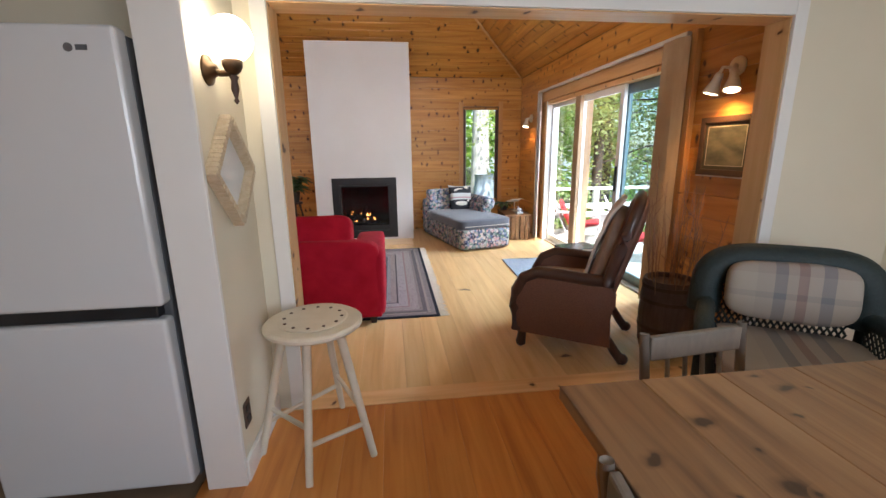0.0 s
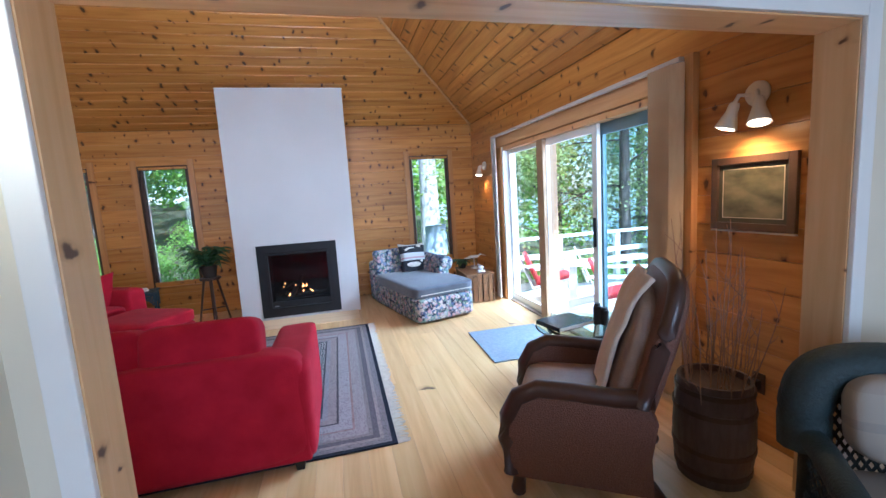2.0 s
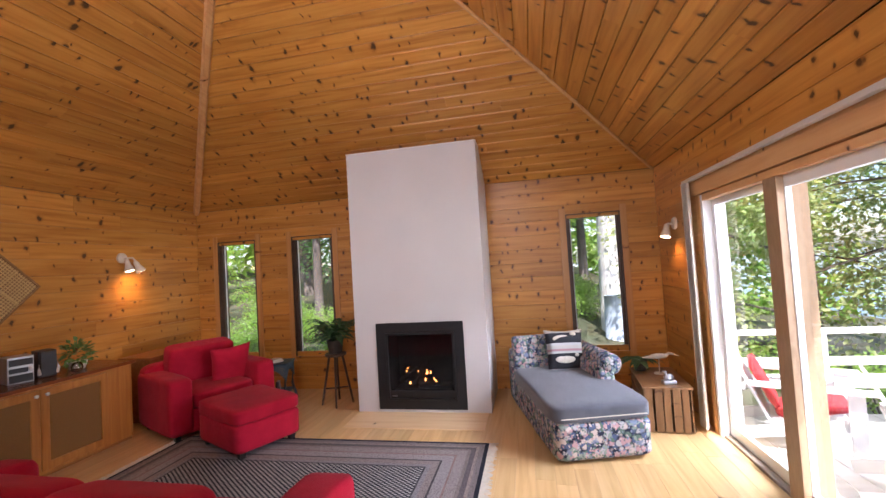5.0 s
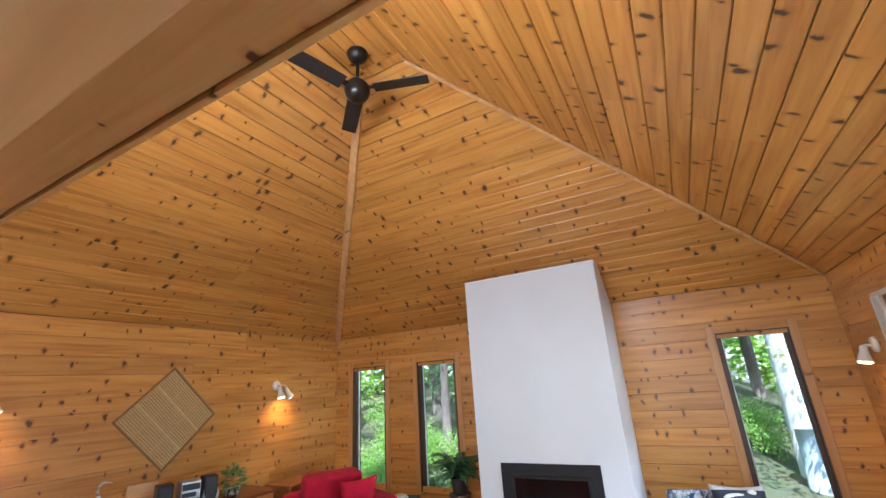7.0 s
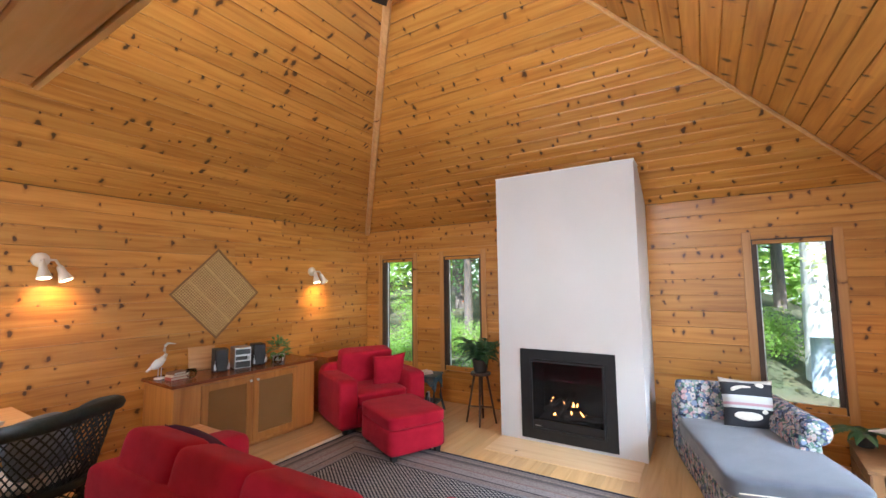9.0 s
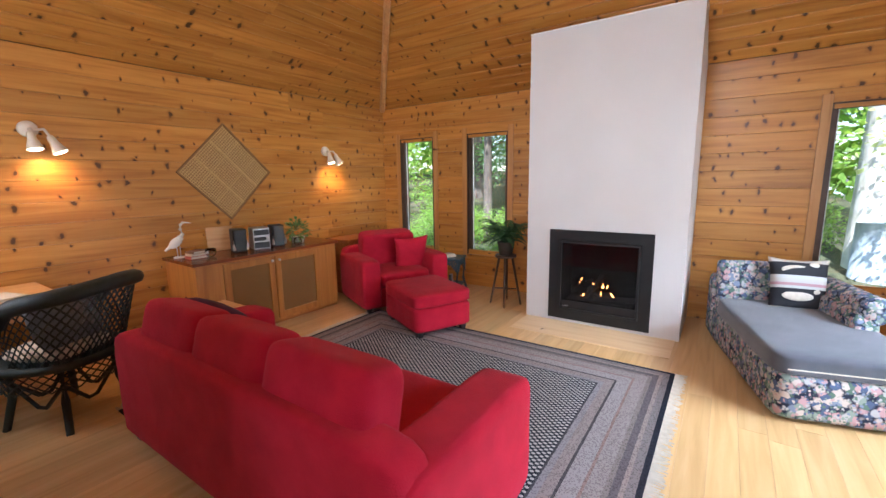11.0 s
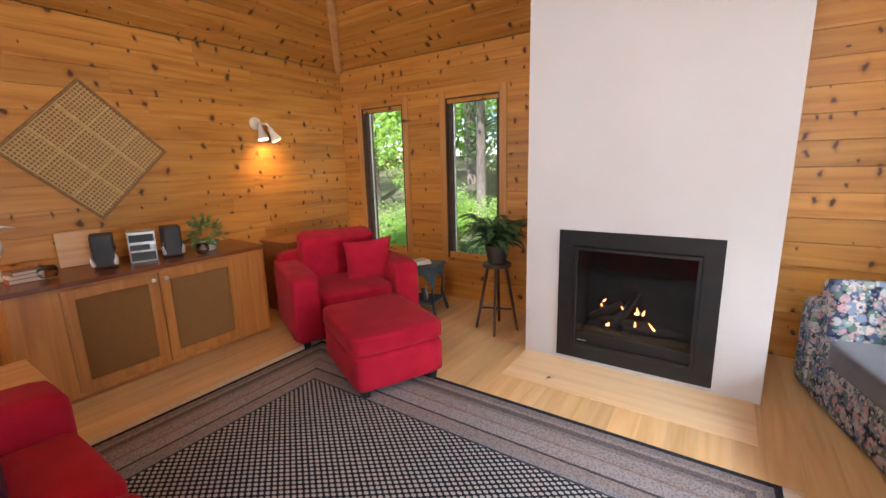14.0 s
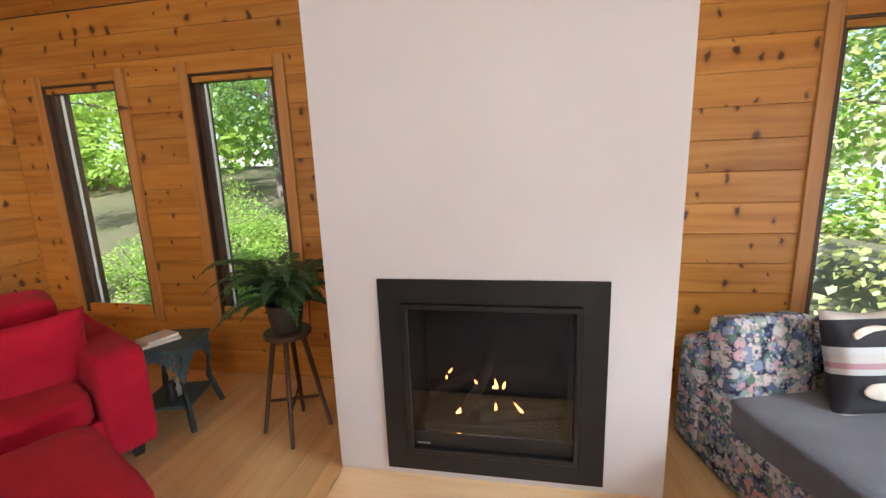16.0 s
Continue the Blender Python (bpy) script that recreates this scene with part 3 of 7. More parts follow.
M_FOOT = material("black_wooden_foot", (0.012, 0.010, 0.010), 0.5, two=(0.02, 0.016, 0.014), scale=20)
M_CAB = wood("cabinet_wood", "y", (0.34, 0.145, 0.045), (0.27, 0.105, 0.03), (0.20, 0.07, 0.02), knots=0.0, rough=0.35, gloss=0.5)
M_CABZ = wood("cabinet_wood_upright", "z", (0.50, 0.225, 0.052), (0.42, 0.172, 0.037), (0.31, 0.115, 0.024), knots=0.0, rough=0.35, gloss=0.5)
M_CABTOP = wood("cabinet_top_wood", "y", (0.24, 0.075, 0.025), (0.19, 0.055, 0.018), (0.14, 0.036, 0.012), knots=0.0, rough=0.25, gloss=0.6)
M_BURLAP = material("brown_speaker_cloth", (0.27, 0.142, 0.05), 0.95, two=(0.20, 0.100, 0.035), scale=160, bump=0.4, bump_scale=400, spec=0.1)
M_WICKER = material("dark_green_wicker", (0.009, 0.019, 0.019), 0.6, two=(0.016, 0.030, 0.030), scale=60, bump=0.4, bump_scale=140)
M_TEAL = material("teal_wicker", (0.03, 0.06, 0.07), 0.55, two=(0.045, 0.08, 0.09), scale=50, bump=0.5, bump_scale=160)
M_BROWN = material("brown_woven_fibre", (0.165, 0.075, 0.048), 0.5, two=(0.11, 0.047, 0.03), scale=90, stretch=(1, 1, 2.5), bump=0.6, bump_scale=150)
M_DARKBROWN = material("dark_brown_rim", (0.055, 0.024, 0.017), 0.35, two=(0.045, 0.022, 0.016), scale=30)
M_LEATHER = material("tan_brown_leather", (0.24, 0.155, 0.105), 0.5, two=(0.18, 0.112, 0.075), scale=12, bump=0.2, bump_scale=90)
M_THROW = material("cream_fleece", (0.62, 0.52, 0.42), 0.95, two=(0.55, 0.45, 0.36), scale=14, bump=0.4, bump_scale=80, sheen=0.4, spec=0.1)
M_SLATE = material("slate_blue_blanket", (0.105, 0.112, 0.135), 0.95, two=(0.08, 0.087, 0.107), scale=8, bump=0.3, bump_scale=240, sheen=0.3, spec=0.1)
M_GREYMAT = material("blue_grey_mat", (0.30, 0.34, 0.39), 1.0, two=(0.22, 0.26, 0.31), scale=45, bump=0.8, bump_scale=160, spec=0.05)
M_FRINGE = material("cream_fringe", (0.66, 0.61, 0.52), 0.95, two=(0.55, 0.5, 0.42), scale=30, spec=0.1)
M_FERN = material("fern_green", (0.030, 0.075, 0.028), 0.55, two=(0.05, 0.11, 0.035), scale=9)
M_IVY = material("ivy_green", (0.07, 0.17, 0.04), 0.45, two=(0.16, 0.30, 0.09), scale=25)
M_POT = material("dark_pot", (0.03, 0.024, 0.02), 0.6, two=(0.05, 0.04, 0.03), scale=18)
M_WHITEPOT = material("white_ceramic", (0.72, 0.72, 0.70), 0.25, two=(0.66, 0.66, 0.64), scale=8)
M_STANDWOOD = material("dark_stand_wood", (0.05, 0.028, 0.018), 0.5, two=(0.075, 0.04, 0.025), scale=18, stretch=(4, 4, 1))
M_RATTAN = material("pale_rattan", (0.64, 0.44, 0.18), 0.65, two=(0.50, 0.33, 0.12), scale=40, bump=0.3, bump_scale=150)
M_RATTAN_DARK = material("brown_rattan", (0.22, 0.115, 0.04), 0.65, two=(0.30, 0.165, 0.06), scale=40, bump=0.3, bump_scale=150)
M_IVORY = material("ivory_enamel", (0.74, 0.66, 0.54), 0.35, two=(0.70, 0.62, 0.5), scale=10)
M_PLASTIC = material("black_plastic", (0.010, 0.010, 0.011), 0.5, two=(0.02, 0.02, 0.022), scale=12)
M_SILVER = material("silver_plastic", (0.45, 0.45, 0.46), 0.3, 0.6, two=(0.4, 0.4, 0.41), scale=12)
M_PAPER = material("book_paper", (0.66, 0.62, 0.54), 0.8, two=(0.6, 0.55, 0.47), scale=50)
M_BOOKS = [material("book_cover_" + n, c, 0.5, two=tuple(q * 0.85 for q in c), scale=14) for n, c in (("red", (0.33, 0.06, 0.04)), ("cream", (0.62, 0.55, 0.42)), ("blue", (0.07, 0.12, 0.2)), ("brown", (0.2, 0.1, 0.05)))]
M_CRATE = wood("crate_wood", "z", (0.24, 0.125, 0.055), (0.19, 0.095, 0.04), (0.13, 0.06, 0.025), knots=0.3)
M_TWIG = material("bare_twigs", (0.24, 0.13, 0.085), 0.7, two=(0.3, 0.17, 0.09), scale=6)
M_BARREL = material("dark_barrel_staves", (0.085, 0.055, 0.043), 0.5, two=(0.13, 0.085, 0.065), scale=9, stretch=(5, 5, 1), bump=0.2, bump_scale=40)


def emission(name, colour, strength):
    m = bpy.data.materials.new(name)
    m.use_nodes = True
    b = m.node_tree.nodes["Principled BSDF"]
    b.inputs["Base Color"].default_value = (*colour, 1)
    b.inputs["Emission Color"].default_value, b.inputs["Emission Strength"].default_value = (*colour, 1), strength
    return m


M_BULB = emission("warm_bulb", (1.0, 0.72, 0.42), 8)
M_GLOBE = emission("lit_milk_glass", (1.0, 0.82, 0.56), 8)
M_FLAME = emission("gas_flame", (1.0, 0.34, 0.07), 8)


def cells(name, colours, scale, back=(0.05, 0.06, 0.085), fill=0.62, rough=0.9, warp=0.02, bump=0.2):
    """Printed cloth: blossoms of several colours strewn over a ground."""
    m = bpy.data.materials.new(name)
    m.use_nodes = True
    n, l = m.node_tree.nodes, m.node_tree.links
    b = n["Principled BSDF"]
    b.inputs["Roughness"].default_value, b.inputs["Specular IOR Level"].default_value = rough, 0.15
    co = n.new("ShaderNodeTexCoord")
    nz = n.new("ShaderNodeTexNoise")
    nz.inputs["Scale"].default_value = 40
    l.new(co.outputs["Object"], nz.inputs["Vector"])
    add = n.new("ShaderNodeVectorMath")
    add.operation = "MULTIPLY_ADD"
    add.inputs[1].default_value = (warp,) * 3
    l.new(nz.outputs["Color"], add.inputs[0])
    l.new(co.outputs["Object"], add.inputs[2])
    last = None
    for sc, f in ((scale, fill), (scale * 2.3, fill * 0.8)):
        v = n.new("ShaderNodeTexVoronoi")
        v.inputs["Scale"].default_value = sc
        l.new(add.outputs[0], v.inputs["Vector"])
        sep = n.new("ShaderNodeSeparateColor")
        l.new(v.outputs["Color"], sep.inputs[0])
        r = n.new("ShaderNodeValToRGB")
        r.color_ramp.interpolation = "CONSTANT"
        e = r.color_ramp.elements
        for i, c in enumerate(colours):
            at = e[i] if i < 2 else e.new(i / len(colours))
            at.position, at.color = i / len(colours), (*c, 1)
        l.new(sep.outputs[0], r.inputs[0])
        mr = n.new("ShaderNodeMapRange")
        mr.inputs[1].default_value, mr.inputs[2].default_value, mr.inputs[3].default_value, mr.inputs[4].default_value = f * 0.7, f, 1, 0
        l.new(v.outputs["Distance"], mr.inputs[0])
        mx = n.new("ShaderNodeMix")
        mx.data_type = "RGBA"
        l.new(mr.outputs[0], mx.inputs[0])
        if last is None:
            mx.inputs[6].default_value = (*back, 1)
        else:
            l.new(last, mx.inputs[6])
            l.new(math_node(n, l, "MULTIPLY", mr.outputs[0], math_node(n, l, "GREATER_THAN", sep.outputs[1], 0.45)), mx.inputs[0])
        l.new(r.outputs[0], mx.inputs[7])
        last = mx.outputs[2]
    l.new(last, b.inputs["Base Color"])
    bp = n.new("ShaderNodeBump")
    bp.inputs["Strength"].default_value, bp.inputs["Distance"].default_value = bump, 0.004
    l.new(nz.outputs["Fac"], bp.inputs["Height"])
    l.new(bp.outputs[0], b.inputs["Normal"])
    return m


M_FLORAL = cells("floral_print", [(0.50, 0.42, 0.38), (0.19, 0.23, 0.32), (0.44, 0.27, 0.28), (0.10, 0.16, 0.13), (0.40, 0.39, 0.40), (0.08, 0.11, 0.19), (0.23, 0.29, 0.25)], 25, back=(0.022, 0.028, 0.05), fill=0.78)


def rug_material(hx, hy):
    """A woven rug: striped borders by the way from the edge, a field of small lozenges."""
    m = bpy.data.materials.new("woven_rug")
    m.use_nodes = True
    n, l = m.node_tree.nodes, m.node_tree.links
    b = n["Principled BSDF"]
    b.inputs["Roughness"].default_value, b.inputs["Specular IOR Level"].default_value = 1.0, 0.05
    co = n.new("ShaderNodeTexCoord")
    s = n.new("ShaderNodeSeparateXYZ")
    l.new(co.outputs["Object"], s.inputs[0])
    ax, ay = math_node(n, l, "ABSOLUTE", s.outputs[0]), math_node(n, l, "ABSOLUTE", s.outputs[1])
    dx, dy = math_node(n, l, "SUBTRACT", hx, ax), math_node(n, l, "SUBTRACT", hy, ay)
    d = math_node(n, l, "MINIMUM", dx, dy)
    nz = n.new("ShaderNodeTexNoise")
    nz.inputs["Scale"].default_value = 38
    l.new(co.outputs["Object"], nz.inputs["Vector"])
    d2 = math_node(n, l, "MULTIPLY_ADD", nz.outputs["Fac"], 0.008, d)
    r = n.new("ShaderNodeValToRGB")
    r.color_ramp.interpolation = "CONSTANT"
    e = r.color_ramp.elements
    bands = [(0.0, (0.02, 0.022, 0.03)), (0.035, (0.16, 0.14, 0.14)), (0.075, (0.22, 0.185, 0.17)), (0.1, (0.10, 0.09, 0.095)), (0.14, (0.17, 0.145, 0.14)), (0.165, (0.22, 0.195, 0.19)), (0.245, (0.2, 0.14, 0.13)),
             (0.26, (0.235, 0.215, 0.215)), (0.345, (0.06, 0.055, 0.06)), (0.362, (0.21, 0.18, 0.175)), (0.42, (0.20, 0.19, 0.2)), (0.455, (0.05, 0.05, 0.058))]
    for i, (p, c) in enumerate(bands):
        at = e[i] if i < 2 else e.new(p)
        at.position, at.color = p, (*c, 1)
    l.new(d2, r.inputs[0])
    v = n.new("ShaderNodeTexVoronoi")
    v.inputs["Scale"].default_value = 95
    l.new(co.outputs["Object"], v.inputs["Vector"])
    motif = math_node(n, l, "MULTIPLY_ADD", math_node(n, l, "GREATER_THAN", v.outputs["Distance"], 0.42), 0.5, 0.85)
    bm_ = n.new("ShaderNodeMix")
    bm_.data_type, bm_.blend_type = "RGBA", "MULTIPLY"
    bm_.inputs[0].default_value = 1.0
    l.new(r.outputs[0], bm_.inputs[6])
    gray = n.new("ShaderNodeCombineColor")
    for i in range(3):
        l.new(motif, gray.inputs[i])
    l.new(gray.outputs[0], bm_.inputs[7])
    # field of lozenges
    k = 2 * math.pi / 0.047
    k2 = 2 * math.pi / 0.034
    sx = math_node(n, l, "ABSOLUTE", math_node(n, l, "SINE", math_node(n, l, "MULTIPLY", s.outputs[0], k / 2)))
    sy = math_node(n, l, "ABSOLUTE", math_node(n, l, "SINE", math_node(n, l, "MULTIPLY", s.outputs[1], k2 / 2)))
    a1 = math_node(n, l, "ADD", sx, sy)
    sx2 = math_node(n, l, "ABSOLUTE", math_node(n, l, "COSINE", math_node(n, l, "MULTIPLY", s.outputs[0], k / 2)))
    sy2 = math_node(n, l, "ABSOLUTE", math_node(n, l, "COSINE", math_node(n, l, "MULTIPLY", s.outputs[1], k2 / 2)))
    a2 = math_node(n, l, "ADD", sx2, sy2)
    dots = math_node(n, l, "MAXIMUM", a1, a2)
    noisy = math_node(n, l, "MULTIPLY_ADD", nz.outputs["Fac"], 0.25, dots)
    fr = n.new("ShaderNodeValToRGB")
    fr.color_ramp.interpolation = "EASE"
    fe = fr.color_ramp.elements
    fe[0].position, fe[0].color = 0.30, (0.02, 0.024, 0.034, 1)
    fe[1].position, fe[1].color = 0.42, (0.42, 0.41, 0.40, 1)
    l.new(math_node(n, l, "MULTIPLY_ADD", noisy, 0.8, -1.1), fr.inputs[0])
    mx = n.new("ShaderNodeMix")
    mx.data_type = "RGBA"
    l.new(math_node(n, l, "GREATER_THAN", d2, 0.47), mx.inputs[0])
    l.new(bm_.outputs[2], mx.inputs[6])
    l.new(fr.outputs[0], mx.inputs[7])
    l.new(mx.outputs[2], b.inputs["Base Color"])
    bp = n.new("ShaderNodeBump")
    bp.inputs["Strength"].default_value, bp.inputs["Distance"].default_value = 0.5, 0.004
    hn = n.new("ShaderNodeTexNoise")
    hn.inputs["Scale"].default_value = 260
    l.new(co.outputs["Object"], hn.inputs["Vector"])
    l.new(hn.outputs["Fac"], bp.inputs["Height"])
    l.new(bp.outputs[0], b.inputs["Normal"])
    return m


def stripes(name, axis, bands, rough=0.9, wrap=1.0, cross=None):
    """Cloth woven in bands along one object axis; cross adds a second set for a plaid."""
    m = bpy.data.materials.new(name)
    m.use_nodes = True
    n, l = m.node_tree.nodes, m.node_tree.links
    b = n["Principled BSDF"]
    b.inputs["Roughness"].default_value, b.inputs["Specular IOR Level"].default_value = rough, 0.15
    co = n.new("ShaderNodeTexCoord")
    s = n.new("ShaderNodeSeparateXYZ")
    l.new(co.outputs["Object"], s.inputs[0])

    def ramp(ax, bands, wrap):
        r = n.new("ShaderNodeValToRGB")
        r.color_ramp.interpolation = "CONSTANT"
        e = r.color_ramp.elements
        for i, (p, c) in enumerate(bands):
            at = e[i] if i < 2 else e.new(p)
            at.position, at.color = p, (*c, 1)
        l.new(math_node(n, l, "FRACT", math_node(n, l, "MULTIPLY_ADD", s.outputs["xyz".index(ax)], 1 / wrap, 0.5)), r.inputs[0])
        return r.outputs[0]

    out = ramp(axis, bands, wrap)
    if cross:
        mx = n.new("ShaderNodeMix")
        mx.data_type = "RGBA"
        mx.inputs[0].default_value = 0.42
        l.new(out, mx.inputs[6])
        l.new(ramp(*cross), mx.inputs[7])
        out = mx.outputs[2]
    l.new(out, b.inputs["Base Color"])
    bp = n.new("ShaderNodeBump")
    bp.inputs["Strength"].default_value, bp.inputs["Distance"].default_value = 0.3, 0.003
    hn = n.new("ShaderNodeTexNoise")
    hn.inputs["Scale"].default_value = 300
    l.new(co.outputs["Object"], hn.inputs["Vector"])
    l.new(hn.outputs["Fac"], bp.inputs["Height"])
    l.new(bp.outputs[0], b.inputs["Normal"])
    return m


def lattice(bm, f, nu, nv, r, slant=1, closed=False, steps=10):
    """Criss-cross strands over a surface f(u, v), u and v from 0 to 1."""
    for sign in (1, -1):
        for i in range(-nv, nu + nv):
            pts = []
            for k in range(steps + 1):
                v = k / steps
                u = (i + (sign * (v - (0 if sign > 0 else 1)) * nv * slant if sign > 0 else (1 - v) * nv * slant)) / nu
                if -1e-6 <= u <= 1 + 1e-6:
                    pts.append(f(min(max(u, 0), 1), v))
            if len(pts) > 1:
                tube(bm, pts, r, 4)
    return bm


# ---- living room: seats ----
def feet(t, spots, h=0.06, w=0.07):
    for x, y in spots:
        bm = lathe(bmesh.new(), [(w * 0.42, 0), (w * 0.6, h)], 4, Matrix.Rotation(radians(45), 4, "Z"))
        part("foot", bm, M_FOOT, t, at=Matrix.Translation((x, y, 0)), label="black wooden foot")


def sofa():
    t = thing("sofa", pose(-1.08, 3.665, 0), "red velour three-seat sofa with loose back cushions on the rug", "sofa")
    hw, hd = 1.10, 0.485
    part("base", one_box(-hw + 0.03, hw - 0.03, -hd + 0.075, hd - 0.03, 0.06, 0.30, bevel=0.02, seg=3), M_RED, t, smooth=True)
    bm = bmesh.new()
    cushion(bm, 2 * hw - 0.06, 0.19, 0.63, Matrix.Translation((0, -hd + 0.155, 0.38)), 14, 10, 0.05)
    part("back_frame", bm, M_RED, t, smooth=True)
    for s in (-1, 1):
        bm = bmesh.new()
        cushion(bm, 0.25, 0.90, 0.56, Matrix.Translation((s * (hw - 0.125), 0.04, 0.335)), 12, 13, 0.05)
        part("arm", bm, M_RED, t, smooth=True)
    w = (2 * hw - 0.5) / 3
    for k in range(3):
        x = -hw + 0.25 + w * (k + 0.5)
        part("seat_cushion", cushion(bmesh.new(), w - 0.002, 0.75, 0.18, n=12, power=11, puff=0.1), M_RED, t, smooth=True, at=pose(x, 0.10, 0.375))
        part("back_cushion", cushion(bmesh.new(), w + 0.024, 0.46, 0.24, n=16, power=7.5, puff=0.14), M_RED, t, smooth=True, at=pose(x, -0.25, 0.635, 77, 0, 0))
    feet(t, [(x, y) for x in (-hw + 0.1, hw - 0.1) for y in (-hd + 0.13, hd - 0.09)])
    return t


sofa()
d, nn = Vector((0.72, 0.45, -0.52)).normalized(), Vector((0.05, 0.62, 0.78))
nn = (nn - d * nn.dot(d)).normalized()
PILLOW = (Matrix((d, nn.cross(d), nn)).transposed().to_4x4())
PILLOW.translation = (-1.75, 3.745, 0.635)
PILLOW = PILLOW @ Matrix.Rotation(radians(45), 4, "Z")
solo("throw_pillow", pillow(0.47, 0.47, 0.16), M_PLUM, "dark plum throw pillow leaning on the red sofa", "pillow", PILLOW, smooth=True)


def armchair():
    t = thing("armchair", pose(-2.69, 6.29, 0, 0, 0, 64.5 + 180), "wide red velour armchair beside the cabinet", "armchair")
    # local: x across, front towards +y
    hw, hd = 0.545, 0.45
    part("base", one_box(-hw + 0.03, hw - 0.03, -hd + 0.03, hd - 0.04, 0.06, 0.28, bevel=0.02, seg=3), M_RED, t, smooth=True)
    part("back_frame", cushion(bmesh.new(), 2 * hw - 0.04, 0.2, 0.62, Matrix.Translation((0, -hd + 0.1, 0.38)), 12, 9, 0.06), M_RED, t, smooth=True)
    for s in (-1, 1):
        part("arm", cushion(bmesh.new(), 0.22, 0.88, 0.55, Matrix.Translation((s * (hw - 0.11), 0.01, 0.335)), 12, 14, 0.04), M_RED, t, smooth=True)
    part("seat_cushion", cushion(bmesh.new(), 2 * hw - 0.45, 0.7, 0.18, n=12, power=7, puff=0.15), M_RED, t, smooth=True, at=pose(0, 0.1, 0.36))
    part("back_cushion", cushion(bmesh.new(), 2 * hw - 0.40, 0.48, 0.22, n=14, power=11, puff=0.1), M_RED, t, smooth=True, at=pose(0, -0.21, 0.62, 76, 0, 0))
    feet(t, [(x, y) for x in (-hw + 0.09, hw - 0.09) for y in (-hd + 0.09, hd - 0.09)])
    return t


armchair()
solo("throw_pillow", pillow(0.43, 0.43, 0.15), M_RED, "square red throw pillow on the red armchair", "pillow", pose(-2.48, 6.40, 0.60, 76, 3, 58 + 180), smooth=True)


def ottoman():
    t = thing("ottoman", pose(-1.80, 5.78, 0, 0, 0, 64.5), "red velour storage ottoman with a thick lid", "ottoman")
    part("body", cushion(bmesh.new(), 0.62, 0.76, 0.25, Matrix.Translation((0, 0, 0.185)), 10, 14, 0.03), M_RED, t, smooth=True)
    part("lid", cushion(bmesh.new(), 0.635, 0.775, 0.14, Matrix.Translation((0, 0, 0.365)), 10, 10, 0.12), M_RED, t, smooth=True)
    feet(t, [(x, y) for x in (-0.24, 0.24) for y in (-0.31, 0.31)], 0.065)
    return t


ottoman()

# rug and mat
RX, RY = 1.51, 1.265
rug = thing("rug", pose(-1.04, 4.605, 0), "grey and navy woven rug with striped borders and cream fringe", "rug")
part("rug_field", one_box(-RX, RX, -RY, RY, 0.001, 0.011, bevel=0.004), rug_material(RX, RY), rug)
for s in (-1, 1):
    bm = bmesh.new()
    rng = random.Random(4 + s)
    y = -RY + 0.004
    while y < RY:
        n2 = rng.uniform(0.05, 0.085)
        j = rng.uniform(-0.012, 0.012)
        tube(bm, [(s * RX, y, 0.006), (s * (RX + n2 * 0.5), y + j * 0.4, 0.006), (s * (RX + n2), y + j, 0.004)], 0.0035, 4)
        y += 0.0085
    part("fringe", bm, M_FRINGE, rug, "cream knotted fringe")
bm = one_box(-0.37, 0.37, -0.42, 0.42, 0.0, 0.012, bevel=0.005)
solo("door_mat", bm, M_GREYMAT, "blue-grey tufted mat inside the glass door", "mat", pose(1.815, 4.63, 0.001, 0, 0, -2))


# daybed
def daybed():
    # local: x across, head at +y
    t = thing("chaise_longue", pose(1.19, 6.34, 0, 0, 0, 15), "floral chaise longue covered with a slate blue blanket", "chaise longue")
    hw = 0.385
    part("base", cushion(bmesh.new(), 2 * hw, 1.5, 0.30, Matrix.Translation((0, -0.02, 0.165)), 10, 16, 0.02), M_FLORAL, t, smooth=True)
    part("mattress", cushion(bmesh.new(), 2 * hw + 0.005, 1.46, 0.13, Matrix.Translation((0, -0.02, 0.36)), 12, 9, 0.12), M_FLORAL, t, smooth=True)
    bm = cushion(bmesh.new(), 2 * hw + 0.035, 1.30, 0.15, Matrix.Translation((0, -0.12, 0.367)), 14, 10, 0.1)
    part("blanket", bm, M_SLATE, t, "slate blue blanket", smooth=True)
    part("blanket_edge", one_box(-hw + 0.05, hw - 0.05, -0.774, -0.771, 0.345, 0.352), M_FRINGE, t, "white stitched blanket edge")
    part("head_rest", cushion(bmesh.new(), 2 * hw, 0.17, 0.58, Matrix.Translation((0, 0.735, 0.31)), 12, 15, 0.03), M_FLORAL, t, smooth=True)
    bm = cushion(bmesh.new(), 0.17, 0.95, 0.54, Matrix.Translation((hw - 0.06, 0.32, 0.29)), 10, 8, 0.06)
    part("arm", bm, M_FLORAL, t, smooth=True)
    roll = bmesh.new()
    lathe(roll, [(0.02, -0.49), (0.085, -0.485), (0.095, -0.46), (0.098, 0.44), (0.08, 0.47)], 20, pose(hw + 0.0, 0.33, 0.56, 90, 0, 0))
    part("arm_roll", roll, M_FLORAL, t, "rolled floral arm", smooth=True)
    part("back_pillow", cushion(bmesh.new(), 0.41, 0.36, 0.14, n=12, power=12, puff=0.3), M_FLORAL, t, "floral back pillow", smooth=True, at=pose(-0.175, 0.565, 0.575, 80, 0, 0))
    return t


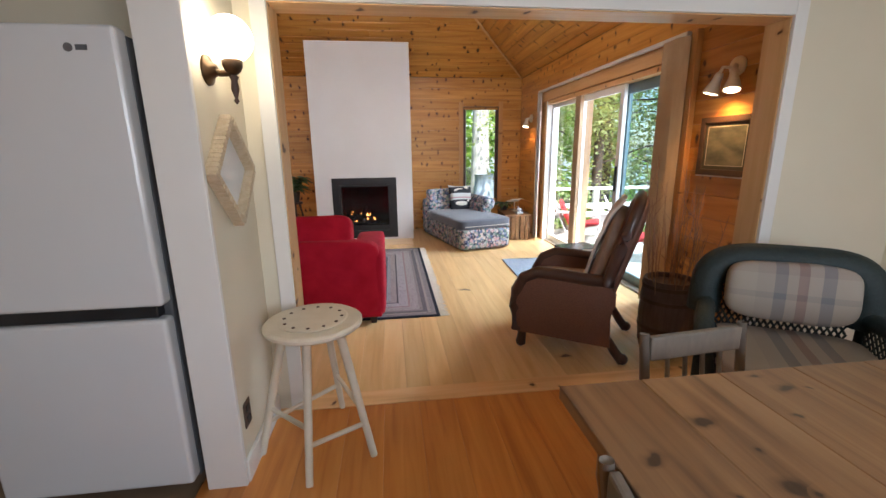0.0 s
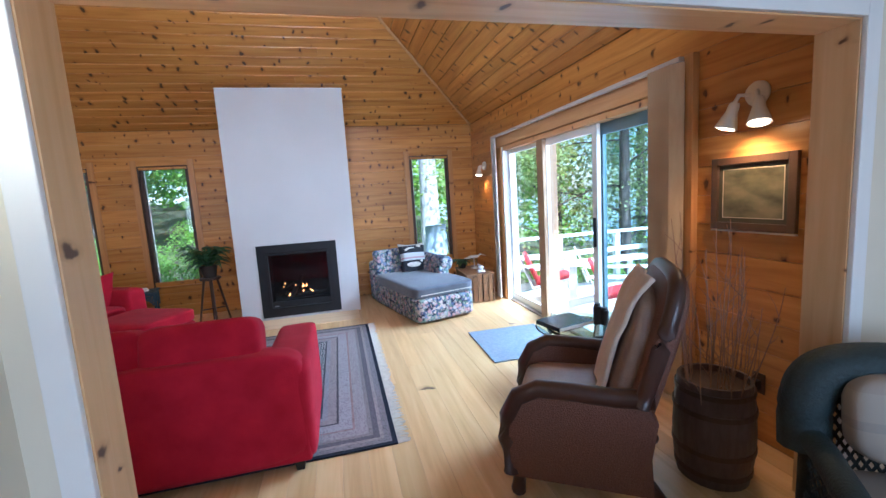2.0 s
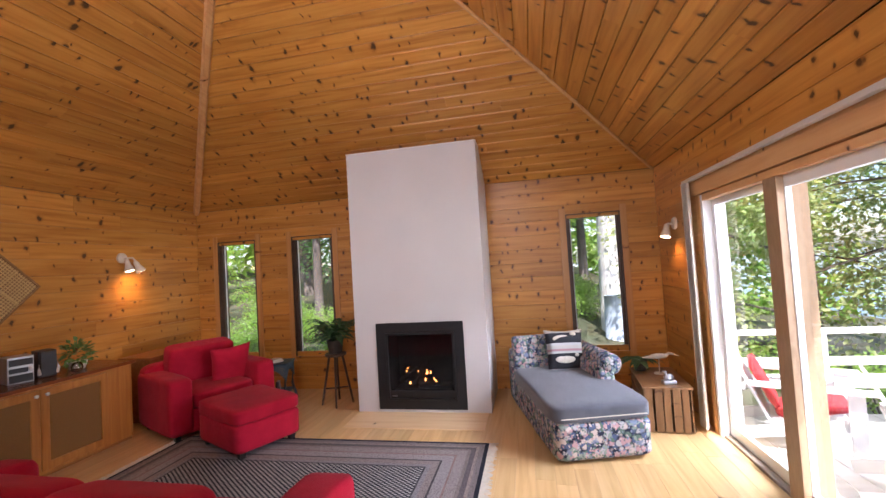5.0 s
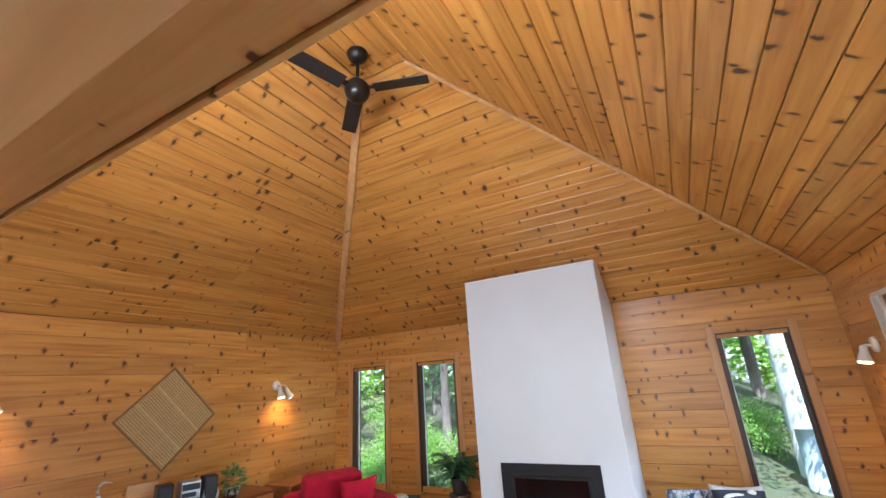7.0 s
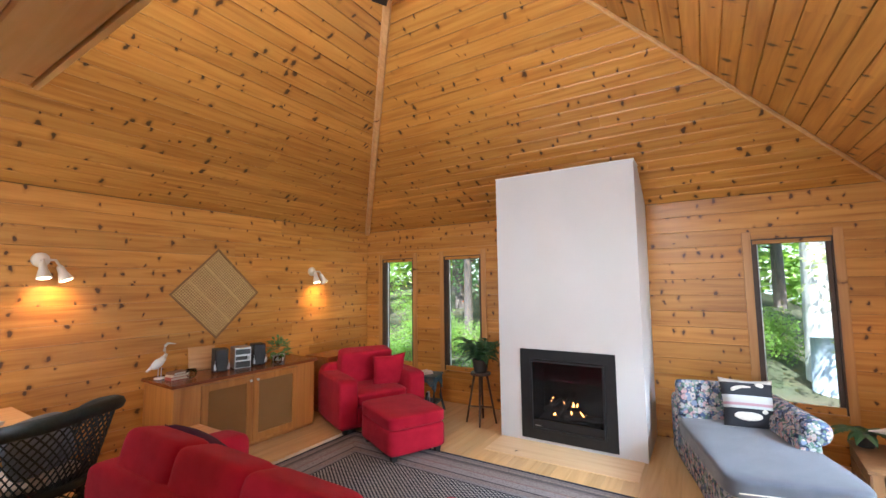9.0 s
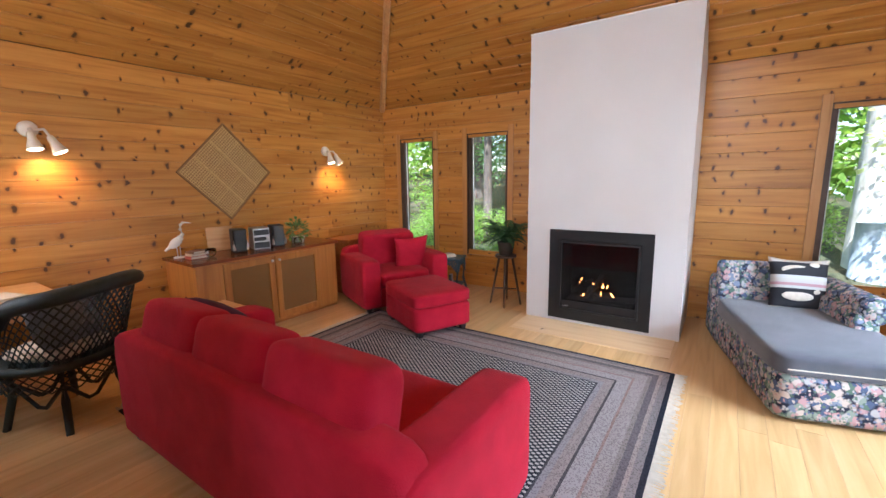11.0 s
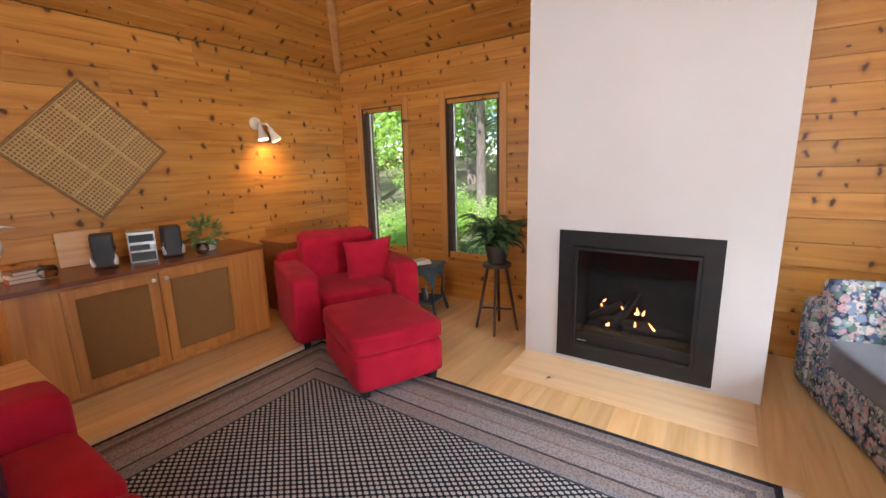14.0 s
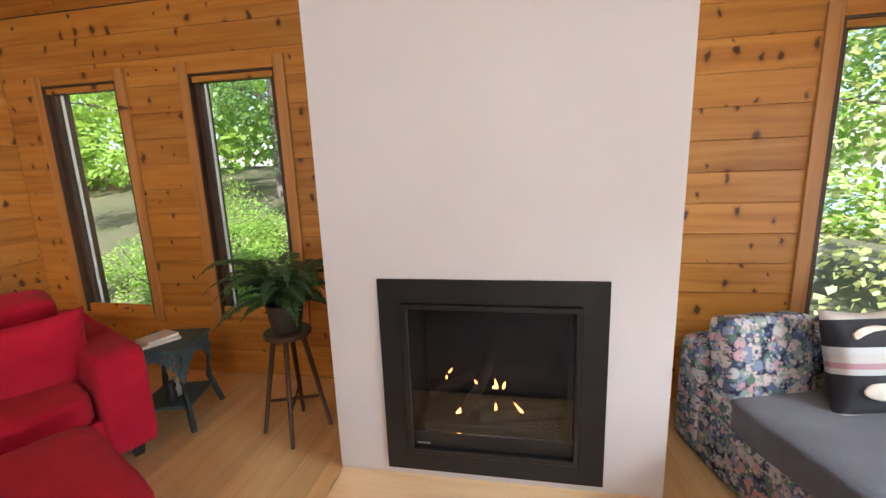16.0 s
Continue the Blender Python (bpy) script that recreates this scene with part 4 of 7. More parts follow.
daybed()
M_KNIT = stripes("knitted_stripes", "y", [(0.0, (0.55, 0.53, 0.47)), (0.08, (0.035, 0.036, 0.042)), (0.42, (0.50, 0.52, 0.50)), (0.47, (0.42, 0.25, 0.28)), (0.52, (0.5, 0.5, 0.47)), (0.60, (0.50, 0.53, 0.53)), (0.66, (0.035, 0.036, 0.042)), (0.9, (0.5, 0.48, 0.44))], wrap=0.44)
knit = thing("knitted_pillow", pose(1.215, 6.74, 0.605, 72, 2, 15), "knitted black and cream striped pillow with duck figures", "pillow")
part("cover", pillow(0.41, 0.44, 0.15), M_KNIT, knit, smooth=True)
for cy, cz in ((-0.085, 0.070), (0.125, 0.058)):
    bm = bmesh.new()
    bmesh.ops.create_uvsphere(bm, u_segments=14, v_segments=8, radius=1, matrix=Matrix.Translation((-0.03, cy - 0.01, cz)) @ Matrix.Diagonal((0.105, 0.038, 0.008, 1)))
    bmesh.ops.create_uvsphere(bm, u_segments=10, v_segments=6, radius=1, matrix=Matrix.Translation((0.085, cy + 0.035, cz - 0.006)) @ Matrix.Diagonal((0.034, 0.022, 0.007, 1)))
    part("duck_figure", bm, M_FRINGE, knit, "cream knitted duck figure", smooth=True)


# wing chair
def wing_chair():
    # local: x across, front towards +y
    t = thing("wing_chair", pose(1.39, 2.80, 0, 0, 0, 57.5), "brown woven fibre armchair with rolled arms and a tan leather seat", "armchair")
    hw = 0.335
    for s in (-1, 1):
        bm = bmesh.new()
        prof = [(-0.27, 0.12), (0.33, 0.13), (0.345, 0.30), (0.335, 0.42), (0.29, 0.505), (0.20, 0.55), (0.05, 0.545), (-0.12, 0.53), (-0.25, 0.52), (-0.285, 0.46), (-0.26, 0.30)]
        x0, x1 = s * (hw - 0.07), s * hw
        a = [bm.verts.new((x0, y, z)) for y, z in prof]
        b = [bm.verts.new((x1, y, z)) for y, z in prof]
        k = len(prof)
        for i in range(k):
            bm.faces.new((a[i], a[(i + 1) % k], b[(i + 1) % k], b[i]))
        bm.faces.new(a)
        bm.faces.new(list(reversed(b)))
        bmesh.ops.recalc_face_normals(bm, faces=bm.faces)
        part("side_panel", bm, M_BROWN, t)
        rim = tube(bmesh.new(), [(s * (hw - 0.03), y, z) for y, z in ((0.335, 0.14), (0.355, 0.30), (0.345, 0.42), (0.298, 0.512), (0.205, 0.56), (0.05, 0.557), (-0.12, 0.545), (-0.27, 0.55))], 0.046, 10, 0.042)
        part("arm_rim", rim, M_DARKBROWN, t, "dark rolled arm rim", smooth=True)
        for y in (0.30, -0.25):
            bm = tube(bmesh.new(), [(s * (hw - 0.05), y, 0.16), (s * (hw - 0.05), y + (0.01 if y > 0 else -0.05), 0.08), (s * (hw - 0.05), y + (0.015 if y > 0 else -0.10), 0.02)], 0.028, 8, 0.034)
            bmesh.ops.create_uvsphere(bm, u_segments=10, v_segments=6, radius=0.036, matrix=Matrix.Translation((s * (hw - 0.05), y + (0.015 if y > 0 else -0.10), 0.036)))
            part("leg", bm, M_DARKBROWN, t, smooth=True)
    part("front_panel", one_box(-hw + 0.07, hw - 0.07, 0.28, 0.32, 0.12, 0.36, bevel=0.01), M_BROWN, t)
    part("seat", cushion(bmesh.new(), 2 * hw - 0.15, 0.58, 0.16, n=10, power=6, puff=0.2), M_LEATHER, t, "tan leather seat", smooth=True, at=pose(0, 0.03, 0.40))
    # reclined back with a rounded top
    tilt = pose(0, -0.275, 0.67, 16, 0, 0)
    part("back", cushion(bmesh.new(), 2 * hw - 0.02, 0.13, 0.80, n=14, power=4.2, puff=0.0), M_BROWN, t, smooth=True, at=tilt)
    edge = []
    for k in range(33):
        a = radians(-8 + 196 * k / 32)
        c, s = math.cos(a), math.sin(a)
        edge.append(Vector((0.322 * math.copysign(abs(c) ** 0.48, c), 0.012, 0.395 * math.copysign(abs(s) ** 0.48, s))))
    part("back_rim", tube(bmesh.new(), edge, 0.036, 8), M_DARKBROWN, t, "dark rolled rim", smooth=True, at=tilt)
    part("back_pad", cushion(bmesh.new(), 0.52, 0.12, 0.64, n=12, power=4.5, puff=0.0), M_LEATHER, t, "tan leather back pad", smooth=True, at=tilt @ pose(0, 0.075, -0.02))
    return t


wing_chair()
# fleece thrown over its back
bm = bmesh.new()
grid = []
for i in range(25):
    v = i / 24
    row = []
    for k in range(15):
        u = k / 14
        x = -0.20 + 0.36 * u + 0.025 * math.sin(6 * v)
        y = 0.146 - 0.05 * v ** 6 + 0.014 * noise.noise(Vector((u * 4, v * 5, 1.3))) + 0.006 * math.sin(u * 11 + v * 3)
        row.append(bm.verts.new((x, y, -0.24 + 0.60 * v)))
    grid.append(row)
for i in range(24):
    for k in range(14):
        bm.faces.new((grid[i][k], grid[i][k + 1], grid[i + 1][k + 1], grid[i + 1][k]))
throw = solo("throw_blanket", bm, M_THROW, "cream fleece throw draped over the brown armchair", "blanket", pose(1.39, 2.80, 0, 0, 0, 57.5) @ pose(0, -0.275, 0.67, 16, 0, 0), smooth=True)
sol = throw.modifiers.new("thickness", "SOLIDIFY")
sol.thickness = 0.02


# dark wicker chair by the desk
def wicker_chair(m, label, group=""):
    # local: x across, front towards +y
    t = thing("wicker_chair", m, label, "chair", group)

    def back(u, v):
        a = radians(-100 + 200 * u)
        r = (0.27 + 0.05 * v) / (abs(math.sin(a)) ** 4 + abs(math.cos(a)) ** 4) ** 0.25
        h = 0.44 + (0.47 * v) * (0.62 + 0.38 * max(0, math.cos(a)) ** 0.4)
        return Vector((r * math.sin(a), -0.02 - r * math.cos(a) - 0.10 * v * max(0, math.cos(a)), h))

    part("back_weave", lattice(bmesh.new(), back, 26, 7, 0.0055), M_WICKER, t)
    part("top_roll", tube(bmesh.new(), [back(k / 24, 0.97) for k in range(25)], 0.048, 8), M_WICKER, t, "thick woven rim", smooth=True)
    part("seat_rim", tube(bmesh.new(), [Vector((0.31 * math.cos(radians(a)), 0.31 * math.sin(radians(a)) - 0.02, 0.43)) for a in range(0, 361, 15)], 0.028, 8), M_WICKER, t, smooth=True)
    part("seat", lathe(bmesh.new(), [(0.0, 0.40), (0.29, 0.405), (0.30, 0.43), (0.28, 0.445), (0.0, 0.44)], 24), M_WICKER, t)
    part("apron", lattice(bmesh.new(), lambda u, v: Vector((0.30 * math.cos(2 * math.pi * u), 0.30 * math.sin(2 * math.pi * u) - 0.02, 0.28 + 0.14 * v)), 30, 3, 0.005), M_WICKER, t)
    for a in (45, 135, 225, 315):
        c, s = math.cos(radians(a)), math.sin(radians(a))
        part("leg", tube(bmesh.new(), [(0.25 * c, 0.25 * s - 0.02, 0.42), (0.26 * c, 0.26 * s - 0.02, 0.2), (0.31 * c, 0.31 * s - 0.02, 0.0)], 0.024, 8, 0.02), M_WICKER, t, smooth=True)
        c2, s2 = math.cos(radians(a + 90)), math.sin(radians(a + 90))
        mid = Vector(((c + c2) * 0.10, (s + s2) * 0.10 - 0.02, 0.12))
        part("brace", tube(bmesh.new(), [(0.26 * c, 0.26 * s - 0.02, 0.30), mid + Vector((0.04 * c, 0.04 * s, 0.02)), mid + Vector((0.04 * c2, 0.04 * s2, 0.02)), (0.26 * c2, 0.26 * s2 - 0.02, 0.30)], 0.012, 6), M_WICKER, t, smooth=True)
    part("seat_pad", cushion(bmesh.new(), 0.46, 0.46, 0.08, n=8, power=3, puff=0.3), M_THROW, t, "pale seat pad", smooth=True, at=pose(0, -0.01, 0.475))
    return t


wc = wicker_chair(pose(-2.80, 3.16, 0, 0, 0, 118), "dark green wicker chair with a cushion tied to its back")
solo("chair_cushion", cushion(bmesh.new(), 0.42, 0.36, 0.10, n=10, power=4, puff=0.5), material("grey_blue_cushion", (0.22, 0.24, 0.27), 0.85, two=(0.16, 0.18, 0.21), scale=12, bump=0.2), "grey-blue cushion leaning in the wicker chair", "pillow", pose(-2.74, 3.20, 0.67, 74, 0, 118), smooth=True)
et = thing("end_table", pose(-2.43, 3.93, 0), "orange pine end table beside the red sofa", "end table")
part("tabletop", one_box(-0.215, 0.215, -0.23, 0.23, 0.525, 0.55, bevel=0.005), M_TRIM_Y, et)
part("apron", one_box(-0.185, 0.185, -0.20, 0.20, 0.45, 0.524, bevel=0.003), M_TRIM_Y, et)
for x in (-0.17, 0.17):
    for y in (-0.185, 0.185):
        part("leg", one_box(x - 0.019, x + 0.019, y - 0.019, y + 0.019, 0, 0.449, bevel=0.003), M_TRIM_Z, et)
desk = thing("desk", pose(-3.38, 2.86, 0), "pale wooden desk against the pine wall", "desk")
part("desktop", one_box(-0.36, 0.36, -0.48, 0.42, 0.72, 0.75, bevel=0.004), M_TRIM_Y, desk)
part("apron", one_box(-0.33, 0.33, -0.44, 0.39, 0.62, 0.72, bevel=0.003), M_TRIM_Y, desk)
for x in (-0.31, 0.31):
    for y in (-0.43, 0.37):
        part("leg", one_box(x - 0.025, x + 0.025, y - 0.025, y + 0.025, 0, 0.62, bevel=0.004), M_TRIM_Z, desk)
stack = thing("paper_stack", pose(-3.25, 2.95, 0.7505, 0, 0, 8), "small stack of papers on the desk", "papers")
for k in range(3):
    part("sheet", one_box(-0.12, 0.12, -0.15, 0.15, 0.006 * k, 0.006 * k + 0.0055, bevel=0.001), M_PAPER, stack, at=pose(0, 0, 0, 0, 0, 4 * k))


# sideboard
def cabinet():
    t = thing("sideboard", Matrix(), "orange-brown wooden sideboard with two cloth-panelled doors", "sideboard")
    plan = [(-3.795, 4.22), (-3.165, 4.20), (-3.165, 5.80), (-3.795, 5.84)]

    def prism(pts, z0, z1):
        bm = bmesh.new()
        a = [bm.verts.new((x, y, z0)) for x, y in pts]
        b = [bm.verts.new((x, y, z1)) for x, y in pts]
        for i in range(len(pts)):
            j = (i + 1) % len(pts)
            bm.faces.new((a[i], a[j], b[j], b[i]))
        bm.faces.new(list(reversed(a)))
        bm.faces.new(b)
        bmesh.ops.recalc_face_normals(bm, faces=bm.faces)
        return bm

    part("body", prism(plan, 0.03, 0.755), M_CABZ, t)
    part("plinth", prism([(x - 0.02 if x > -3.7 else x, y) for x, y in plan], 0.0, 0.03), M_CAB, t)
    top = prism([(-3.796, 4.19), (-3.14, 4.17), (-3.14, 5.83), (-3.796, 5.87)], 0.757, 0.785)
    bmesh.ops.bevel(top, geom=list(top.edges), offset=0.005, segments=2, affect="EDGES")
    part("top", top, M_CABTOP, t, "dark reddish wooden top")
    for y0, y1, knob in ((4.44, 4.972, 4.935), (4.978, 5.54, 5.015)):
        bm = bmesh.new()
        w = 0.065
        ring(bm, y0, y1, 0.06, 0.735, w, -3.164, -3.145, "x")
        d = part("door", bm, M_CABZ, t)
        part("cloth_panel", one_box(-3.164, -3.157, y0 + w - 0.002, y1 - w + 0.002, 0.06 + w - 0.002, 0.735 - w + 0.002), M_BURLAP, d, "brown cloth door panel")
        bm = lathe(bmesh.new(), [(0.006, 0), (0.007, 0.012), (0.014, 0.018), (0.015, 0.026), (0.009, 0.031)], 14, pose(-3.145, knob, 0.69, 0, 90, 0))
        part("knob", bm, M_WHITEPOT, d, "white porcelain knob", smooth=True)
    return t


cabinet()


# hi-fi on the sideboard
def speaker(y, turn, label="small black and silver loudspeaker on the sideboard"):
    t = thing("loudspeaker", pose(-3.45, y, 0.7855, 0, 0, turn), label, "loudspeaker", "loudspeakers of the stereo")
    part("case", one_box(-0.09, 0.075, -0.065, 0.065, 0, 0.235, bevel=0.008), M_PLASTIC, t)
    part("grille", one_box(0.0755, 0.095, -0.055, 0.055, 0.01, 0.23, bevel=0.008), M_PLASTIC, t, "black curved grille")
    for s in (-1, 1):
        bm = tube(bmesh.new(), [(0.085, s * 0.060, 0.03), (0.10, s * 0.068, 0.075), (0.09, s * 0.062, 0.12)], 0.016, 8, 0.006)
        part("side_wing", bm, M_SILVER, t, smooth=True)
    return t


speaker(4.78, -18)
speaker(5.22, -18)
st = thing("stereo", pose(-3.46, 5.02, 0.7855, 0, 0, -18), "silver and black compact stereo on the sideboard", "stereo")
part("case", one_box(-0.1, 0.09, -0.085, 0.085, 0, 0.225, bevel=0.006), M_SILVER, st)
part("cassette_deck", one_box(0.091, 0.098, -0.075, 0.075, 0.012, 0.075, bevel=0.003), M_PLASTIC, st, "black cassette doors")
part("display", one_box(0.091, 0.097, -0.075, 0.045, 0.09, 0.13, bevel=0.002), M_PLASTIC, st, "dark display window")
part("disc_tray", one_box(0.091, 0.099, -0.075, 0.075, 0.15, 0.205, bevel=0.004), M_PLASTIC, st)
part("volume_knob", lathe(bmesh.new(), [(0.018, 0), (0.017, 0.014), (0.012, 0.017)], 18, pose(0.0915, 0.062, 0.11, 0, 90, 0)), M_SILVER, st, smooth=True)
for k in range(5):
    part("button", one_box(0.0985, 0.102, -0.06 + 0.026 * k, -0.042 + 0.026 * k, 0.078, 0.086, bevel=0.001), M_SILVER, st)
solo("cutting_board", one_box(-0.008, 0.008, -0.13, 0.13, 0.0, 0.25, bevel=0.004), M_TRIM_Y, "small pale wooden board leaning behind the loudspeaker", "board", pose(-3.68, 4.72, 0.786, 0, -8, -8))
bm = lathe(bmesh.new(), [(0.028, 0), (0.045, 0.012), (0.055, 0.045), (0.048, 0.08), (0.044, 0.08), (0.05, 0.045), (0.04, 0.016), (0.005, 0.012)], 24)
solo("glass_votive", bm, M_GLASSWARE, "round clear glass candle bowl on the sideboard", "glass bowl", pose(-3.40, 4.46, 0.786), smooth=True)
bm = lathe(bmesh.new(), [(0.02, 0), (0.04, 0.01), (0.047, 0.045), (0.036, 0.08), (0.03, 0.085), (0.027, 0.08), (0.04, 0.045), (0.034, 0.014), (0.004, 0.01)], 22)
solo("glass_votive", bm, M_GLASSWARE, "round clear glass vase beside the potted ivy", "glass vase", pose(-3.27, 5.36, 0.786), smooth=True)
bk = thing("book_stack", pose(-3.45, 4.36, 0.7855, 0, 0, 4), "stack of three small books lying on the sideboard", "books")
z = 0
for k, (h, w) in enumerate(((0.028, 0.17), (0.022, 0.16), (0.024, 0.15))):
    b = part("book", one_box(-0.06, 0.06, -w / 2, w / 2, z, z + h, bevel=0.002), M_BOOKS[(0, 1, 3)[k]], bk, at=pose(0, 0, 0, 0, 0, 5 * k - 4))
    part("pages", one_box(0.052, 0.0615, -w / 2 + 0.004, w / 2 - 0.004, z + 0.004, z + h - 0.004), M_PAPER, b)
    z += h + 0.0005
# egret figurine
bm = bmesh.new()
lathe(bm, [(0.045, 0), (0.05, 0.006), (0.046, 0.016), (0.012, 0.018)], 16)
for s in (-1, 1):
    tube(bm, [(0, s * 0.012, 0.012), (-0.004, s * 0.013, 0.11)], 0.004, 6)
tube(bm, [(-0.03, -0.105, 0.075), (-0.015, -0.06, 0.12), (0, 0.0, 0.165), (0, 0.03, 0.20)], 0.012, 10, 0.03)
bmesh.ops.create_uvsphere(bm, u_segments=16, v_segments=10, radius=1, matrix=Matrix.Translation((0, -0.018, 0.15)) @ Matrix.Rotation(radians(42), 4, "X") @ Matrix.Diagonal((0.034, 0.07, 0.042, 1)))
tube(bm, [(0, 0.02, 0.185), (0, 0.045, 0.23), (0, 0.03, 0.275), (0, 0.035, 0.315), (0, 0.055, 0.335)], 0.02, 10, 0.011)
tube(bm, [(0, 0.05, 0.335), (0, 0.075, 0.337), (0, 0.125, 0.327)], 0.013, 8, 0.002)
solo("egret_figurine", bm, M_WHITEPOT, "white carved egret figurine standing on the sideboard", "figurine", pose(-3.60, 4.27, 0.786, 0, 0, -20), smooth=True)


def leafy(bm, rng, centre, radius, count, size, droop=0.5):
    """Small pointed leaves round a centre, each folded along its rib."""
    for _ in range(count):
        d = Vector((rng.gauss(0, 1), rng.gauss(0, 1), rng.gauss(0.25, 0.8))).normalized()
        p = Vector(centre) + d * radius * rng.uniform(0.45, 1.0)
        d = (d + Vector((0, 0, -droop * rng.random()))).normalized()
        side = d.cross(Vector((rng.gauss(0, 0.3), rng.gauss(0, 0.3), 1))).normalized()
        up = side.cross(d)
        s = size * rng.uniform(0.6, 1.25)
        v = [bm.verts.new(q) for q in (p, p + d * s * 0.45 + side * s * 0.36 + up * s * 0.07, p + d * s, p + d * s * 0.45 - side * s * 0.36 + up * s * 0.07, p + d * s * 0.5 - up * s * 0.02)]
        for a, b in ((0, 1), (1, 2), (2, 3), (3, 0)):
            bm.faces.new((v[a], v[b], v[4]))
    return bm


pl = thing("potted_ivy", pose(-3.40, 5.46, 0.7855), "variegated ivy in a white pot on the sideboard", "plant")
part("pot", lathe(bmesh.new(), [(0.05, 0), (0.062, 0.006), (0.078, 0.07), (0.082, 0.078), (0.072, 0.078), (0.066, 0.06)], 24), M_WHITEPOT, pl, "white ceramic pot", smooth=True)
part("foliage", leafy(bmesh.new(), random.Random(8), (0, 0, 0.135), 0.14, 190, 0.055), M_IVY, pl)


# woven panel on the west wall
def woven_panel():
    t = thing("woven_panel", pose(XW + 0.012, 4.915, 1.60, 45, 0, 0), "square rattan woven panel hung as a lozenge on the pine wall", "wall hanging")
    h = 0.362
    for s in (-1, 1):
        part("frame_bar", one_box(0, 0.02, -h, h, min(s * (h - 0.02), s * h), max(s * (h - 0.02), s * h), bevel=0.005), M_RATTAN_DARK, t)
        part("frame_bar", one_box(0, 0.0205, min(s * (h - 0.02), s * h), max(s * (h - 0.02), s * h), -h + 0.02, h - 0.02, bevel=0.005), M_RATTAN_DARK, t)
    part("backing", one_box(0.0, 0.004, -h + 0.02, h - 0.02, -h + 0.02, h - 0.02), M_RATTAN_DARK, t)
    k = 56
    for i in range(k):
        c = -h + 0.025 + (2 * h - 0.05) * i / (k - 1)
        if i % 2 == 0:
            part("strand", one_box(0.005, 0.010, c - 0.0036, c + 0.0036, -h + 0.02, h - 0.02), M_RATTAN, t)
        if i % 2 == 1:
            part("strand", one_box(0.007, 0.012, -h + 0.02, h - 0.02, c - 0.0036, c + 0.0036), M_RATTAN, t)
    for c in (-h / 3, h / 3):
        part("lath", one_box(0.012, 0.016, c - 0.011, c + 0.011, -h + 0.02, h - 0.02, bevel=0.002), M_RATTAN, t)
        part("lath", one_box(0.0165, 0.020, -h + 0.02, h - 0.02, c - 0.007, c + 0.007, bevel=0.002), M_RATTAN, t)
    return t


woven_panel()


# twin spot lamps on the walls
def wall_spot(m, label, heads, energy=5.0):
    # local: wall plane is y-z, facing +x; heads as (way along the wall, drop, lean)
    t = thing("wall_lamp", m, label, "wall lamp", "twin spot lamps on the pine walls")
    part("rose", lathe(bmesh.new(), [(0.062, 0), (0.062, 0.014), (0.055, 0.026), (0.02, 0.034), (0.0, 0.035)], 24, pose(0, 0, 0.05, 0, 90, 0)), M_IVORY, t, smooth=True)
    for y, drop, lean in heads:
        h = part("head", lathe(bmesh.new(), [(0.0, 0.085), (0.02, 0.08), (0.027, 0.06), (0.028, 0.03), (0.05, -0.04), (0.054, -0.055), (0.049, -0.055), (0.022, 0.0)], 20), M_IVORY, t, smooth=True, at=pose(0.10, y, -drop, 0, -12, 0) @ pose(0, 0, 0, lean, 0, 0))
        part("bulb", lathe(bmesh.new(), [(0.0, -0.03), (0.03, -0.036), (0.045, -0.048), (0.038, -0.058), (0.0, -0.062)], 16), M_BULB, h, smooth=True)
        part("joint", tube(bmesh.new(), [(0.03, y * 0.25, 0.045), (0.075, y * 0.6, 0.05), (0.10, y * 0.9, 0.045 - drop)], 0.011, 8), M_IVORY, t, smooth=True)
        part("knuckle", lathe(bmesh.new(), [(0.0, -0.016), (0.015, -0.012), (0.018, 0.0), (0.015, 0.012), (0.0, 0.016)], 12, Matrix.Translation((0.10, y * 0.9, 0.045 - drop))), M_IVORY, t, smooth=True)
    y = sum(h[0] for h in heads) / len(heads)
    lamp("spot_glow", "SPOT", look(m @ Vector((0.11, y, -0.13)), m @ Vector((0.035, y, -0.62))), energy, (1.0, 0.50, 0.16), radius=0.01, cone=(130, 0.7))
    return t


wall_spot(pose(XW + 0.001, 3.40, 1.87), "ivory twin spot lamp lit on the pine wall", ((0.0, 0.055, 4), (0.13, 0.075, 20)), energy=5)
wall_spot(pose(XW + 0.001, 6.275, 1.83), "ivory twin spot lamp lit on the pine wall", ((0.0, 0.055, 4), (0.13, 0.065, 24)), energy=5)
wall_spot(pose(XE - 0.001, 6.86, 1.80, 0, 0, 180), "ivory spot lamp lit in the corner by the glass door", ((0.02, 0.03, 8),), energy=2.8)
wall_spot(pose(XE - 0.001, 2.755, 1.825, 0, 0, 180), "ivory twin spot lamp lit above the framed picture", ((-0.075, 0.06, -12), (0.085, 0.06, 12)), energy=7)


# ceiling fan
M_FANMETAL = material("black_bronze", (0.016, 0.012, 0.010), 0.35, 0.5, two=(0.022, 0.017, 0.014), scale=20)


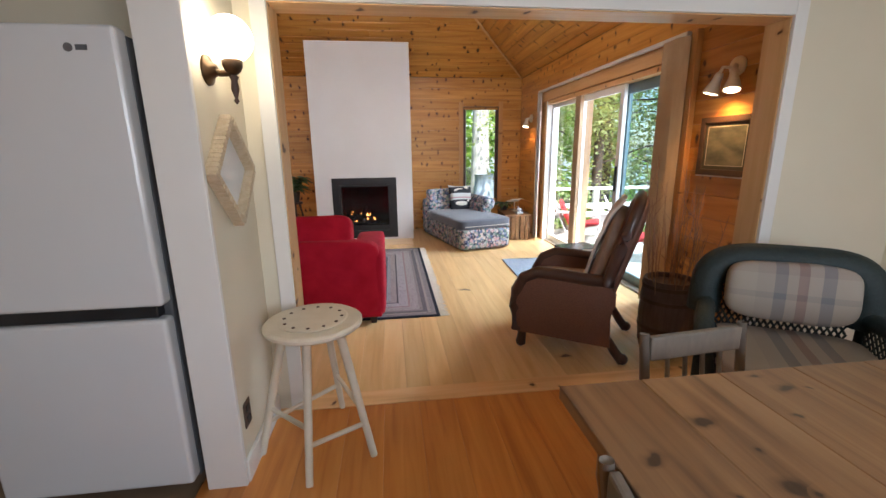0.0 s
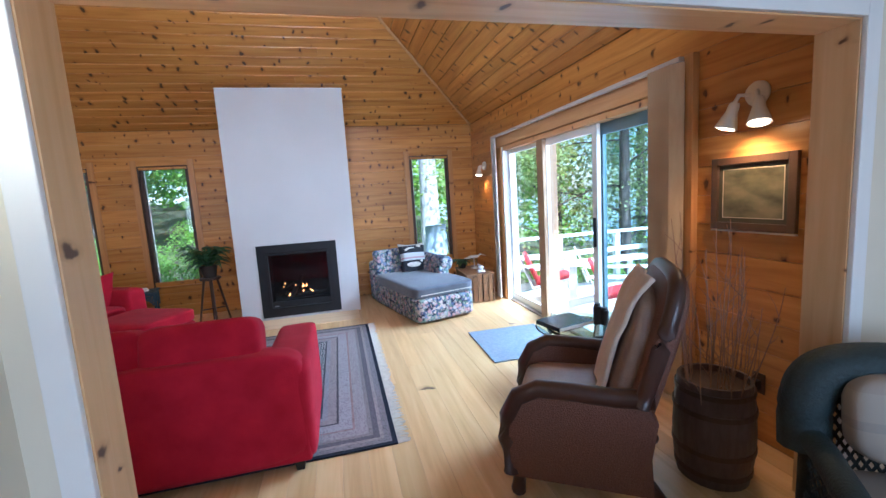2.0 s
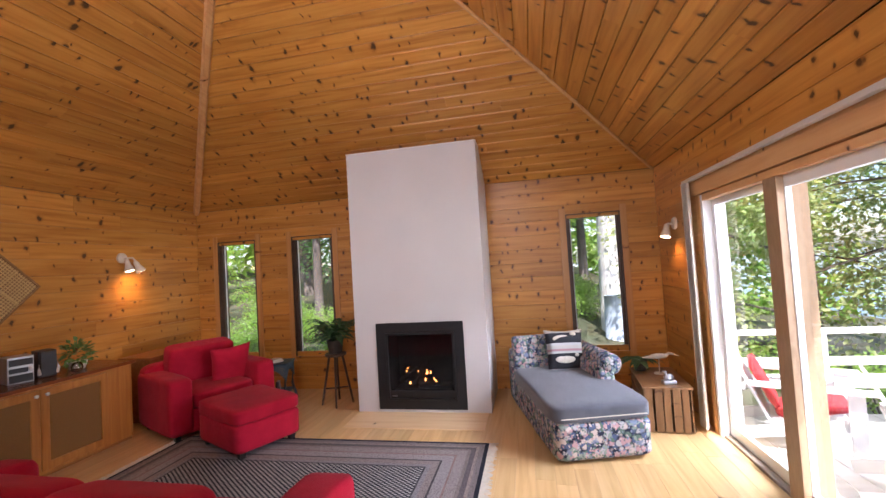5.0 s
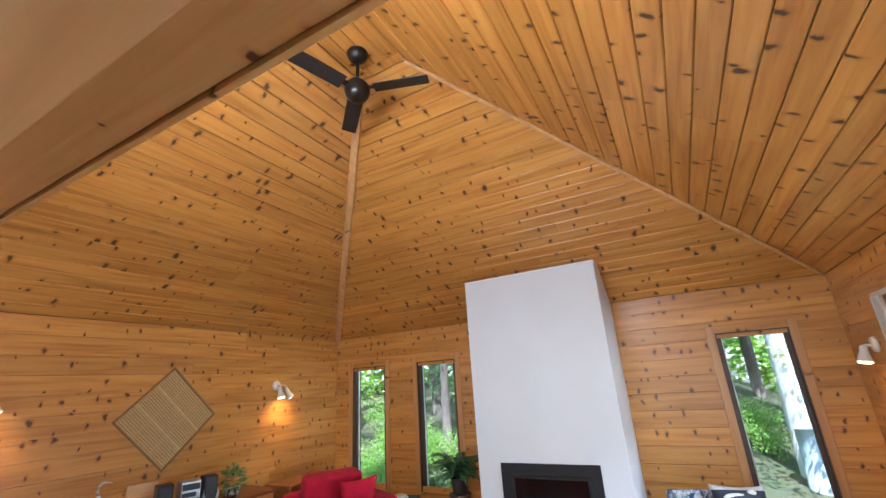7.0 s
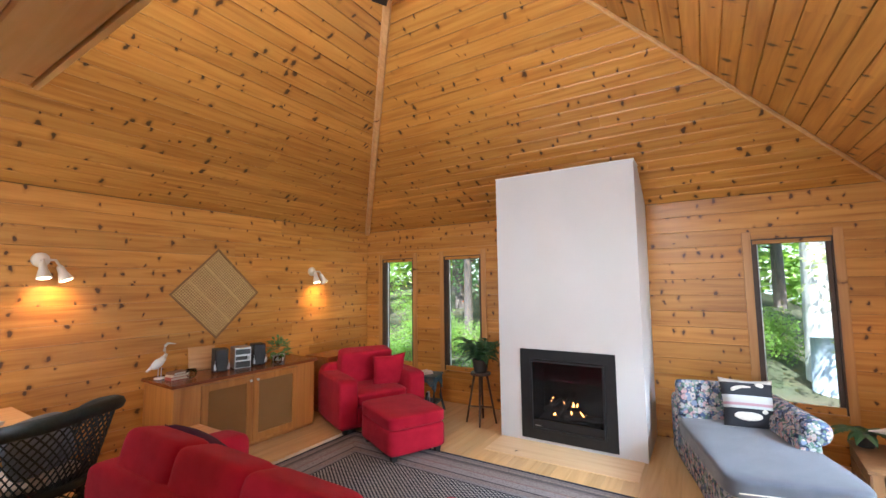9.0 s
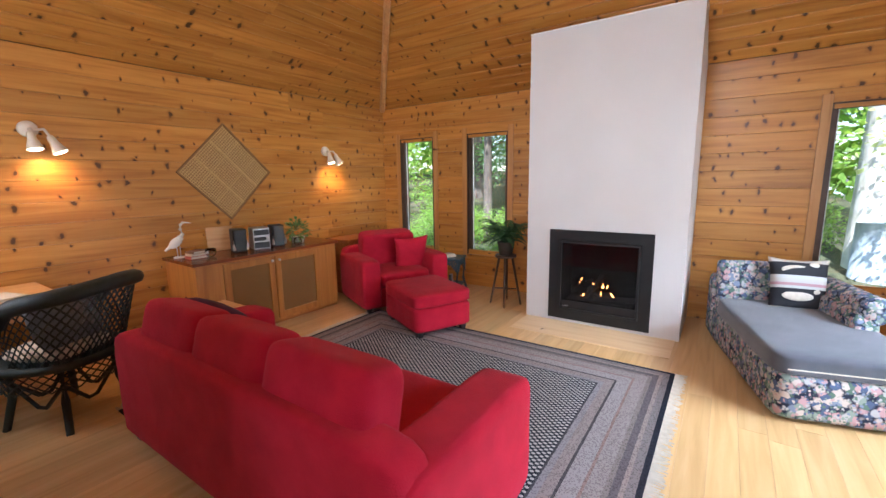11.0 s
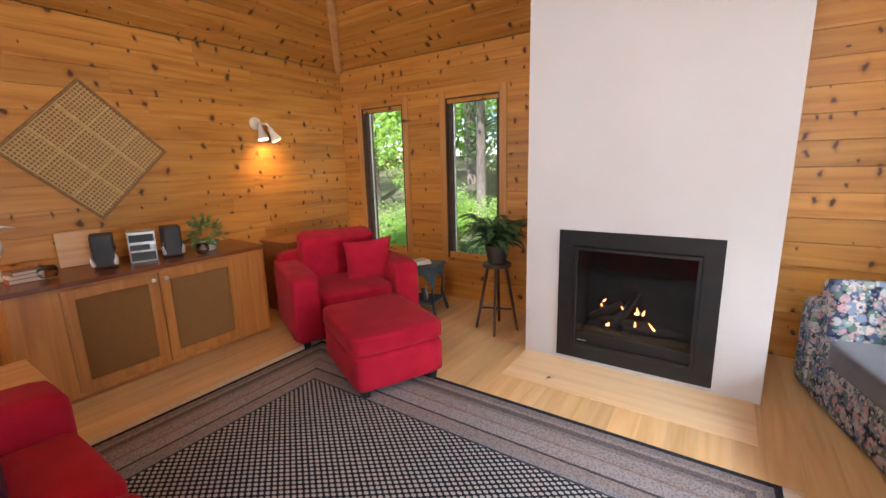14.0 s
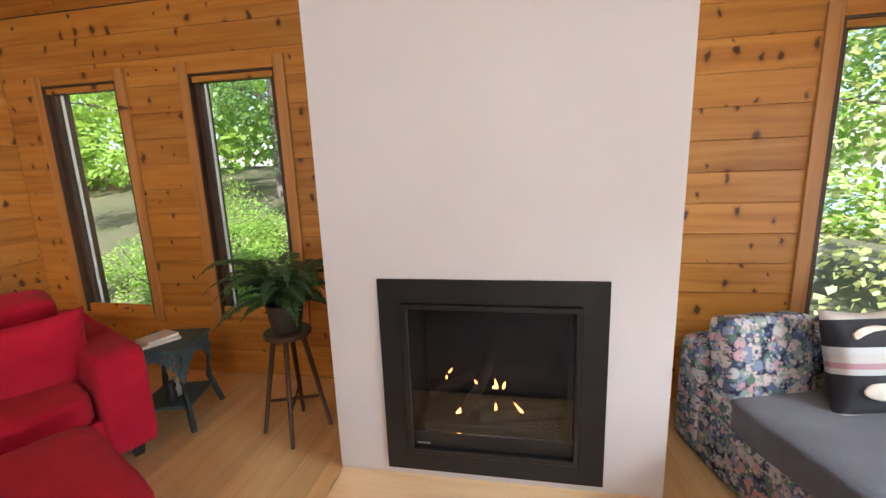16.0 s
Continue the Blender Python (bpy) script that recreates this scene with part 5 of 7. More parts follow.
def ceiling_fan():
    t = thing("ceiling_fan", pose(-0.74, 4.30, TOP), "dark bronze ceiling fan with three blades hung at the ridge", "ceiling fan")
    part("canopy", lathe(bmesh.new(), [(0.03, -0.09), (0.07, -0.06), (0.085, -0.02), (0.08, -0.003)], 24), M_FANMETAL, t, smooth=True)
    part("rod", lathe(bmesh.new(), [(0.014, -0.28), (0.014, -0.06)], 12), M_FANMETAL, t, smooth=True)
    part("motor", lathe(bmesh.new(), [(0.0, -0.46), (0.05, -0.455), (0.085, -0.42), (0.10, -0.37), (0.095, -0.33), (0.06, -0.29), (0.03, -0.26)], 28), M_FANMETAL, t, smooth=True)
    for a in (-104, 20, 138):
        bm = one_box(0.13, 0.56, -0.062, 0.062, -0.004, 0.004, bevel=0.003)
        b = part("blade", bm, M_FOOT, t, "dark wooden blade", at=pose(0, 0, -0.36, 0, 0, a) @ pose(0, 0, 0, 11, 0, 0))
        part("bracket", one_box(0.07, 0.2, -0.022, 0.022, 0.0045, 0.012, bevel=0.002), M_FANMETAL, b)
    return t


ceiling_fan()


# gas fireplace
def fireplace():
    t = thing("gas_fireplace", pose(0, CY, 0), "black steel gas fireplace burning behind glass", "fireplace")
    x0, x1, z0, z1 = -0.792, 0.182, 0.037, 0.968
    w = 0.105
    bm = bmesh.new()
    ring(bm, x0, x1, z0, z1, w, -0.014, -0.001, bottom=w * 0.9)
    part("surround", bm, M_BLACK, t)
    bm = bmesh.new()
    a0, a1, c0, c1 = x0 + w + 0.002, x1 - w - 0.002, z0 + w * 0.9 + 0.002, z1 - w - 0.006
    f = 0.022
    ring(bm, a0, a1, c0, c1, f, -0.024, -0.002)
    part("inner_frame", bm, M_BLACK, t)
    part("lower_panel", one_box(a0 + f, a1 - f, 0.0, 0.012, c0 + f, c0 + 0.10, bevel=0.002), M_BLACK, t)
    part("badge", one_box(a0 + 0.04, a0 + 0.10, -0.005, -0.001, c0 + 0.04, c0 + 0.046), M_SILVER, t, "small silver badge")
    g = part("glass", one_box(a0 + f, a1 - f, 0.004, 0.008, c0 + 0.10, c1 - f), M_FIREGLASS, t)
    g.visible_shadow = False
    bm = bmesh.new()
    d = 0.42
    box(bm, a0, a1, d, d + 0.02, c0, c1)
    box(bm, a0 - 0.02, a0, 0.01, d + 0.02, c0, c1)
    box(bm, a1, a1 + 0.02, 0.01, d + 0.02, c0, c1)
    box(bm, a0 - 0.02, a1 + 0.02, 0.01, d + 0.02, c1, c1 + 0.02)
    box(bm, a0 - 0.02, a1 + 0.02, 0.014, d + 0.02, c0 - 0.02, c0)
    part("firebox", bm, M_SOOT, t)
    zb = c0 + 0.115
    part("burner_tray", one_box(a0 + 0.06, a1 - 0.06, 0.05, 0.34, c0, zb, bevel=0.01), material("ember_bed", (0.012, 0.010, 0.009), 0.95, two=(0.035, 0.028, 0.023), scale=30, bump=0.8, bump_scale=60), t)
    rng = random.Random(2)
    m_log = material("ceramic_log", (0.05, 0.038, 0.03), 0.95, two=(0.014, 0.011, 0.01), scale=12, stretch=(1, 3, 3), bump=0.8, bump_scale=40)
    for p, q, r in (((-0.53, 0.20, zb + 0.03), (-0.14, 0.16, zb + 0.045), 0.04), ((-0.44, 0.10, zb + 0.02), (-0.30, 0.30, zb + 0.24), 0.032), ((-0.62, 0.26, zb + 0.02), (-0.40, 0.22, zb + 0.17), 0.03), ((-0.36, 0.09, zb + 0.02), (0.02, 0.14, zb + 0.04), 0.036)):
        p, q = Vector(p), Vector(q)
        pts = [p.lerp(q, k / 7) + Vector((rng.uniform(-1, 1), rng.uniform(-1, 1), rng.uniform(-1, 1))) * 0.007 for k in range(8)]
        part("log", tube(bmesh.new(), pts, r, 9, r * 0.75), m_log, t, "ceramic log", smooth=True)
    for x, y, up, h, r, lean in ((-0.365, 0.19, 0.11, 0.085, 0.012, -0.03), (-0.345, 0.20, 0.11, 0.06, 0.010, -0.02), (-0.285, 0.20, 0.11, 0.095, 0.009, -0.01), (-0.255, 0.20, 0.11, 0.075, 0.009, 0.01), (-0.30, 0.20, 0.11, 0.03, 0.012, 0.0), (-0.40, 0.19, 0.11, 0.03, 0.010, 0.02),
                              (-0.47, 0.09, 0.03, 0.06, 0.011, 0.02), (-0.455, 0.10, 0.03, 0.035, 0.008, 0.01), (-0.285, 0.09, 0.06, 0.075, 0.007, 0.0), (-0.145, 0.10, 0.03, 0.13, 0.012, -0.06), (-0.135, 0.11, 0.03, 0.06, 0.009, -0.02), (-0.53, 0.24, 0.16, 0.05, 0.007, 0.02), (-0.545, 0.25, 0.12, 0.04, 0.006, 0.0)):
        bm = bmesh.new()
        prof = [(0.35, 0), (0.9, 0.18), (1.0, 0.32), (0.7, 0.55), (0.35, 0.8), (0.02, 1.0)]
        rings = []
        for k, (a, b) in enumerate(prof):
            rings.append([bm.verts.new((x + lean * b + 0.8 * r * a * math.cos(i * math.pi / 4), y + 0.6 * r * a * math.sin(i * math.pi / 4), zb + up + 0.58 * h * b)) for i in range(8)])
        for p, q in zip(rings, rings[1:]):
            for i in range(8):
                bm.faces.new((p[i], p[(i + 1) % 8], q[(i + 1) % 8], q[i]))
        part("flame", bm, M_FLAME, t, "small orange gas flame", smooth=True)
    return t


fireplace()


# plant stand with fern
def fern(name, m, label, count, length, seed, pot_r=0.10, up=0.95):
    t = thing(name, m, label, "plant")
    part("pot", lathe(bmesh.new(), [(pot_r * 0.7, 0), (pot_r * 0.75, 0.005), (pot_r, pot_r * 1.5), (pot_r * 1.05, pot_r * 1.55), (pot_r * 0.9, pot_r * 1.55), (pot_r * 0.8, pot_r * 1.3)], 24), M_POT, t, "dark pot", smooth=True)
    rng = random.Random(seed)
    bm = bmesh.new()
    for k in range(count):
        a = 2 * math.pi * k / count + rng.uniform(-0.3, 0.3)
        L = length * rng.uniform(0.65, 1.15)
        rise = rng.uniform(0.35, 1.1) * up
        pts = []
        for i in range(15):
            s = i / 14
            pts.append(Vector((math.cos(a) * L * s, math.sin(a) * L * s, pot_r * 1.5 + L * (rise * 2.1 * s - (rise + 0.55) * 1.05 * s * s))))
        tube(bm, pts, 0.003, 4, 0.001)
        for i in range(1, 15):
            d = (pts[i] - pts[i - 1]).normalized()
            side = d.cross(Vector((0, 0, 1))).normalized()
            s = i / 14
            w = L * 0.19 * math.sin(math.pi * min(1, 0.12 + s * 0.9)) + 0.006
            for sg in (-1, 1):
                for j in (0.0, 0.5):
                    p = pts[i - 1].lerp(pts[i], j)
                    tip = p + side * sg * w + d * w * 0.35 - Vector((0, 0, w * rng.uniform(0.1, 0.35)))
                    v = [bm.verts.new(q) for q in (p, p + (tip - p) * 0.4 + d * 0.011, tip, p + (tip - p) * 0.4 - d * 0.009)]
                    bm.faces.new(v)
    part("fronds", bm, M_FERN, t)
    return t


ps = thing("plant_stand", pose(-1.42, 6.86, 0), "dark wooden tripod plant stand by the chimney breast", "plant stand")
part("top", lathe(bmesh.new(), [(0.12, 0.57), (0.125, 0.575), (0.125, 0.595), (0.12, 0.6)], 24), M_STANDWOOD, ps)
for a in (20, 110, 200, 290):
    c, s = math.cos(radians(a)), math.sin(radians(a))
    part("leg", tube(bmesh.new(), [(0.075 * c, 0.075 * s, 0.575), (0.18 * c, 0.18 * s, 0)], 0.015, 8, 0.011), M_STANDWOOD, ps, smooth=True)
    part("stretcher", tube(bmesh.new(), [(0.13 * c, 0.13 * s, 0.19), (0.0, 0.0, 0.19)], 0.009, 6), M_STANDWOOD, ps, smooth=True)
fern("fern", pose(-1.42, 6.86, 0.601), "dark green fern in a dark pot on the plant stand", 38, 0.36, 11)


# small wicker table
tb = thing("side_table", pose(-2.22, 6.88, 0, 0, 0, 14), "small square teal wicker side table by the window", "side table")
part("top", one_box(-0.17, 0.17, -0.17, 0.17, 0.475, 0.5, bevel=0.008), M_TEAL, tb)
for s in range(4):
    m4 = Matrix.Rotation(radians(90 * s), 4, "Z")
    bm = lattice(bmesh.new(), lambda u, v: Vector((-0.15 + 0.3 * u, -0.155 - 0.0 * v, 0.475 - (0.05 + 0.13 * (2 * u - 1) ** 2) * v)), 12, 2, 0.007)
    part("skirt", bm, M_TEAL, tb, at=m4)
    part("leg", tube(bmesh.new(), [(0.145, 0.145, 0.48), (0.135, 0.135, 0.2), (0.175, 0.175, 0.0)], 0.017, 8), M_TEAL, tb, smooth=True, at=m4)
part("shelf", one_box(-0.15, 0.15, -0.15, 0.15, 0.13, 0.15, bevel=0.006), M_TEAL, tb)
bk = thing("book_stack", pose(-2.24, 6.84, 0.5005, 0, 0, -28), "two pale paperbacks lying on the wicker side table", "books")
for k, (h, w, mat) in enumerate(((0.02, 0.2, M_BOOKS[1]), (0.018, 0.17, M_PAPER))):
    b = part("book", one_box(-0.062, 0.062, -w / 2, w / 2, 0.021 * k, 0.021 * k + h, bevel=0.002), mat, bk, at=pose(0, 0, 0, 0, 0, 12 * k))
    part("pages", one_box(0.054, 0.0632, -w / 2 + 0.004, w / 2 - 0.004, 0.021 * k + 0.003, 0.021 * k + h - 0.003), M_PAPER, b)
bino = thing("binoculars", pose(-2.19, 6.84, 0.151, 0, 0, 20), "black and silver binoculars standing on the table's shelf", "binoculars")
for s in (-1, 1):
    part("barrel", lathe(bmesh.new(), [(0.026, 0), (0.028, 0.04), (0.02, 0.07), (0.018, 0.11), (0.022, 0.12)], 14, Matrix.Translation((0, s * 0.032, 0))), M_SILVER if s > 0 else M_PLASTIC, bino, smooth=True)
part("bridge", one_box(-0.008, 0.008, -0.02, 0.02, 0.06, 0.09, bevel=0.003), M_PLASTIC, bino)

# crate with its things
cr = thing("crate_table", pose(2.03, 6.52, 0, 0, 0, -4), "old slatted wooden crate used as a side table", "crate")
part("top", one_box(-0.2, 0.2, -0.36, 0.34, 0.375, 0.395, bevel=0.004), M_CRATE, cr)
for x in (-0.19, 0.178):
    for k in range(4):
        part("side_slat", one_box(x, x + 0.012, -0.35, 0.33, 0.01 + 0.092 * k, 0.09 + 0.092 * k, bevel=0.002), M_CRATE, cr)
for k in range(5):
    part("front_slat", one_box(-0.178 + 0.0715 * k, -0.178 + 0.0715 * k + 0.055 + 0.008 * (k % 2), -0.355, -0.343, 0.008, 0.374, bevel=0.003), M_CRATE, cr)
part("back_panel", one_box(-0.178, 0.178, 0.315, 0.327, 0.008, 0.374), M_CRATE, cr)
part("bottom", one_box(-0.178, 0.178, -0.342, 0.314, 0.008, 0.02), M_CRATE, cr)
fern("house_plant", pose(1.93, 6.74, 0.396), "low dark leafy plant in the corner on the crate", 14, 0.24, 5, 0.07, up=0.35)
bm = bmesh.new()
bmesh.ops.create_uvsphere(bm, u_segments=16, v_segments=8, radius=1, matrix=Matrix.Translation((0, 0, 0.17)) @ Matrix.Diagonal((0.09, 0.028, 0.026, 1)))
tube(bm, [(-0.06, 0, 0.17), (-0.10, 0, 0.195), (-0.13, 0, 0.185), (-0.19, 0, 0.165)], 0.018, 8, 0.003)
tube(bm, [(0.06, 0, 0.165), (0.15, 0, 0.16)], 0.02, 8, 0.004)
tube(bm, [(0, 0, 0.0), (0, 0, 0.15)], 0.005, 6)
lathe(bm, [(0.05, 0), (0.05, 0.01), (0.0, 0.012)], 16)
solo("shorebird_carving", bm, M_FRINGE, "pale carved shorebird on a short stand on the crate", "figurine", pose(2.07, 6.60, 0.396, 0, 0, 186), smooth=True)
bm = bmesh.new()
box(bm, -0.055, 0.055, -0.03, 0.03, 0, 0.035, bevel=0.006)
bmesh.ops.create_uvsphere(bm, u_segments=14, v_segments=8, radius=1, matrix=Matrix.Translation((0, 0, 0.06)) @ Matrix.Diagonal((0.045, 0.02, 0.03, 1)))
tube(bm, [(-0.02, 0, 0.07), (-0.025, 0, 0.11), (-0.05, 0, 0.115)], 0.014, 8, 0.006)
solo("small_figurine", bm, M_SILVER, "small grey metal bird on a block on the crate", "figurine", pose(2.05, 6.27, 0.396, 0, 0, 12), smooth=True)

# glass table with box and candle stand
gt = thing("glass_table", pose(1.955, 3.72, 0), "round glass side table by the sliding door", "table")
part("top", lathe(bmesh.new(), [(0.0, 0.401), (0.335, 0.401), (0.342, 0.409), (0.335, 0.417), (0.0, 0.417)], 56), M_GREENGLASS, gt, "thick round greenish glass top", smooth=False)
part("hoop", tube(bmesh.new(), [(0.25 * math.cos(radians(a)), 0.25 * math.sin(radians(a)), 0.393) for a in range(0, 361, 12)], 0.011, 8), M_BRONZE, gt, smooth=True)
for a in (30, 150, 270):
    c, s = math.cos(radians(a)), math.sin(radians(a))
    part("leg", tube(bmesh.new(), [(0.25 * c, 0.25 * s, 0.39), (0.17 * c, 0.17 * s, 0.2), (0.26 * c, 0.26 * s, 0)], 0.012, 8), M_BRONZE, gt, smooth=True)
bk = thing("large_book", pose(1.86, 3.80, 0.4175, 0, 0, 12), "large dark hardback book lying on the glass table", "book")
part("cover", one_box(-0.17, 0.17, -0.13, 0.13, 0, 0.032, bevel=0.003), material("dark_book_cover", (0.012, 0.018, 0.03), 0.25, two=(0.02, 0.03, 0.045), scale=6), bk)
part("pages", one_box(-0.164, 0.1715, -0.1315, 0.124, 0.004, 0.028), M_PAPER, bk)
cs = thing("candle_stand", pose(2.11, 3.70, 0.4175), "dark cluster of three short candles on the glass table", "candles")
for x, y, h in ((-0.03, 0.0, 0.16), (0.025, 0.02, 0.115), (0.01, -0.035, 0.13)):
    part("candle", lathe(bmesh.new(), [(0.03, 0), (0.03, h * 0.85), (0.022, h * 0.9), (0.022, h), (0.0, h)], 16), M_PLASTIC, cs, at=Matrix.Translation((x, y, 0)))

# barrel with twigs
br = thing("barrel", pose(1.95, 2.57, 0), "dark wooden stave barrel holding bare twigs", "barrel")
part("body", lathe(bmesh.new(), [(0.155, 0), (0.172, 0.12), (0.178, 0.25), (0.17, 0.40), (0.160, 0.50), (0.146, 0.50), (0.15, 0.3), (0.14, 0.04), (0.0, 0.03)], 28), M_BARREL, br, smooth=False)
for z, r in ((0.06, 0.166), (0.17, 0.1775), (0.36, 0.1765), (0.455, 0.168)):
    part("hoop", lathe(bmesh.new(), [(r, -0.012), (r + 0.002, -0.012), (r + 0.002, 0.012), (r, 0.012)], 28, Matrix.Translation((0, 0, z))), M_BRONZE, br, "dark iron hoop")
tw = thing("twigs", pose(1.95, 2.57, 0.03), "tall bare curly twigs standing in the barrel", "twigs")
rng = random.Random(21)
for k in range(34):
    a, lean = rng.uniform(0, 2 * math.pi), rng.uniform(0.02, 0.26)
    h = rng.uniform(0.65, 1.28)
    p0 = Vector((0.08 * math.cos(a), 0.08 * math.sin(a), 0.0))
    pts = []
    ph = rng.uniform(0, 6)
    for i in range(14):
        s = i / 13
        wob = 0.02 * s * math.sin(9 * s + ph)
        pts.append(p0 + Vector((math.cos(a) * lean * s + wob, math.sin(a) * lean * s * 0.7 + 0.02 * s * math.cos(8 * s + ph), h * s)))
    bm = tube(bmesh.new(), pts, 0.0045, 5, 0.0015)
    for i in (6, 9, 11):
        d = Vector((rng.uniform(-1, 1), rng.uniform(-1, 1), 1.1)).normalized()
        L = rng.uniform(0.06, 0.2)
        tube(bm, [pts[i], pts[i] + d * L * 0.5 + Vector((0.01, 0, 0)), pts[i] + d * L], 0.002, 4, 0.001)
    part("twig", bm, M_TWIG, tw)

# picture, outlet, blinds
pc = thing("framed_picture", pose(XE - 0.001, 2.77, 1.365, 0, 0, 180), "dark framed landscape print with a pale inner line", "picture")
for y0, y1, z0, z1 in ((-0.235, -0.195, -0.2, 0.2), (0.195, 0.235, -0.2, 0.2), (-0.195, 0.195, 0.16, 0.2), (-0.195, 0.195, -0.2, -0.16)):
    part("frame_bar", one_box(0.0, 0.024, y0, y1, z0, z1, bevel=0.003), M_BRONZE, pc)
part("mat_board", one_box(0.002, 0.009, -0.196, 0.196, -0.161, 0.161), material("dark_green_mount", (0.05, 0.05, 0.035), 0.6, two=(0.06, 0.06, 0.045)), pc)
bm = bmesh.new()
for y0, y1, z0, z1 in ((-0.17, -0.166, -0.135, 0.135), (0.166, 0.17, -0.135, 0.135), (-0.166, 0.166, 0.131, 0.135), (-0.166, 0.166, -0.135, -0.131)):
    box(bm, 0.009, 0.011, y0, y1, z0, z1)
part("inner_line", bm, M_FRINGE, pc, "pale inner line")
part("print", one_box(0.009, 0.0105, -0.165, 0.165, -0.13, 0.13), material("landscape_print", (0.05, 0.06, 0.04), 0.35, two=(0.22, 0.20, 0.13), scale=6, stretch=(1, 1, 2.2)), pc)
part("picture_ledge", one_box(0.0, 0.02, -0.235, 0.235, -0.212, -0.204), M_FRINGE, pc, "pale lower edge")
ou = thing("power_outlet", pose(XE - 0.001, 2.70, 0.33, 0, 0, 180), "dark wall outlet plate low on the pine wall", "outlet")
part("plate", one_box(0, 0.006, -0.036, 0.036, -0.057, 0.057, bevel=0.002), M_BRONZE, ou)
part("plug", one_box(0.0065, 0.045, -0.02, 0.02, -0.03, 0.02, bevel=0.004), M_PLASTIC, ou)
M_VANE = material("tan_fabric_vane", (0.50, 0.36, 0.21), 0.8, two=(0.44, 0.31, 0.17), scale=30, stretch=(1, 1, 0.2), bump=0.1, bump_scale=200)
M_VANE2 = material("cream_fabric_vane", (0.74, 0.68, 0.58), 0.8, two=(0.7, 0.63, 0.53), scale=30, stretch=(1, 1, 0.2), bump=0.1, bump_scale=200)
for y0, n, mat, lab in ((3.20, 9, M_VANE, "tan vertical blind vanes drawn aside"), (6.20, 7, M_VANE2, "cream vertical blind vanes drawn aside")):
    bl = thing("vertical_blind", Matrix(), lab, "blind", "vertical blinds at the glass door")
    for k in range(n):
        y = y0 + 0.022 * k
        part("vane", one_box(-0.044, 0.044, -0.0015, 0.0015, 0.03, 2.16), mat, bl, at=pose(XE - 0.09, y, 0, 0, 0, (-57 if mat is M_VANE else 58) + 4 * math.sin(k)))

ch = thing("wooden_chest", pose(-3.52, 6.42, 0), "plain brown wooden chest behind the red armchair", "chest")
part("body", one_box(-0.21, 0.21, -0.26, 0.26, 0.0, 0.70, bevel=0.006), M_CAB, ch)
part("lid", one_box(-0.225, 0.225, -0.275, 0.275, 0.701, 0.73, bevel=0.006), M_CAB, ch)


# ---- kitchen ----
M_FRIDGE = material("white_enamel", (0.66, 0.67, 0.68), 0.22, two=(0.64, 0.65, 0.66), scale=2)
M_GREY = material("grey_plastic", (0.10, 0.10, 0.105), 0.5, two=(0.13, 0.13, 0.135), scale=10)
M_CREAM = material("cream_painted_wood", (0.70, 0.64, 0.52), 0.45, two=(0.64, 0.58, 0.46), scale=14, bump=0.06, bump_scale=60)
M_TABLE = wood("worn_table_wood", "y", (0.31, 0.175, 0.078), (0.235, 0.122, 0.053), (0.10, 0.048, 0.022), knots=0.5, knot=(0.06, 0.032, 0.016), rough=0.28, gloss=0.5, knot_scale=6.0, across="x")
M_GREYWOOD = material("grey_brown_paint", (0.19, 0.16, 0.125), 0.5, two=(0.15, 0.125, 0.1), scale=14, stretch=(3, 3, 1), bump=0.1)
M_BRASS = material("antique_bronze", (0.10, 0.06, 0.03), 0.4, 0.8, two=(0.06, 0.036, 0.02), scale=20)


def fridge():
    t = thing("refrigerator", pose(-1.085, 1.63, 0), "white two-door refrigerator with the freezer below", "refrigerator")
    hw = 0.345
    part("body", one_box(-hw + 0.006, hw - 0.006, 0.075, 0.68, 0.03, 1.74, bevel=0.008), M_GREY, t, "grey side walls")
    bm = one_box(-hw, hw, 0.0, 0.07, 0.815, 1.755, bevel=0.02, seg=4)
    d = part("upper_door", bm, M_FRIDGE, t, smooth=False)
    part("logo", lathe(bmesh.new(), [(0.0, 0), (0.013, 0.0), (0.013, 0.002), (0.0, 0.002)], 20, pose(hw - 0.14, -0.0005, 1.685, 90, 0, 0)), M_GREY, d, "round grey emblem")
    part("logo_bar", one_box(hw - 0.118, hw - 0.085, -0.003, -0.0005, 1.677, 1.693), M_GREY, d, "grey emblem bar")
    part("lower_door", one_box(-hw, hw, 0.0, 0.07, 0.05, 0.765, bevel=0.02, seg=4), M_FRIDGE, t)
    part("grip_recess", one_box(-hw + 0.012, hw - 0.03, 0.02, 0.068, 0.767, 0.813, bevel=0.006), M_PLASTIC, t, "dark grip recess")
    for x in (-0.28, 0.28):
        part("foot", lathe(bmesh.new(), [(0.02, 0), (0.02, 0.05)], 12, Matrix.Translation((x, 0.2, 0))), M_PLASTIC, t)
    return t


fridge()


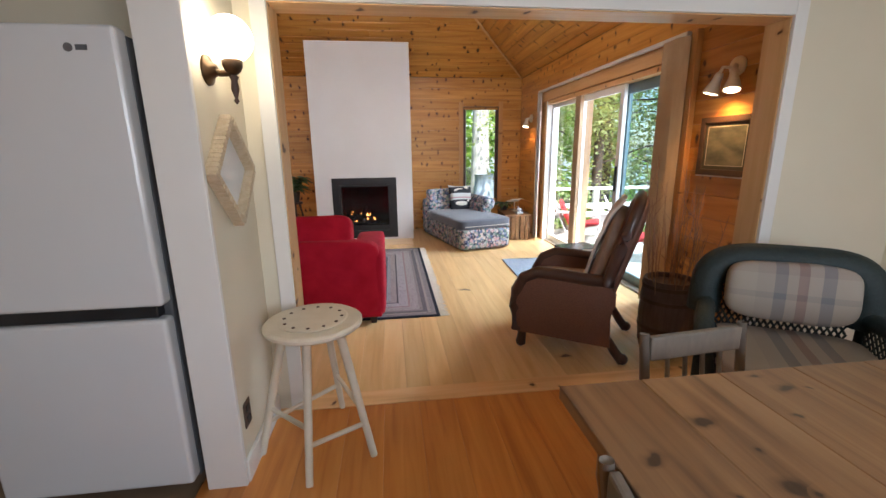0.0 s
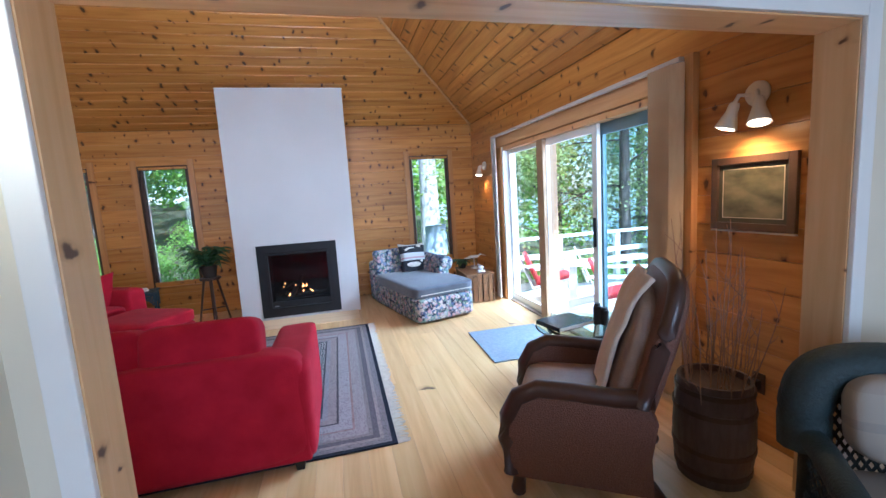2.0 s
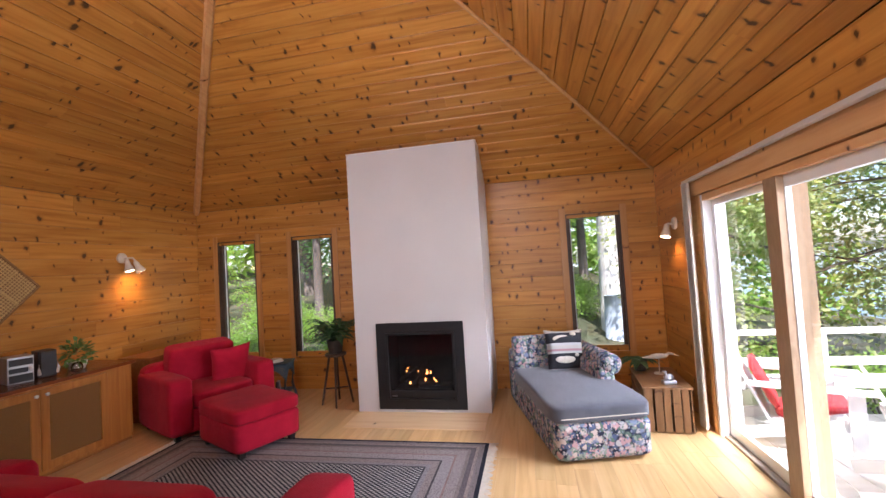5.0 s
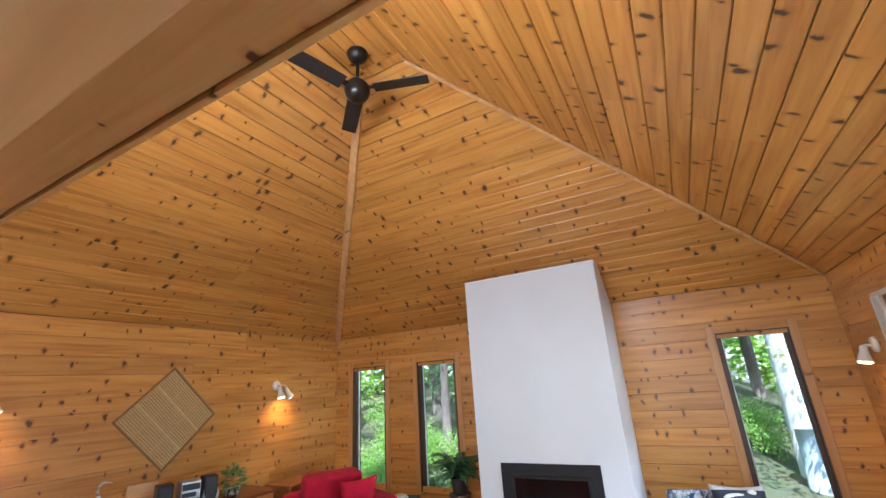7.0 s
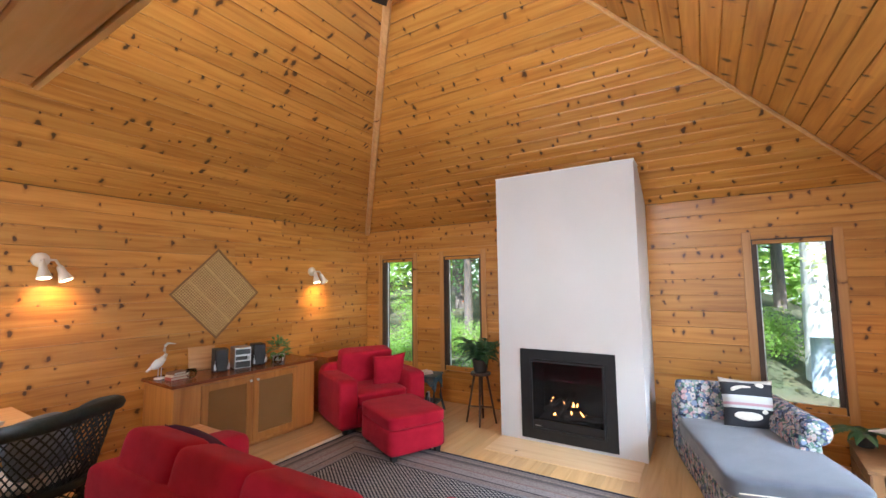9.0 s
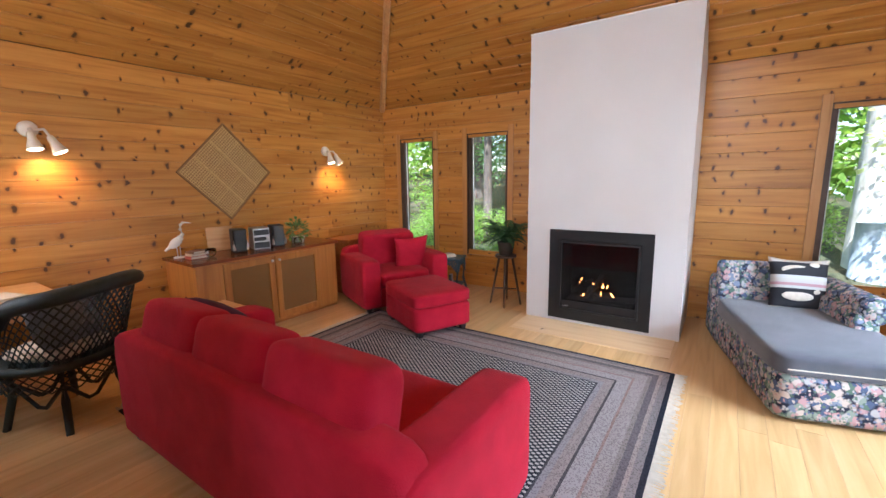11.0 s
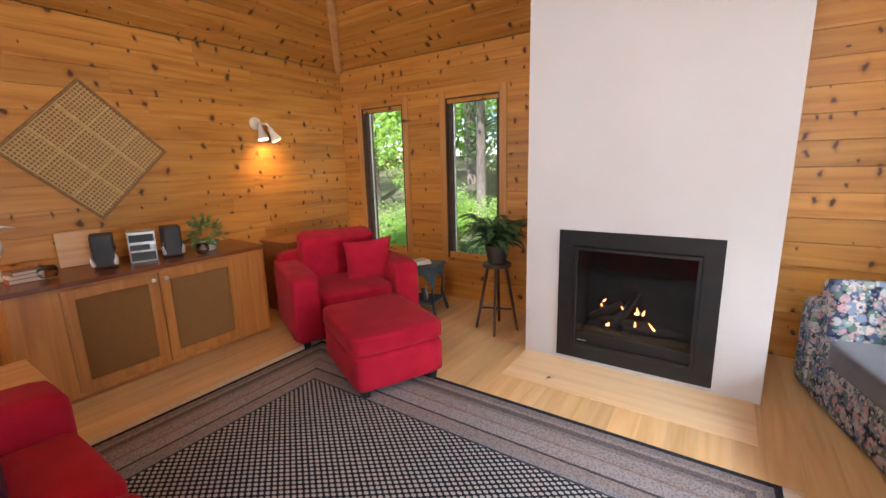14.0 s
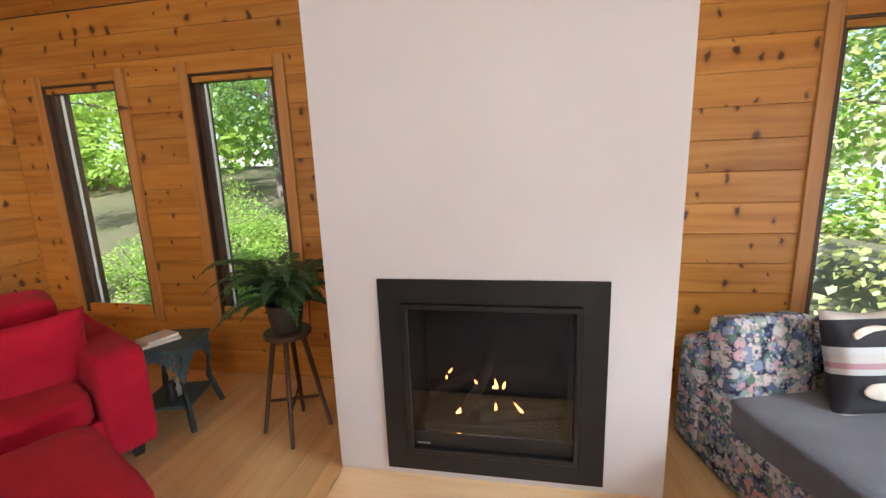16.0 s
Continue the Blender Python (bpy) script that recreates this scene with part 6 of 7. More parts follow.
def globe_sconce():
    t = thing("globe_sconce", pose(-0.554, 1.825, 1.675), "antique bronze wall sconce with a lit milk glass globe", "wall lamp")
    part("rose", lathe(bmesh.new(), [(0.055, 0), (0.052, 0.01), (0.03, 0.02), (0.02, 0.035)], 24, pose(0, 0, -0.02, 0, 90, 0)), M_BRASS, t, smooth=True)
    part("arm", tube(bmesh.new(), [(0.02, 0, -0.02), (0.045, 0, -0.03), (0.075, 0, -0.03), (0.092, 0, -0.012)], 0.012, 8), M_BRASS, t, smooth=True)
    part("cup", lathe(bmesh.new(), [(0.012, -0.035), (0.026, -0.024), (0.034, -0.008), (0.036, 0.016), (0.03, 0.02)], 20, Matrix.Translation((0.092, 0, 0))), M_BRASS, t, smooth=True)
    part("finial", lathe(bmesh.new(), [(0.003, -0.138), (0.010, -0.127), (0.005, -0.118), (0.015, -0.085), (0.011, -0.055), (0.017, -0.043), (0.008, -0.034)], 16, Matrix.Translation((0.092, 0, 0))), M_STANDWOOD, t, "turned dark wooden finial", smooth=True)
    bm = bmesh.new()
    bmesh.ops.create_uvsphere(bm, u_segments=24, v_segments=14, radius=0.08, matrix=Matrix.Translation((0.092, 0, 0.088)))
    part("globe", bm, M_GLOBE, t, "lit milk glass globe", smooth=True)
    return t


globe_sconce()
fr = thing("lozenge_frame", pose(-0.5535, 1.885, 1.285, 45, 0, 0), "square woven cream frame with a pale panel, hung cornerwise", "picture frame")
h = 0.158
M_WEAVE = material("cream_woven_cane", (0.62, 0.52, 0.37), 0.6, two=(0.50, 0.40, 0.26), scale=40, bump=0.4, bump_scale=120)
for s in (-1, 1):
    part("frame_bar", one_box(0, 0.045, -h, h, min(s * (h - 0.022), s * h), max(s * (h - 0.022), s * h), bevel=0.006), M_WEAVE, fr)
    part("frame_bar", one_box(0, 0.044, min(s * (h - 0.022), s * h), max(s * (h - 0.022), s * h), -h + 0.022, h - 0.022, bevel=0.006), M_WEAVE, fr)
    for turn in (0, 90):
        for k in range(13):
            bm = bmesh.new()
            y = -h + 0.024 + (2 * h - 0.048) * k / 12
            box(bm, 0.004, 0.0475, y - 0.008, y + 0.008, min(s * (h - 0.0235), s * (h + 0.002)), max(s * (h - 0.0235), s * (h + 0.002)))
            part("woven_binding", bm, M_WEAVE, fr, "raised cane binding", at=pose(0, 0, 0, turn, 0, 0))
part("panel", one_box(0.002, 0.008, -h + 0.021, h - 0.021, -h + 0.021, h - 0.021), material("pale_blue_white_panel", (0.70, 0.72, 0.72), 0.5, two=(0.66, 0.68, 0.69)), fr, "plain pale panel")
ou = thing("power_outlet", pose(-0.5545, 1.765, 0.27), "dark bronze outlet plate low on the cream wall", "outlet")
part("plate", one_box(0, 0.005, -0.036, 0.036, -0.057, 0.057, bevel=0.002), M_BRONZE, ou)
for z in (-0.025, 0.025):
    part("socket", one_box(0.0055, 0.008, -0.016, 0.016, z - 0.014, z + 0.014, bevel=0.003), M_PLASTIC, ou)


def stool():
    t = thing("stool", pose(-0.268, 1.888, 0), "cream painted round wooden stool with a ring of dark studs", "stool")
    part("seat", lathe(bmesh.new(), [(0.0, 0.60), (0.203, 0.60), (0.215, 0.61), (0.215, 0.622), (0.203, 0.63), (0.0, 0.63)], 40), M_CREAM, t, smooth=False)
    part("seat_inlay", lathe(bmesh.new(), [(0.0, 0.63), (0.147, 0.63), (0.153, 0.636), (0.143, 0.64), (0.0, 0.639)], 40), M_CREAM, t)
    for k in range(12):
        a = 2 * math.pi * k / 12
        part("stud", lathe(bmesh.new(), [(0.008, 0), (0.007, 0.004), (0.0, 0.005)], 8, Matrix.Translation((0.125 * math.cos(a), 0.125 * math.sin(a), 0.6388))), M_STANDWOOD, t, "dark stud")
    for k, a in enumerate((-94, -28, 78, 190)):
        c, s = math.cos(radians(a)), math.sin(radians(a))
        b = (-94, -28, 78, 190)[(k + 1) % 4]
        c2, s2 = math.cos(radians(b)), math.sin(radians(b))
        p, q = Vector((0.13 * c, 0.13 * s, 0.60)), Vector((0.275 * c, 0.275 * s, 0.0))
        part("leg", tube(bmesh.new(), [p, p.lerp(q, 0.5), q], 0.02, 8, 0.016), M_CREAM, t, smooth=True)
        z = 0.16 + 0.07 * (k % 2)
        r = 0.13 + 0.145 * (0.6 - z) / 0.6
        part("rung", tube(bmesh.new(), [(r * c, r * s, z), (r * c2, r * s2, z)], 0.011, 8), M_CREAM, t, smooth=True)
    return t


stool()


def dining_table():
    t = thing("dining_table", pose(1.32, 0.30, 0), "old worn wooden dining table with dents and stains", "table")
    w, d = 0.80, 0.73
    for k in range(7):
        x0 = -w + 2 * w * k / 7
        part("top_plank", board(bmesh.new(), (0, 0, 0.75), (0, 1, 0), (1, 0, 0), (0, 0, 1), x0, x0 + 2 * w / 7, lambda s: -d, lambda s: d, thick=0.035, gap=0.0006, ch=0.002), M_TABLE, t)
    for s in (-1, 1):
        part("apron", one_box(-w + 0.09, w - 0.09, min(s * (d - 0.08), s * (d - 0.1)), max(s * (d - 0.08), s * (d - 0.1)), 0.61, 0.714, bevel=0.003), M_TABLE, t)
        part("apron", one_box(min(s * (w - 0.08), s * (w - 0.1)), max(s * (w - 0.08), s * (w - 0.1)), -d + 0.1, d - 0.1, 0.61, 0.714, bevel=0.003), M_TABLE, t)
        for r in (-1, 1):
            part("leg", lathe(bmesh.new(), [(0.025, 0), (0.028, 0.05), (0.04, 0.3), (0.035, 0.5), (0.045, 0.55), (0.045, 0.714)], 16, Matrix.Translation((s * (w - 0.11), r * (d - 0.11), 0))), M_TABLE, t, smooth=True)
    return t


dining_table()


def kitchen_chair(m, label):
    # local: back at -y
    t = thing("dining_chair", m, label, "chair", "chairs round the dining table")
    part("seat", cushion(bmesh.new(), 0.42, 0.42, 0.04, n=6, power=9, puff=0.05), M_GREYWOOD, t, at=pose(0, 0, 0.45))
    for s in (-1, 1):
        part("back_post", tube(bmesh.new(), [(s * 0.19, -0.19, 0), (s * 0.19, -0.19, 0.45), (s * 0.195, -0.23, 0.768)], 0.018, 8, 0.015), M_GREYWOOD, t, smooth=True)
        part("front_leg", tube(bmesh.new(), [(s * 0.18, 0.18, 0.44), (s * 0.19, 0.19, 0)], 0.018, 8, 0.014), M_GREYWOOD, t, smooth=True)
        part("side_rung", tube(bmesh.new(), [(s * 0.185, 0.185, 0.2), (s * 0.19, -0.19, 0.2)], 0.01, 6), M_GREYWOOD, t, smooth=True)
    part("top_rail", one_box(-0.18, 0.18, -0.233, -0.209, 0.675, 0.76, bevel=0.008), M_GREYWOOD, t)
    part("lower_rail", one_box(-0.175, 0.175, -0.212, -0.196, 0.545, 0.57, bevel=0.004), M_GREYWOOD, t)
    for k in range(4):
        x = -0.105 + 0.07 * k
        part("spindle", tube(bmesh.new(), [(x, -0.205, 0.565), (x, -0.22, 0.68)], 0.008, 6), M_GREYWOOD, t, smooth=True)
    return t


kitchen_chair(pose(1.12, 1.05, 0, 0, 0, 180 + 6), "grey-brown wooden chair pushed under the dining table")
kitchen_chair(pose(0.70, 0.52, 0, 0, 0, -97), "grey-brown wooden chair pushed in at the table's side")

M_PLAID = stripes("plaid_cloth", "x", [(0.0, (0.356, 0.318, 0.264)), (0.20, (0.310, 0.279, 0.240)), (0.34, (0.131, 0.140, 0.163)), (0.44, (0.325, 0.286, 0.240)), (0.52, (0.201, 0.124, 0.116)), (0.60, (0.341, 0.302, 0.256)), (0.70, (0.147, 0.155, 0.179)), (0.80, (0.349, 0.310, 0.256))], wrap=0.5,
                  cross=("z", [(0.0, (0.356, 0.318, 0.271)), (0.4, (0.232, 0.225, 0.217)), (0.5, (0.349, 0.310, 0.264)), (0.8, (0.279, 0.232, 0.209))], 0.30))


def wicker_seat():
    # local: back at +y, front towards -y
    t = thing("wicker_armchair", pose(1.92, 1.65, 0, 0, 0, -32), "wide dark green wicker armchair with plaid cushions", "armchair")
    hw = 0.335

    def rim(a, r=1.0):
        # a squarish arch, from the left arm over the back to the right arm
        x = -hw * math.copysign(abs(math.cos(a)) ** 0.45, math.cos(a)) * r
        z = 0.50 + 0.30 * abs(math.sin(a)) ** 0.45 * r
        return Vector((x, 0.25 + 0.08 * (z - 0.5), z))

    arch = [rim(math.pi * k / 32) for k in range(33)]
    bm = tube(bmesh.new(), arch, 0.078, 12)
    part("back_rim", bm, M_WICKER, t, "thick woven rim", smooth=True)
    bm = lattice(bmesh.new(), lambda u, v: Vector((-hw + 0.05 + (2 * hw - 0.1) * u, 0.24 + 0.05 * v, 0.38 + 0.38 * v)), 20, 8, 0.006)
    part("back_weave", bm, M_WICKER, t)
    for s in (-1, 1):
        x = s * (hw - 0.01)
        arm = [(x, 0.25, 0.55), (x + s * 0.02, 0.1, 0.56), (x + s * 0.05, -0.08, 0.56), (x + s * 0.06, -0.19, 0.545), (x + s * 0.06, -0.215, 0.50)]
        bm = tube(bmesh.new(), arm, 0.042, 10)
        part("arm", bm, M_WICKER, t, smooth=True)
        part("arm_post", tube(bmesh.new(), [(x + s * 0.05, -0.19, 0.53), (x + s * 0.01, -0.2, 0.3), (x, -0.24, 0.0)], 0.022, 8), M_WICKER, t, smooth=True)
        part("rear_leg", tube(bmesh.new(), [(x, 0.25, 0.55), (x, 0.26, 0.0)], 0.024, 8), M_WICKER, t, smooth=True)
        bm = lattice(bmesh.new(), lambda u, v, x=x: Vector((x, -0.18 + 0.42 * u, 0.36 + 0.18 * v)), 10, 4, 0.0055)
        part("side_weave", bm, M_WICKER, t)
    part("seat_frame", one_box(-hw, hw, -0.31, 0.26, 0.28, 0.345, bevel=0.02), M_WICKER, t)
    part("seat_cushion", cushion(bmesh.new(), 2 * hw - 0.04, 0.56, 0.12, n=12, power=7, puff=0.2), M_PLAID, t, "plaid seat cushion", smooth=True, at=pose(0, -0.05, 0.405))
    part("back_cushion", cushion(bmesh.new(), 0.52, 0.14, 0.29, n=12, power=4.5, puff=0.0), M_PLAID, t, "plaid back cushion", smooth=True, at=pose(0, 0.17, 0.665, -8, 0, 0))
    return t


wicker_seat()


# ---- outside ----
M_GROUND = material("forest_floor", (0.10, 0.085, 0.055), 0.95, two=(0.055, 0.075, 0.03), scale=1.2, bump=0.6, bump_scale=9, detail=8)
M_BARK = material("grey_bark", (0.16, 0.13, 0.11), 0.9, two=(0.08, 0.065, 0.055), scale=14, stretch=(1, 1, 0.25), bump=0.9, bump_scale=24)
M_STUMP = material("weathered_blue_grey_bark", (0.50, 0.57, 0.64), 0.9, two=(0.32, 0.38, 0.45), scale=16, stretch=(1, 1, 0.25), bump=0.9, bump_scale=24)
M_PALEBARK = material("pale_bark", (0.74, 0.71, 0.66), 0.9, two=(0.45, 0.42, 0.37), scale=9, stretch=(1, 1, 0.4), bump=0.5, bump_scale=24)


def leaf_material(name, a, b):
    m = material(name, a, 0.5, two=b, scale=3.0)
    n, l = m.node_tree.nodes, m.node_tree.links
    p = n["Principled BSDF"]
    tr = n.new("ShaderNodeBsdfTranslucent")
    tr.inputs[0].default_value = (b[0] * 1.6, b[1] * 1.5, b[2], 1)
    mx = n.new("ShaderNodeMixShader")
    mx.inputs[0].default_value = 0.4
    l.new(p.outputs[0], mx.inputs[1])
    l.new(tr.outputs[0], mx.inputs[2])
    l.new(mx.outputs[0], n["Material Output"].inputs[0])
    return m


M_LEAF = leaf_material("broad_leaves", (0.14, 0.28, 0.05), (0.28, 0.44, 0.09))
M_NEEDLE = leaf_material("cedar_sprays", (0.09, 0.19, 0.08), (0.17, 0.31, 0.12))
# paler copy of the cedar sprays, with sunlight put into the leaf colours
M_CEDAR_LIT = leaf_material("cedar_painted_sunlit", (0.26, 0.33, 0.13), (0.42, 0.47, 0.22))
M_DECK = material("grey_white_deck_paint", (0.72, 0.70, 0.66), 0.6, two=(0.62, 0.60, 0.56), scale=5, stretch=(1, 4, 1), bump=0.15, bump_scale=40)
M_DECKWHITE = material("white_deck_paint", (0.78, 0.77, 0.74), 0.5, two=(0.7, 0.69, 0.66), scale=6, bump=0.1, bump_scale=50)
M_REDCLOTH = material("red_outdoor_cloth", (0.50, 0.03, 0.03), 0.8, two=(0.42, 0.022, 0.024), scale=8, bump=0.1)
M_WATER = material("lake_water", (0.10, 0.16, 0.20), 0.12, two=(0.13, 0.19, 0.22), scale=0.15, bump=0.3, bump_scale=1.2)

# ground: one sheet, rising to the north, falling to the lake in the east
bm = bmesh.new()
N = 60


def ground_z(x, y):
    rise = 0.16 * max(0, y - 9.0) * (1 - max(0, min(1, (x - 1) / 7))) * min(1, max(0, 60 - y) / 40)
    fall = -0.16 * max(0, x - 4.0)
    return max(-4.2, -0.55 + rise + fall) + 0.10 * noise.noise(Vector((x * 0.5, y * 0.5, 0)))


def spread(k):
    s = 2 * k / N - 1
    return math.copysign(26 * abs(s) + 1500 * abs(s) ** 6, s)


gv = [[bm.verts.new((spread(i), 6 + spread(j), ground_z(spread(i), 6 + spread(j)) if abs(spread(i)) < 400 else -4.2)) for j in range(N + 1)] for i in range(N + 1)]
for i in range(N):
    for j in range(N):
        bm.faces.new((gv[i][j], gv[i + 1][j], gv[i + 1][j + 1], gv[i][j + 1]))
solo("ground", bm, M_GROUND, "leaf-strewn forest ground sloping to a lake", "ground", kind="structure", smooth=True)
solo("water", one_box(20.0, 420.0, -260, 300, -3.6, -3.5), M_WATER, "bright calm lake water beyond the trees", "water", kind="structure")
bm = bmesh.new()
for k in range(90):
    rng = random.Random(k)
    y = -230 + 5.8 * k
    h = rng.uniform(7, 16)
    lathe(bm, [(3.5, -4), (4.2, h * 0.3), (3.0, h * 0.7), (0.4, h)], 7, Matrix.Translation((405 + rng.uniform(-12, 0), y, 0)))
solo("far_shore", bm, M_NEEDLE, "dark wooded far shore of the lake", "woods", kind="stuff")

# deck
DX0, DX1, DY0, DY1, DZ = XE + 0.17, 5.97, 0.6, 7.15, -0.16
deck = shell("deck", "pale painted board deck outside the glass door", [(DX0, DX1, DY0, DY1, DZ - 0.3, DZ - 0.04)], M_DARKWALL)
for k in range(22):
    a = DX0 + (DX1 - DX0) * k / 22
    part("deck_board", board(bmesh.new(), (0, 0, DZ), (0, 1, 0), (1, 0, 0), (0, 0, 1), a, a + (DX1 - DX0) / 22, lambda s: DY0, lambda s: DY1, thick=0.035, gap=0.003, ch=0.002), M_DECK, deck)


def railing(name, p, q, n):
    t = thing(name, Matrix(), "white painted wooden deck railing with a bench", "railing")
    p, q = Vector(p), Vector(q)
    d = (q - p).normalized()
    s = Vector((d.y, -d.x, 0))

    def bar(nm, a, b, w, h0, h1, off=0.0):
        bm = bmesh.new()
        u = [bm.verts.new(v + s * (off + e) + Vector((0, 0, z))) for v in (a, b) for e in (-w, w) for z in (h0, h1)]
        for f in ((0, 1, 3, 2), (4, 6, 7, 5), (0, 4, 5, 1), (2, 3, 7, 6), (0, 2, 6, 4), (1, 5, 7, 3)):
            bm.faces.new([u[i] for i in f])
        bmesh.ops.recalc_face_normals(bm, faces=bm.faces)
        bmesh.ops.bevel(bm, geom=list(bm.edges), offset=0.006, segments=1, affect="EDGES")
        return part(nm, bm, M_DECKWHITE, t)

    bar("top_rail", p, q, 0.07, DZ + 0.82, DZ + 0.86)
    bar("middle_rail", p, q, 0.02, DZ + 0.50, DZ + 0.58)
    bar("bench_seat", p, q, 0.17, DZ + 0.40, DZ + 0.44, 0.26)
    for k in range(n + 1):
        c = p.lerp(q, k / n)
        bar("post", c - d * 0.045, c + d * 0.045, 0.045, DZ, DZ + 0.819)
        bar("bench_leg", c - d * 0.03, c + d * 0.03, 0.03, DZ, DZ + 0.399, 0.34)
    return t


railing("deck_railing", (DX0 + 0.05, DY1 - 0.06, 0), (DX1 - 0.1, DY1 - 0.06, 0), 3)
railing("deck_railing", (DX1 - 0.06, DY1 - 0.55, 0), (DX1 - 0.06, DY0 + 0.1, 0), 6)


def adirondack(m, group):
    # local: front towards +y
    t = thing("adirondack_chair", m, "white painted slatted Adirondack chair with a red cushion on the deck", "chair", group)
    for k in range(6):
        x = -0.235 + 0.094 * k
        top = 0.93 - 0.055 * abs(k - 2.5) ** 1.6 * 0.6
        bm = one_box(-0.041, 0.041, -0.009, 0.009, 0.0, top - 0.2, bevel=0.005)
        part("back_slat", bm, M_DECKWHITE, t, at=pose(x, -0.24, 0.22, 24, 0, 0))
    for k in range(6):
        part("seat_slat", one_box(-0.26, 0.26, -0.04, 0.04, -0.01, 0.01, bevel=0.004), M_DECKWHITE, t, at=pose(0, -0.2 + 0.095 * k, 0.25 + 0.022 * k, 13, 0, 0))
    for s in (-1, 1):
        part("front_leg", one_box(s * 0.30 - 0.015, s * 0.30 + 0.015, 0.24, 0.34, 0, 0.55, bevel=0.004), M_DECKWHITE, t)
        part("arm", one_box(s * 0.33 - 0.065, s * 0.33 + 0.065, -0.38, 0.42, 0.552, 0.575, bevel=0.008), M_DECKWHITE, t)
        part("side_rail", one_box(s * 0.27 - 0.012, s * 0.27 + 0.012, -0.62, 0.36, -0.05, 0.05, bevel=0.004), M_DECKWHITE, t, at=pose(0, 0, 0.22, 13, 0, 0))
    part("back_brace", one_box(-0.34, 0.34, -0.425, -0.40, 0.50, 0.55, bevel=0.004), M_DECKWHITE, t)
    part("cushion", cushion(bmesh.new(), 0.46, 0.5, 0.06, n=8, power=6, puff=0.2), M_REDCLOTH, t, "red seat cushion", smooth=True, at=pose(0, 0.04, 0.335, 13, 0, 0))
    part("back_cushion", cushion(bmesh.new(), 0.46, 0.06, 0.42, n=8, power=6, puff=0.0), M_REDCLOTH, t, "red back cushion", smooth=True, at=pose(0, -0.27, 0.52, 24, 0, 0))
    return t


ad = adirondack(pose(3.53, 5.33, DZ, 0, 0, -118), "chairs on the deck")
copy_thing(ad, pose(3.16, 6.42, DZ, 0, 0, -114))
dp = thing("deck_planter", pose(5.58, 6.74, DZ + 0.4405), "low planter of yellow-green leaves on the deck bench", "plant")
part("planter", lathe(bmesh.new(), [(0.13, 0), (0.15, 0.01), (0.19, 0.15), (0.20, 0.165), (0.17, 0.165), (0.15, 0.12)], 20), M_POT, dp, "dark planter", smooth=True)
part("foliage", leafy(bmesh.new(), random.Random(15), (0, 0, 0.22), 0.34, 700, 0.085), material("yellow_green_leaves", (0.22, 0.36, 0.05), 0.5, two=(0.36, 0.50, 0.09), scale=12), dp)


def spray(bm, rng, centre, radius, count, size, flat=0.5):
    """Leaf sprays strewn through an uneven clump."""
    c = Vector(centre)
    for _ in range(count):
        d = Vector((rng.gauss(0, 1), rng.gauss(0, 1), rng.gauss(0, 0.75))).normalized()
        p = c + d * radius * rng.random() ** 0.45
        out = (d + Vector((rng.gauss(0, 0.5), rng.gauss(0, 0.5), -flat * rng.random()))).normalized()
        side = out.cross(Vector((rng.gauss(0, 0.5), rng.gauss(0, 0.5), 1))).normalized()
        s = size * rng.uniform(0.5, 1.4)
        v = [bm.verts.new(q) for q in (p - side * s * 0.32, p + out * s * 0.5 - side * s * 0.4, p + out * s * 1.05, p + out * s * 0.5 + side * s * 0.4)]
        bm.faces.new(v)


def tree(x, y, height, crown, trunk, mat, seed, low=0.25, label="tall leafy tree with a bare lower trunk", leaves=6500, size=0.13, bark=None):
    rng = random.Random(seed)
    z0 = ground_z(x, y) - 0.15
    t = thing("tree", pose(x, y, z0), label, "tree", "trees round the house")
    pts = [Vector((0.05 * height * 0.1 * noise.noise(Vector((seed, k, 0))), 0.05 * height * 0.1 * noise.noise(Vector((seed, k, 5))), height * k / 10)) for k in range(11)]
    bm = tube(bmesh.new(), pts, trunk, 12, trunk * 0.2)
    ends = []
    for k in range(14):
        s = low + (0.95 - low) * (k + rng.random()) / 14
        p = pts[int(s * 10)].lerp(pts[min(10, int(s * 10) + 1)], s * 10 - int(s * 10))
        a = rng.uniform(0, 2 * math.pi)
        L = crown * (1.15 - s) * rng.uniform(0.6, 1.2) + 0.2
        e = p + Vector((math.cos(a) * L, math.sin(a) * L, L * rng.uniform(-0.15, 0.35)))
        tube(bm, [p, p.lerp(e, 0.5) + Vector((0, 0, 0.06 * L)), e], trunk * 0.25 * (1.1 - s), 5, trunk * 0.04)
        ends += [(p.lerp(e, 0.55), L * 0.42), (e, L * 0.38)]
    part("trunk", bm, bark or M_BARK, t, smooth=True)
    bm = bmesh.new()
    for c, r in ends:
        spray(bm, rng, c, r + 0.15, leaves // len(ends), size)
    part("crown", bm, mat, t)
    return t


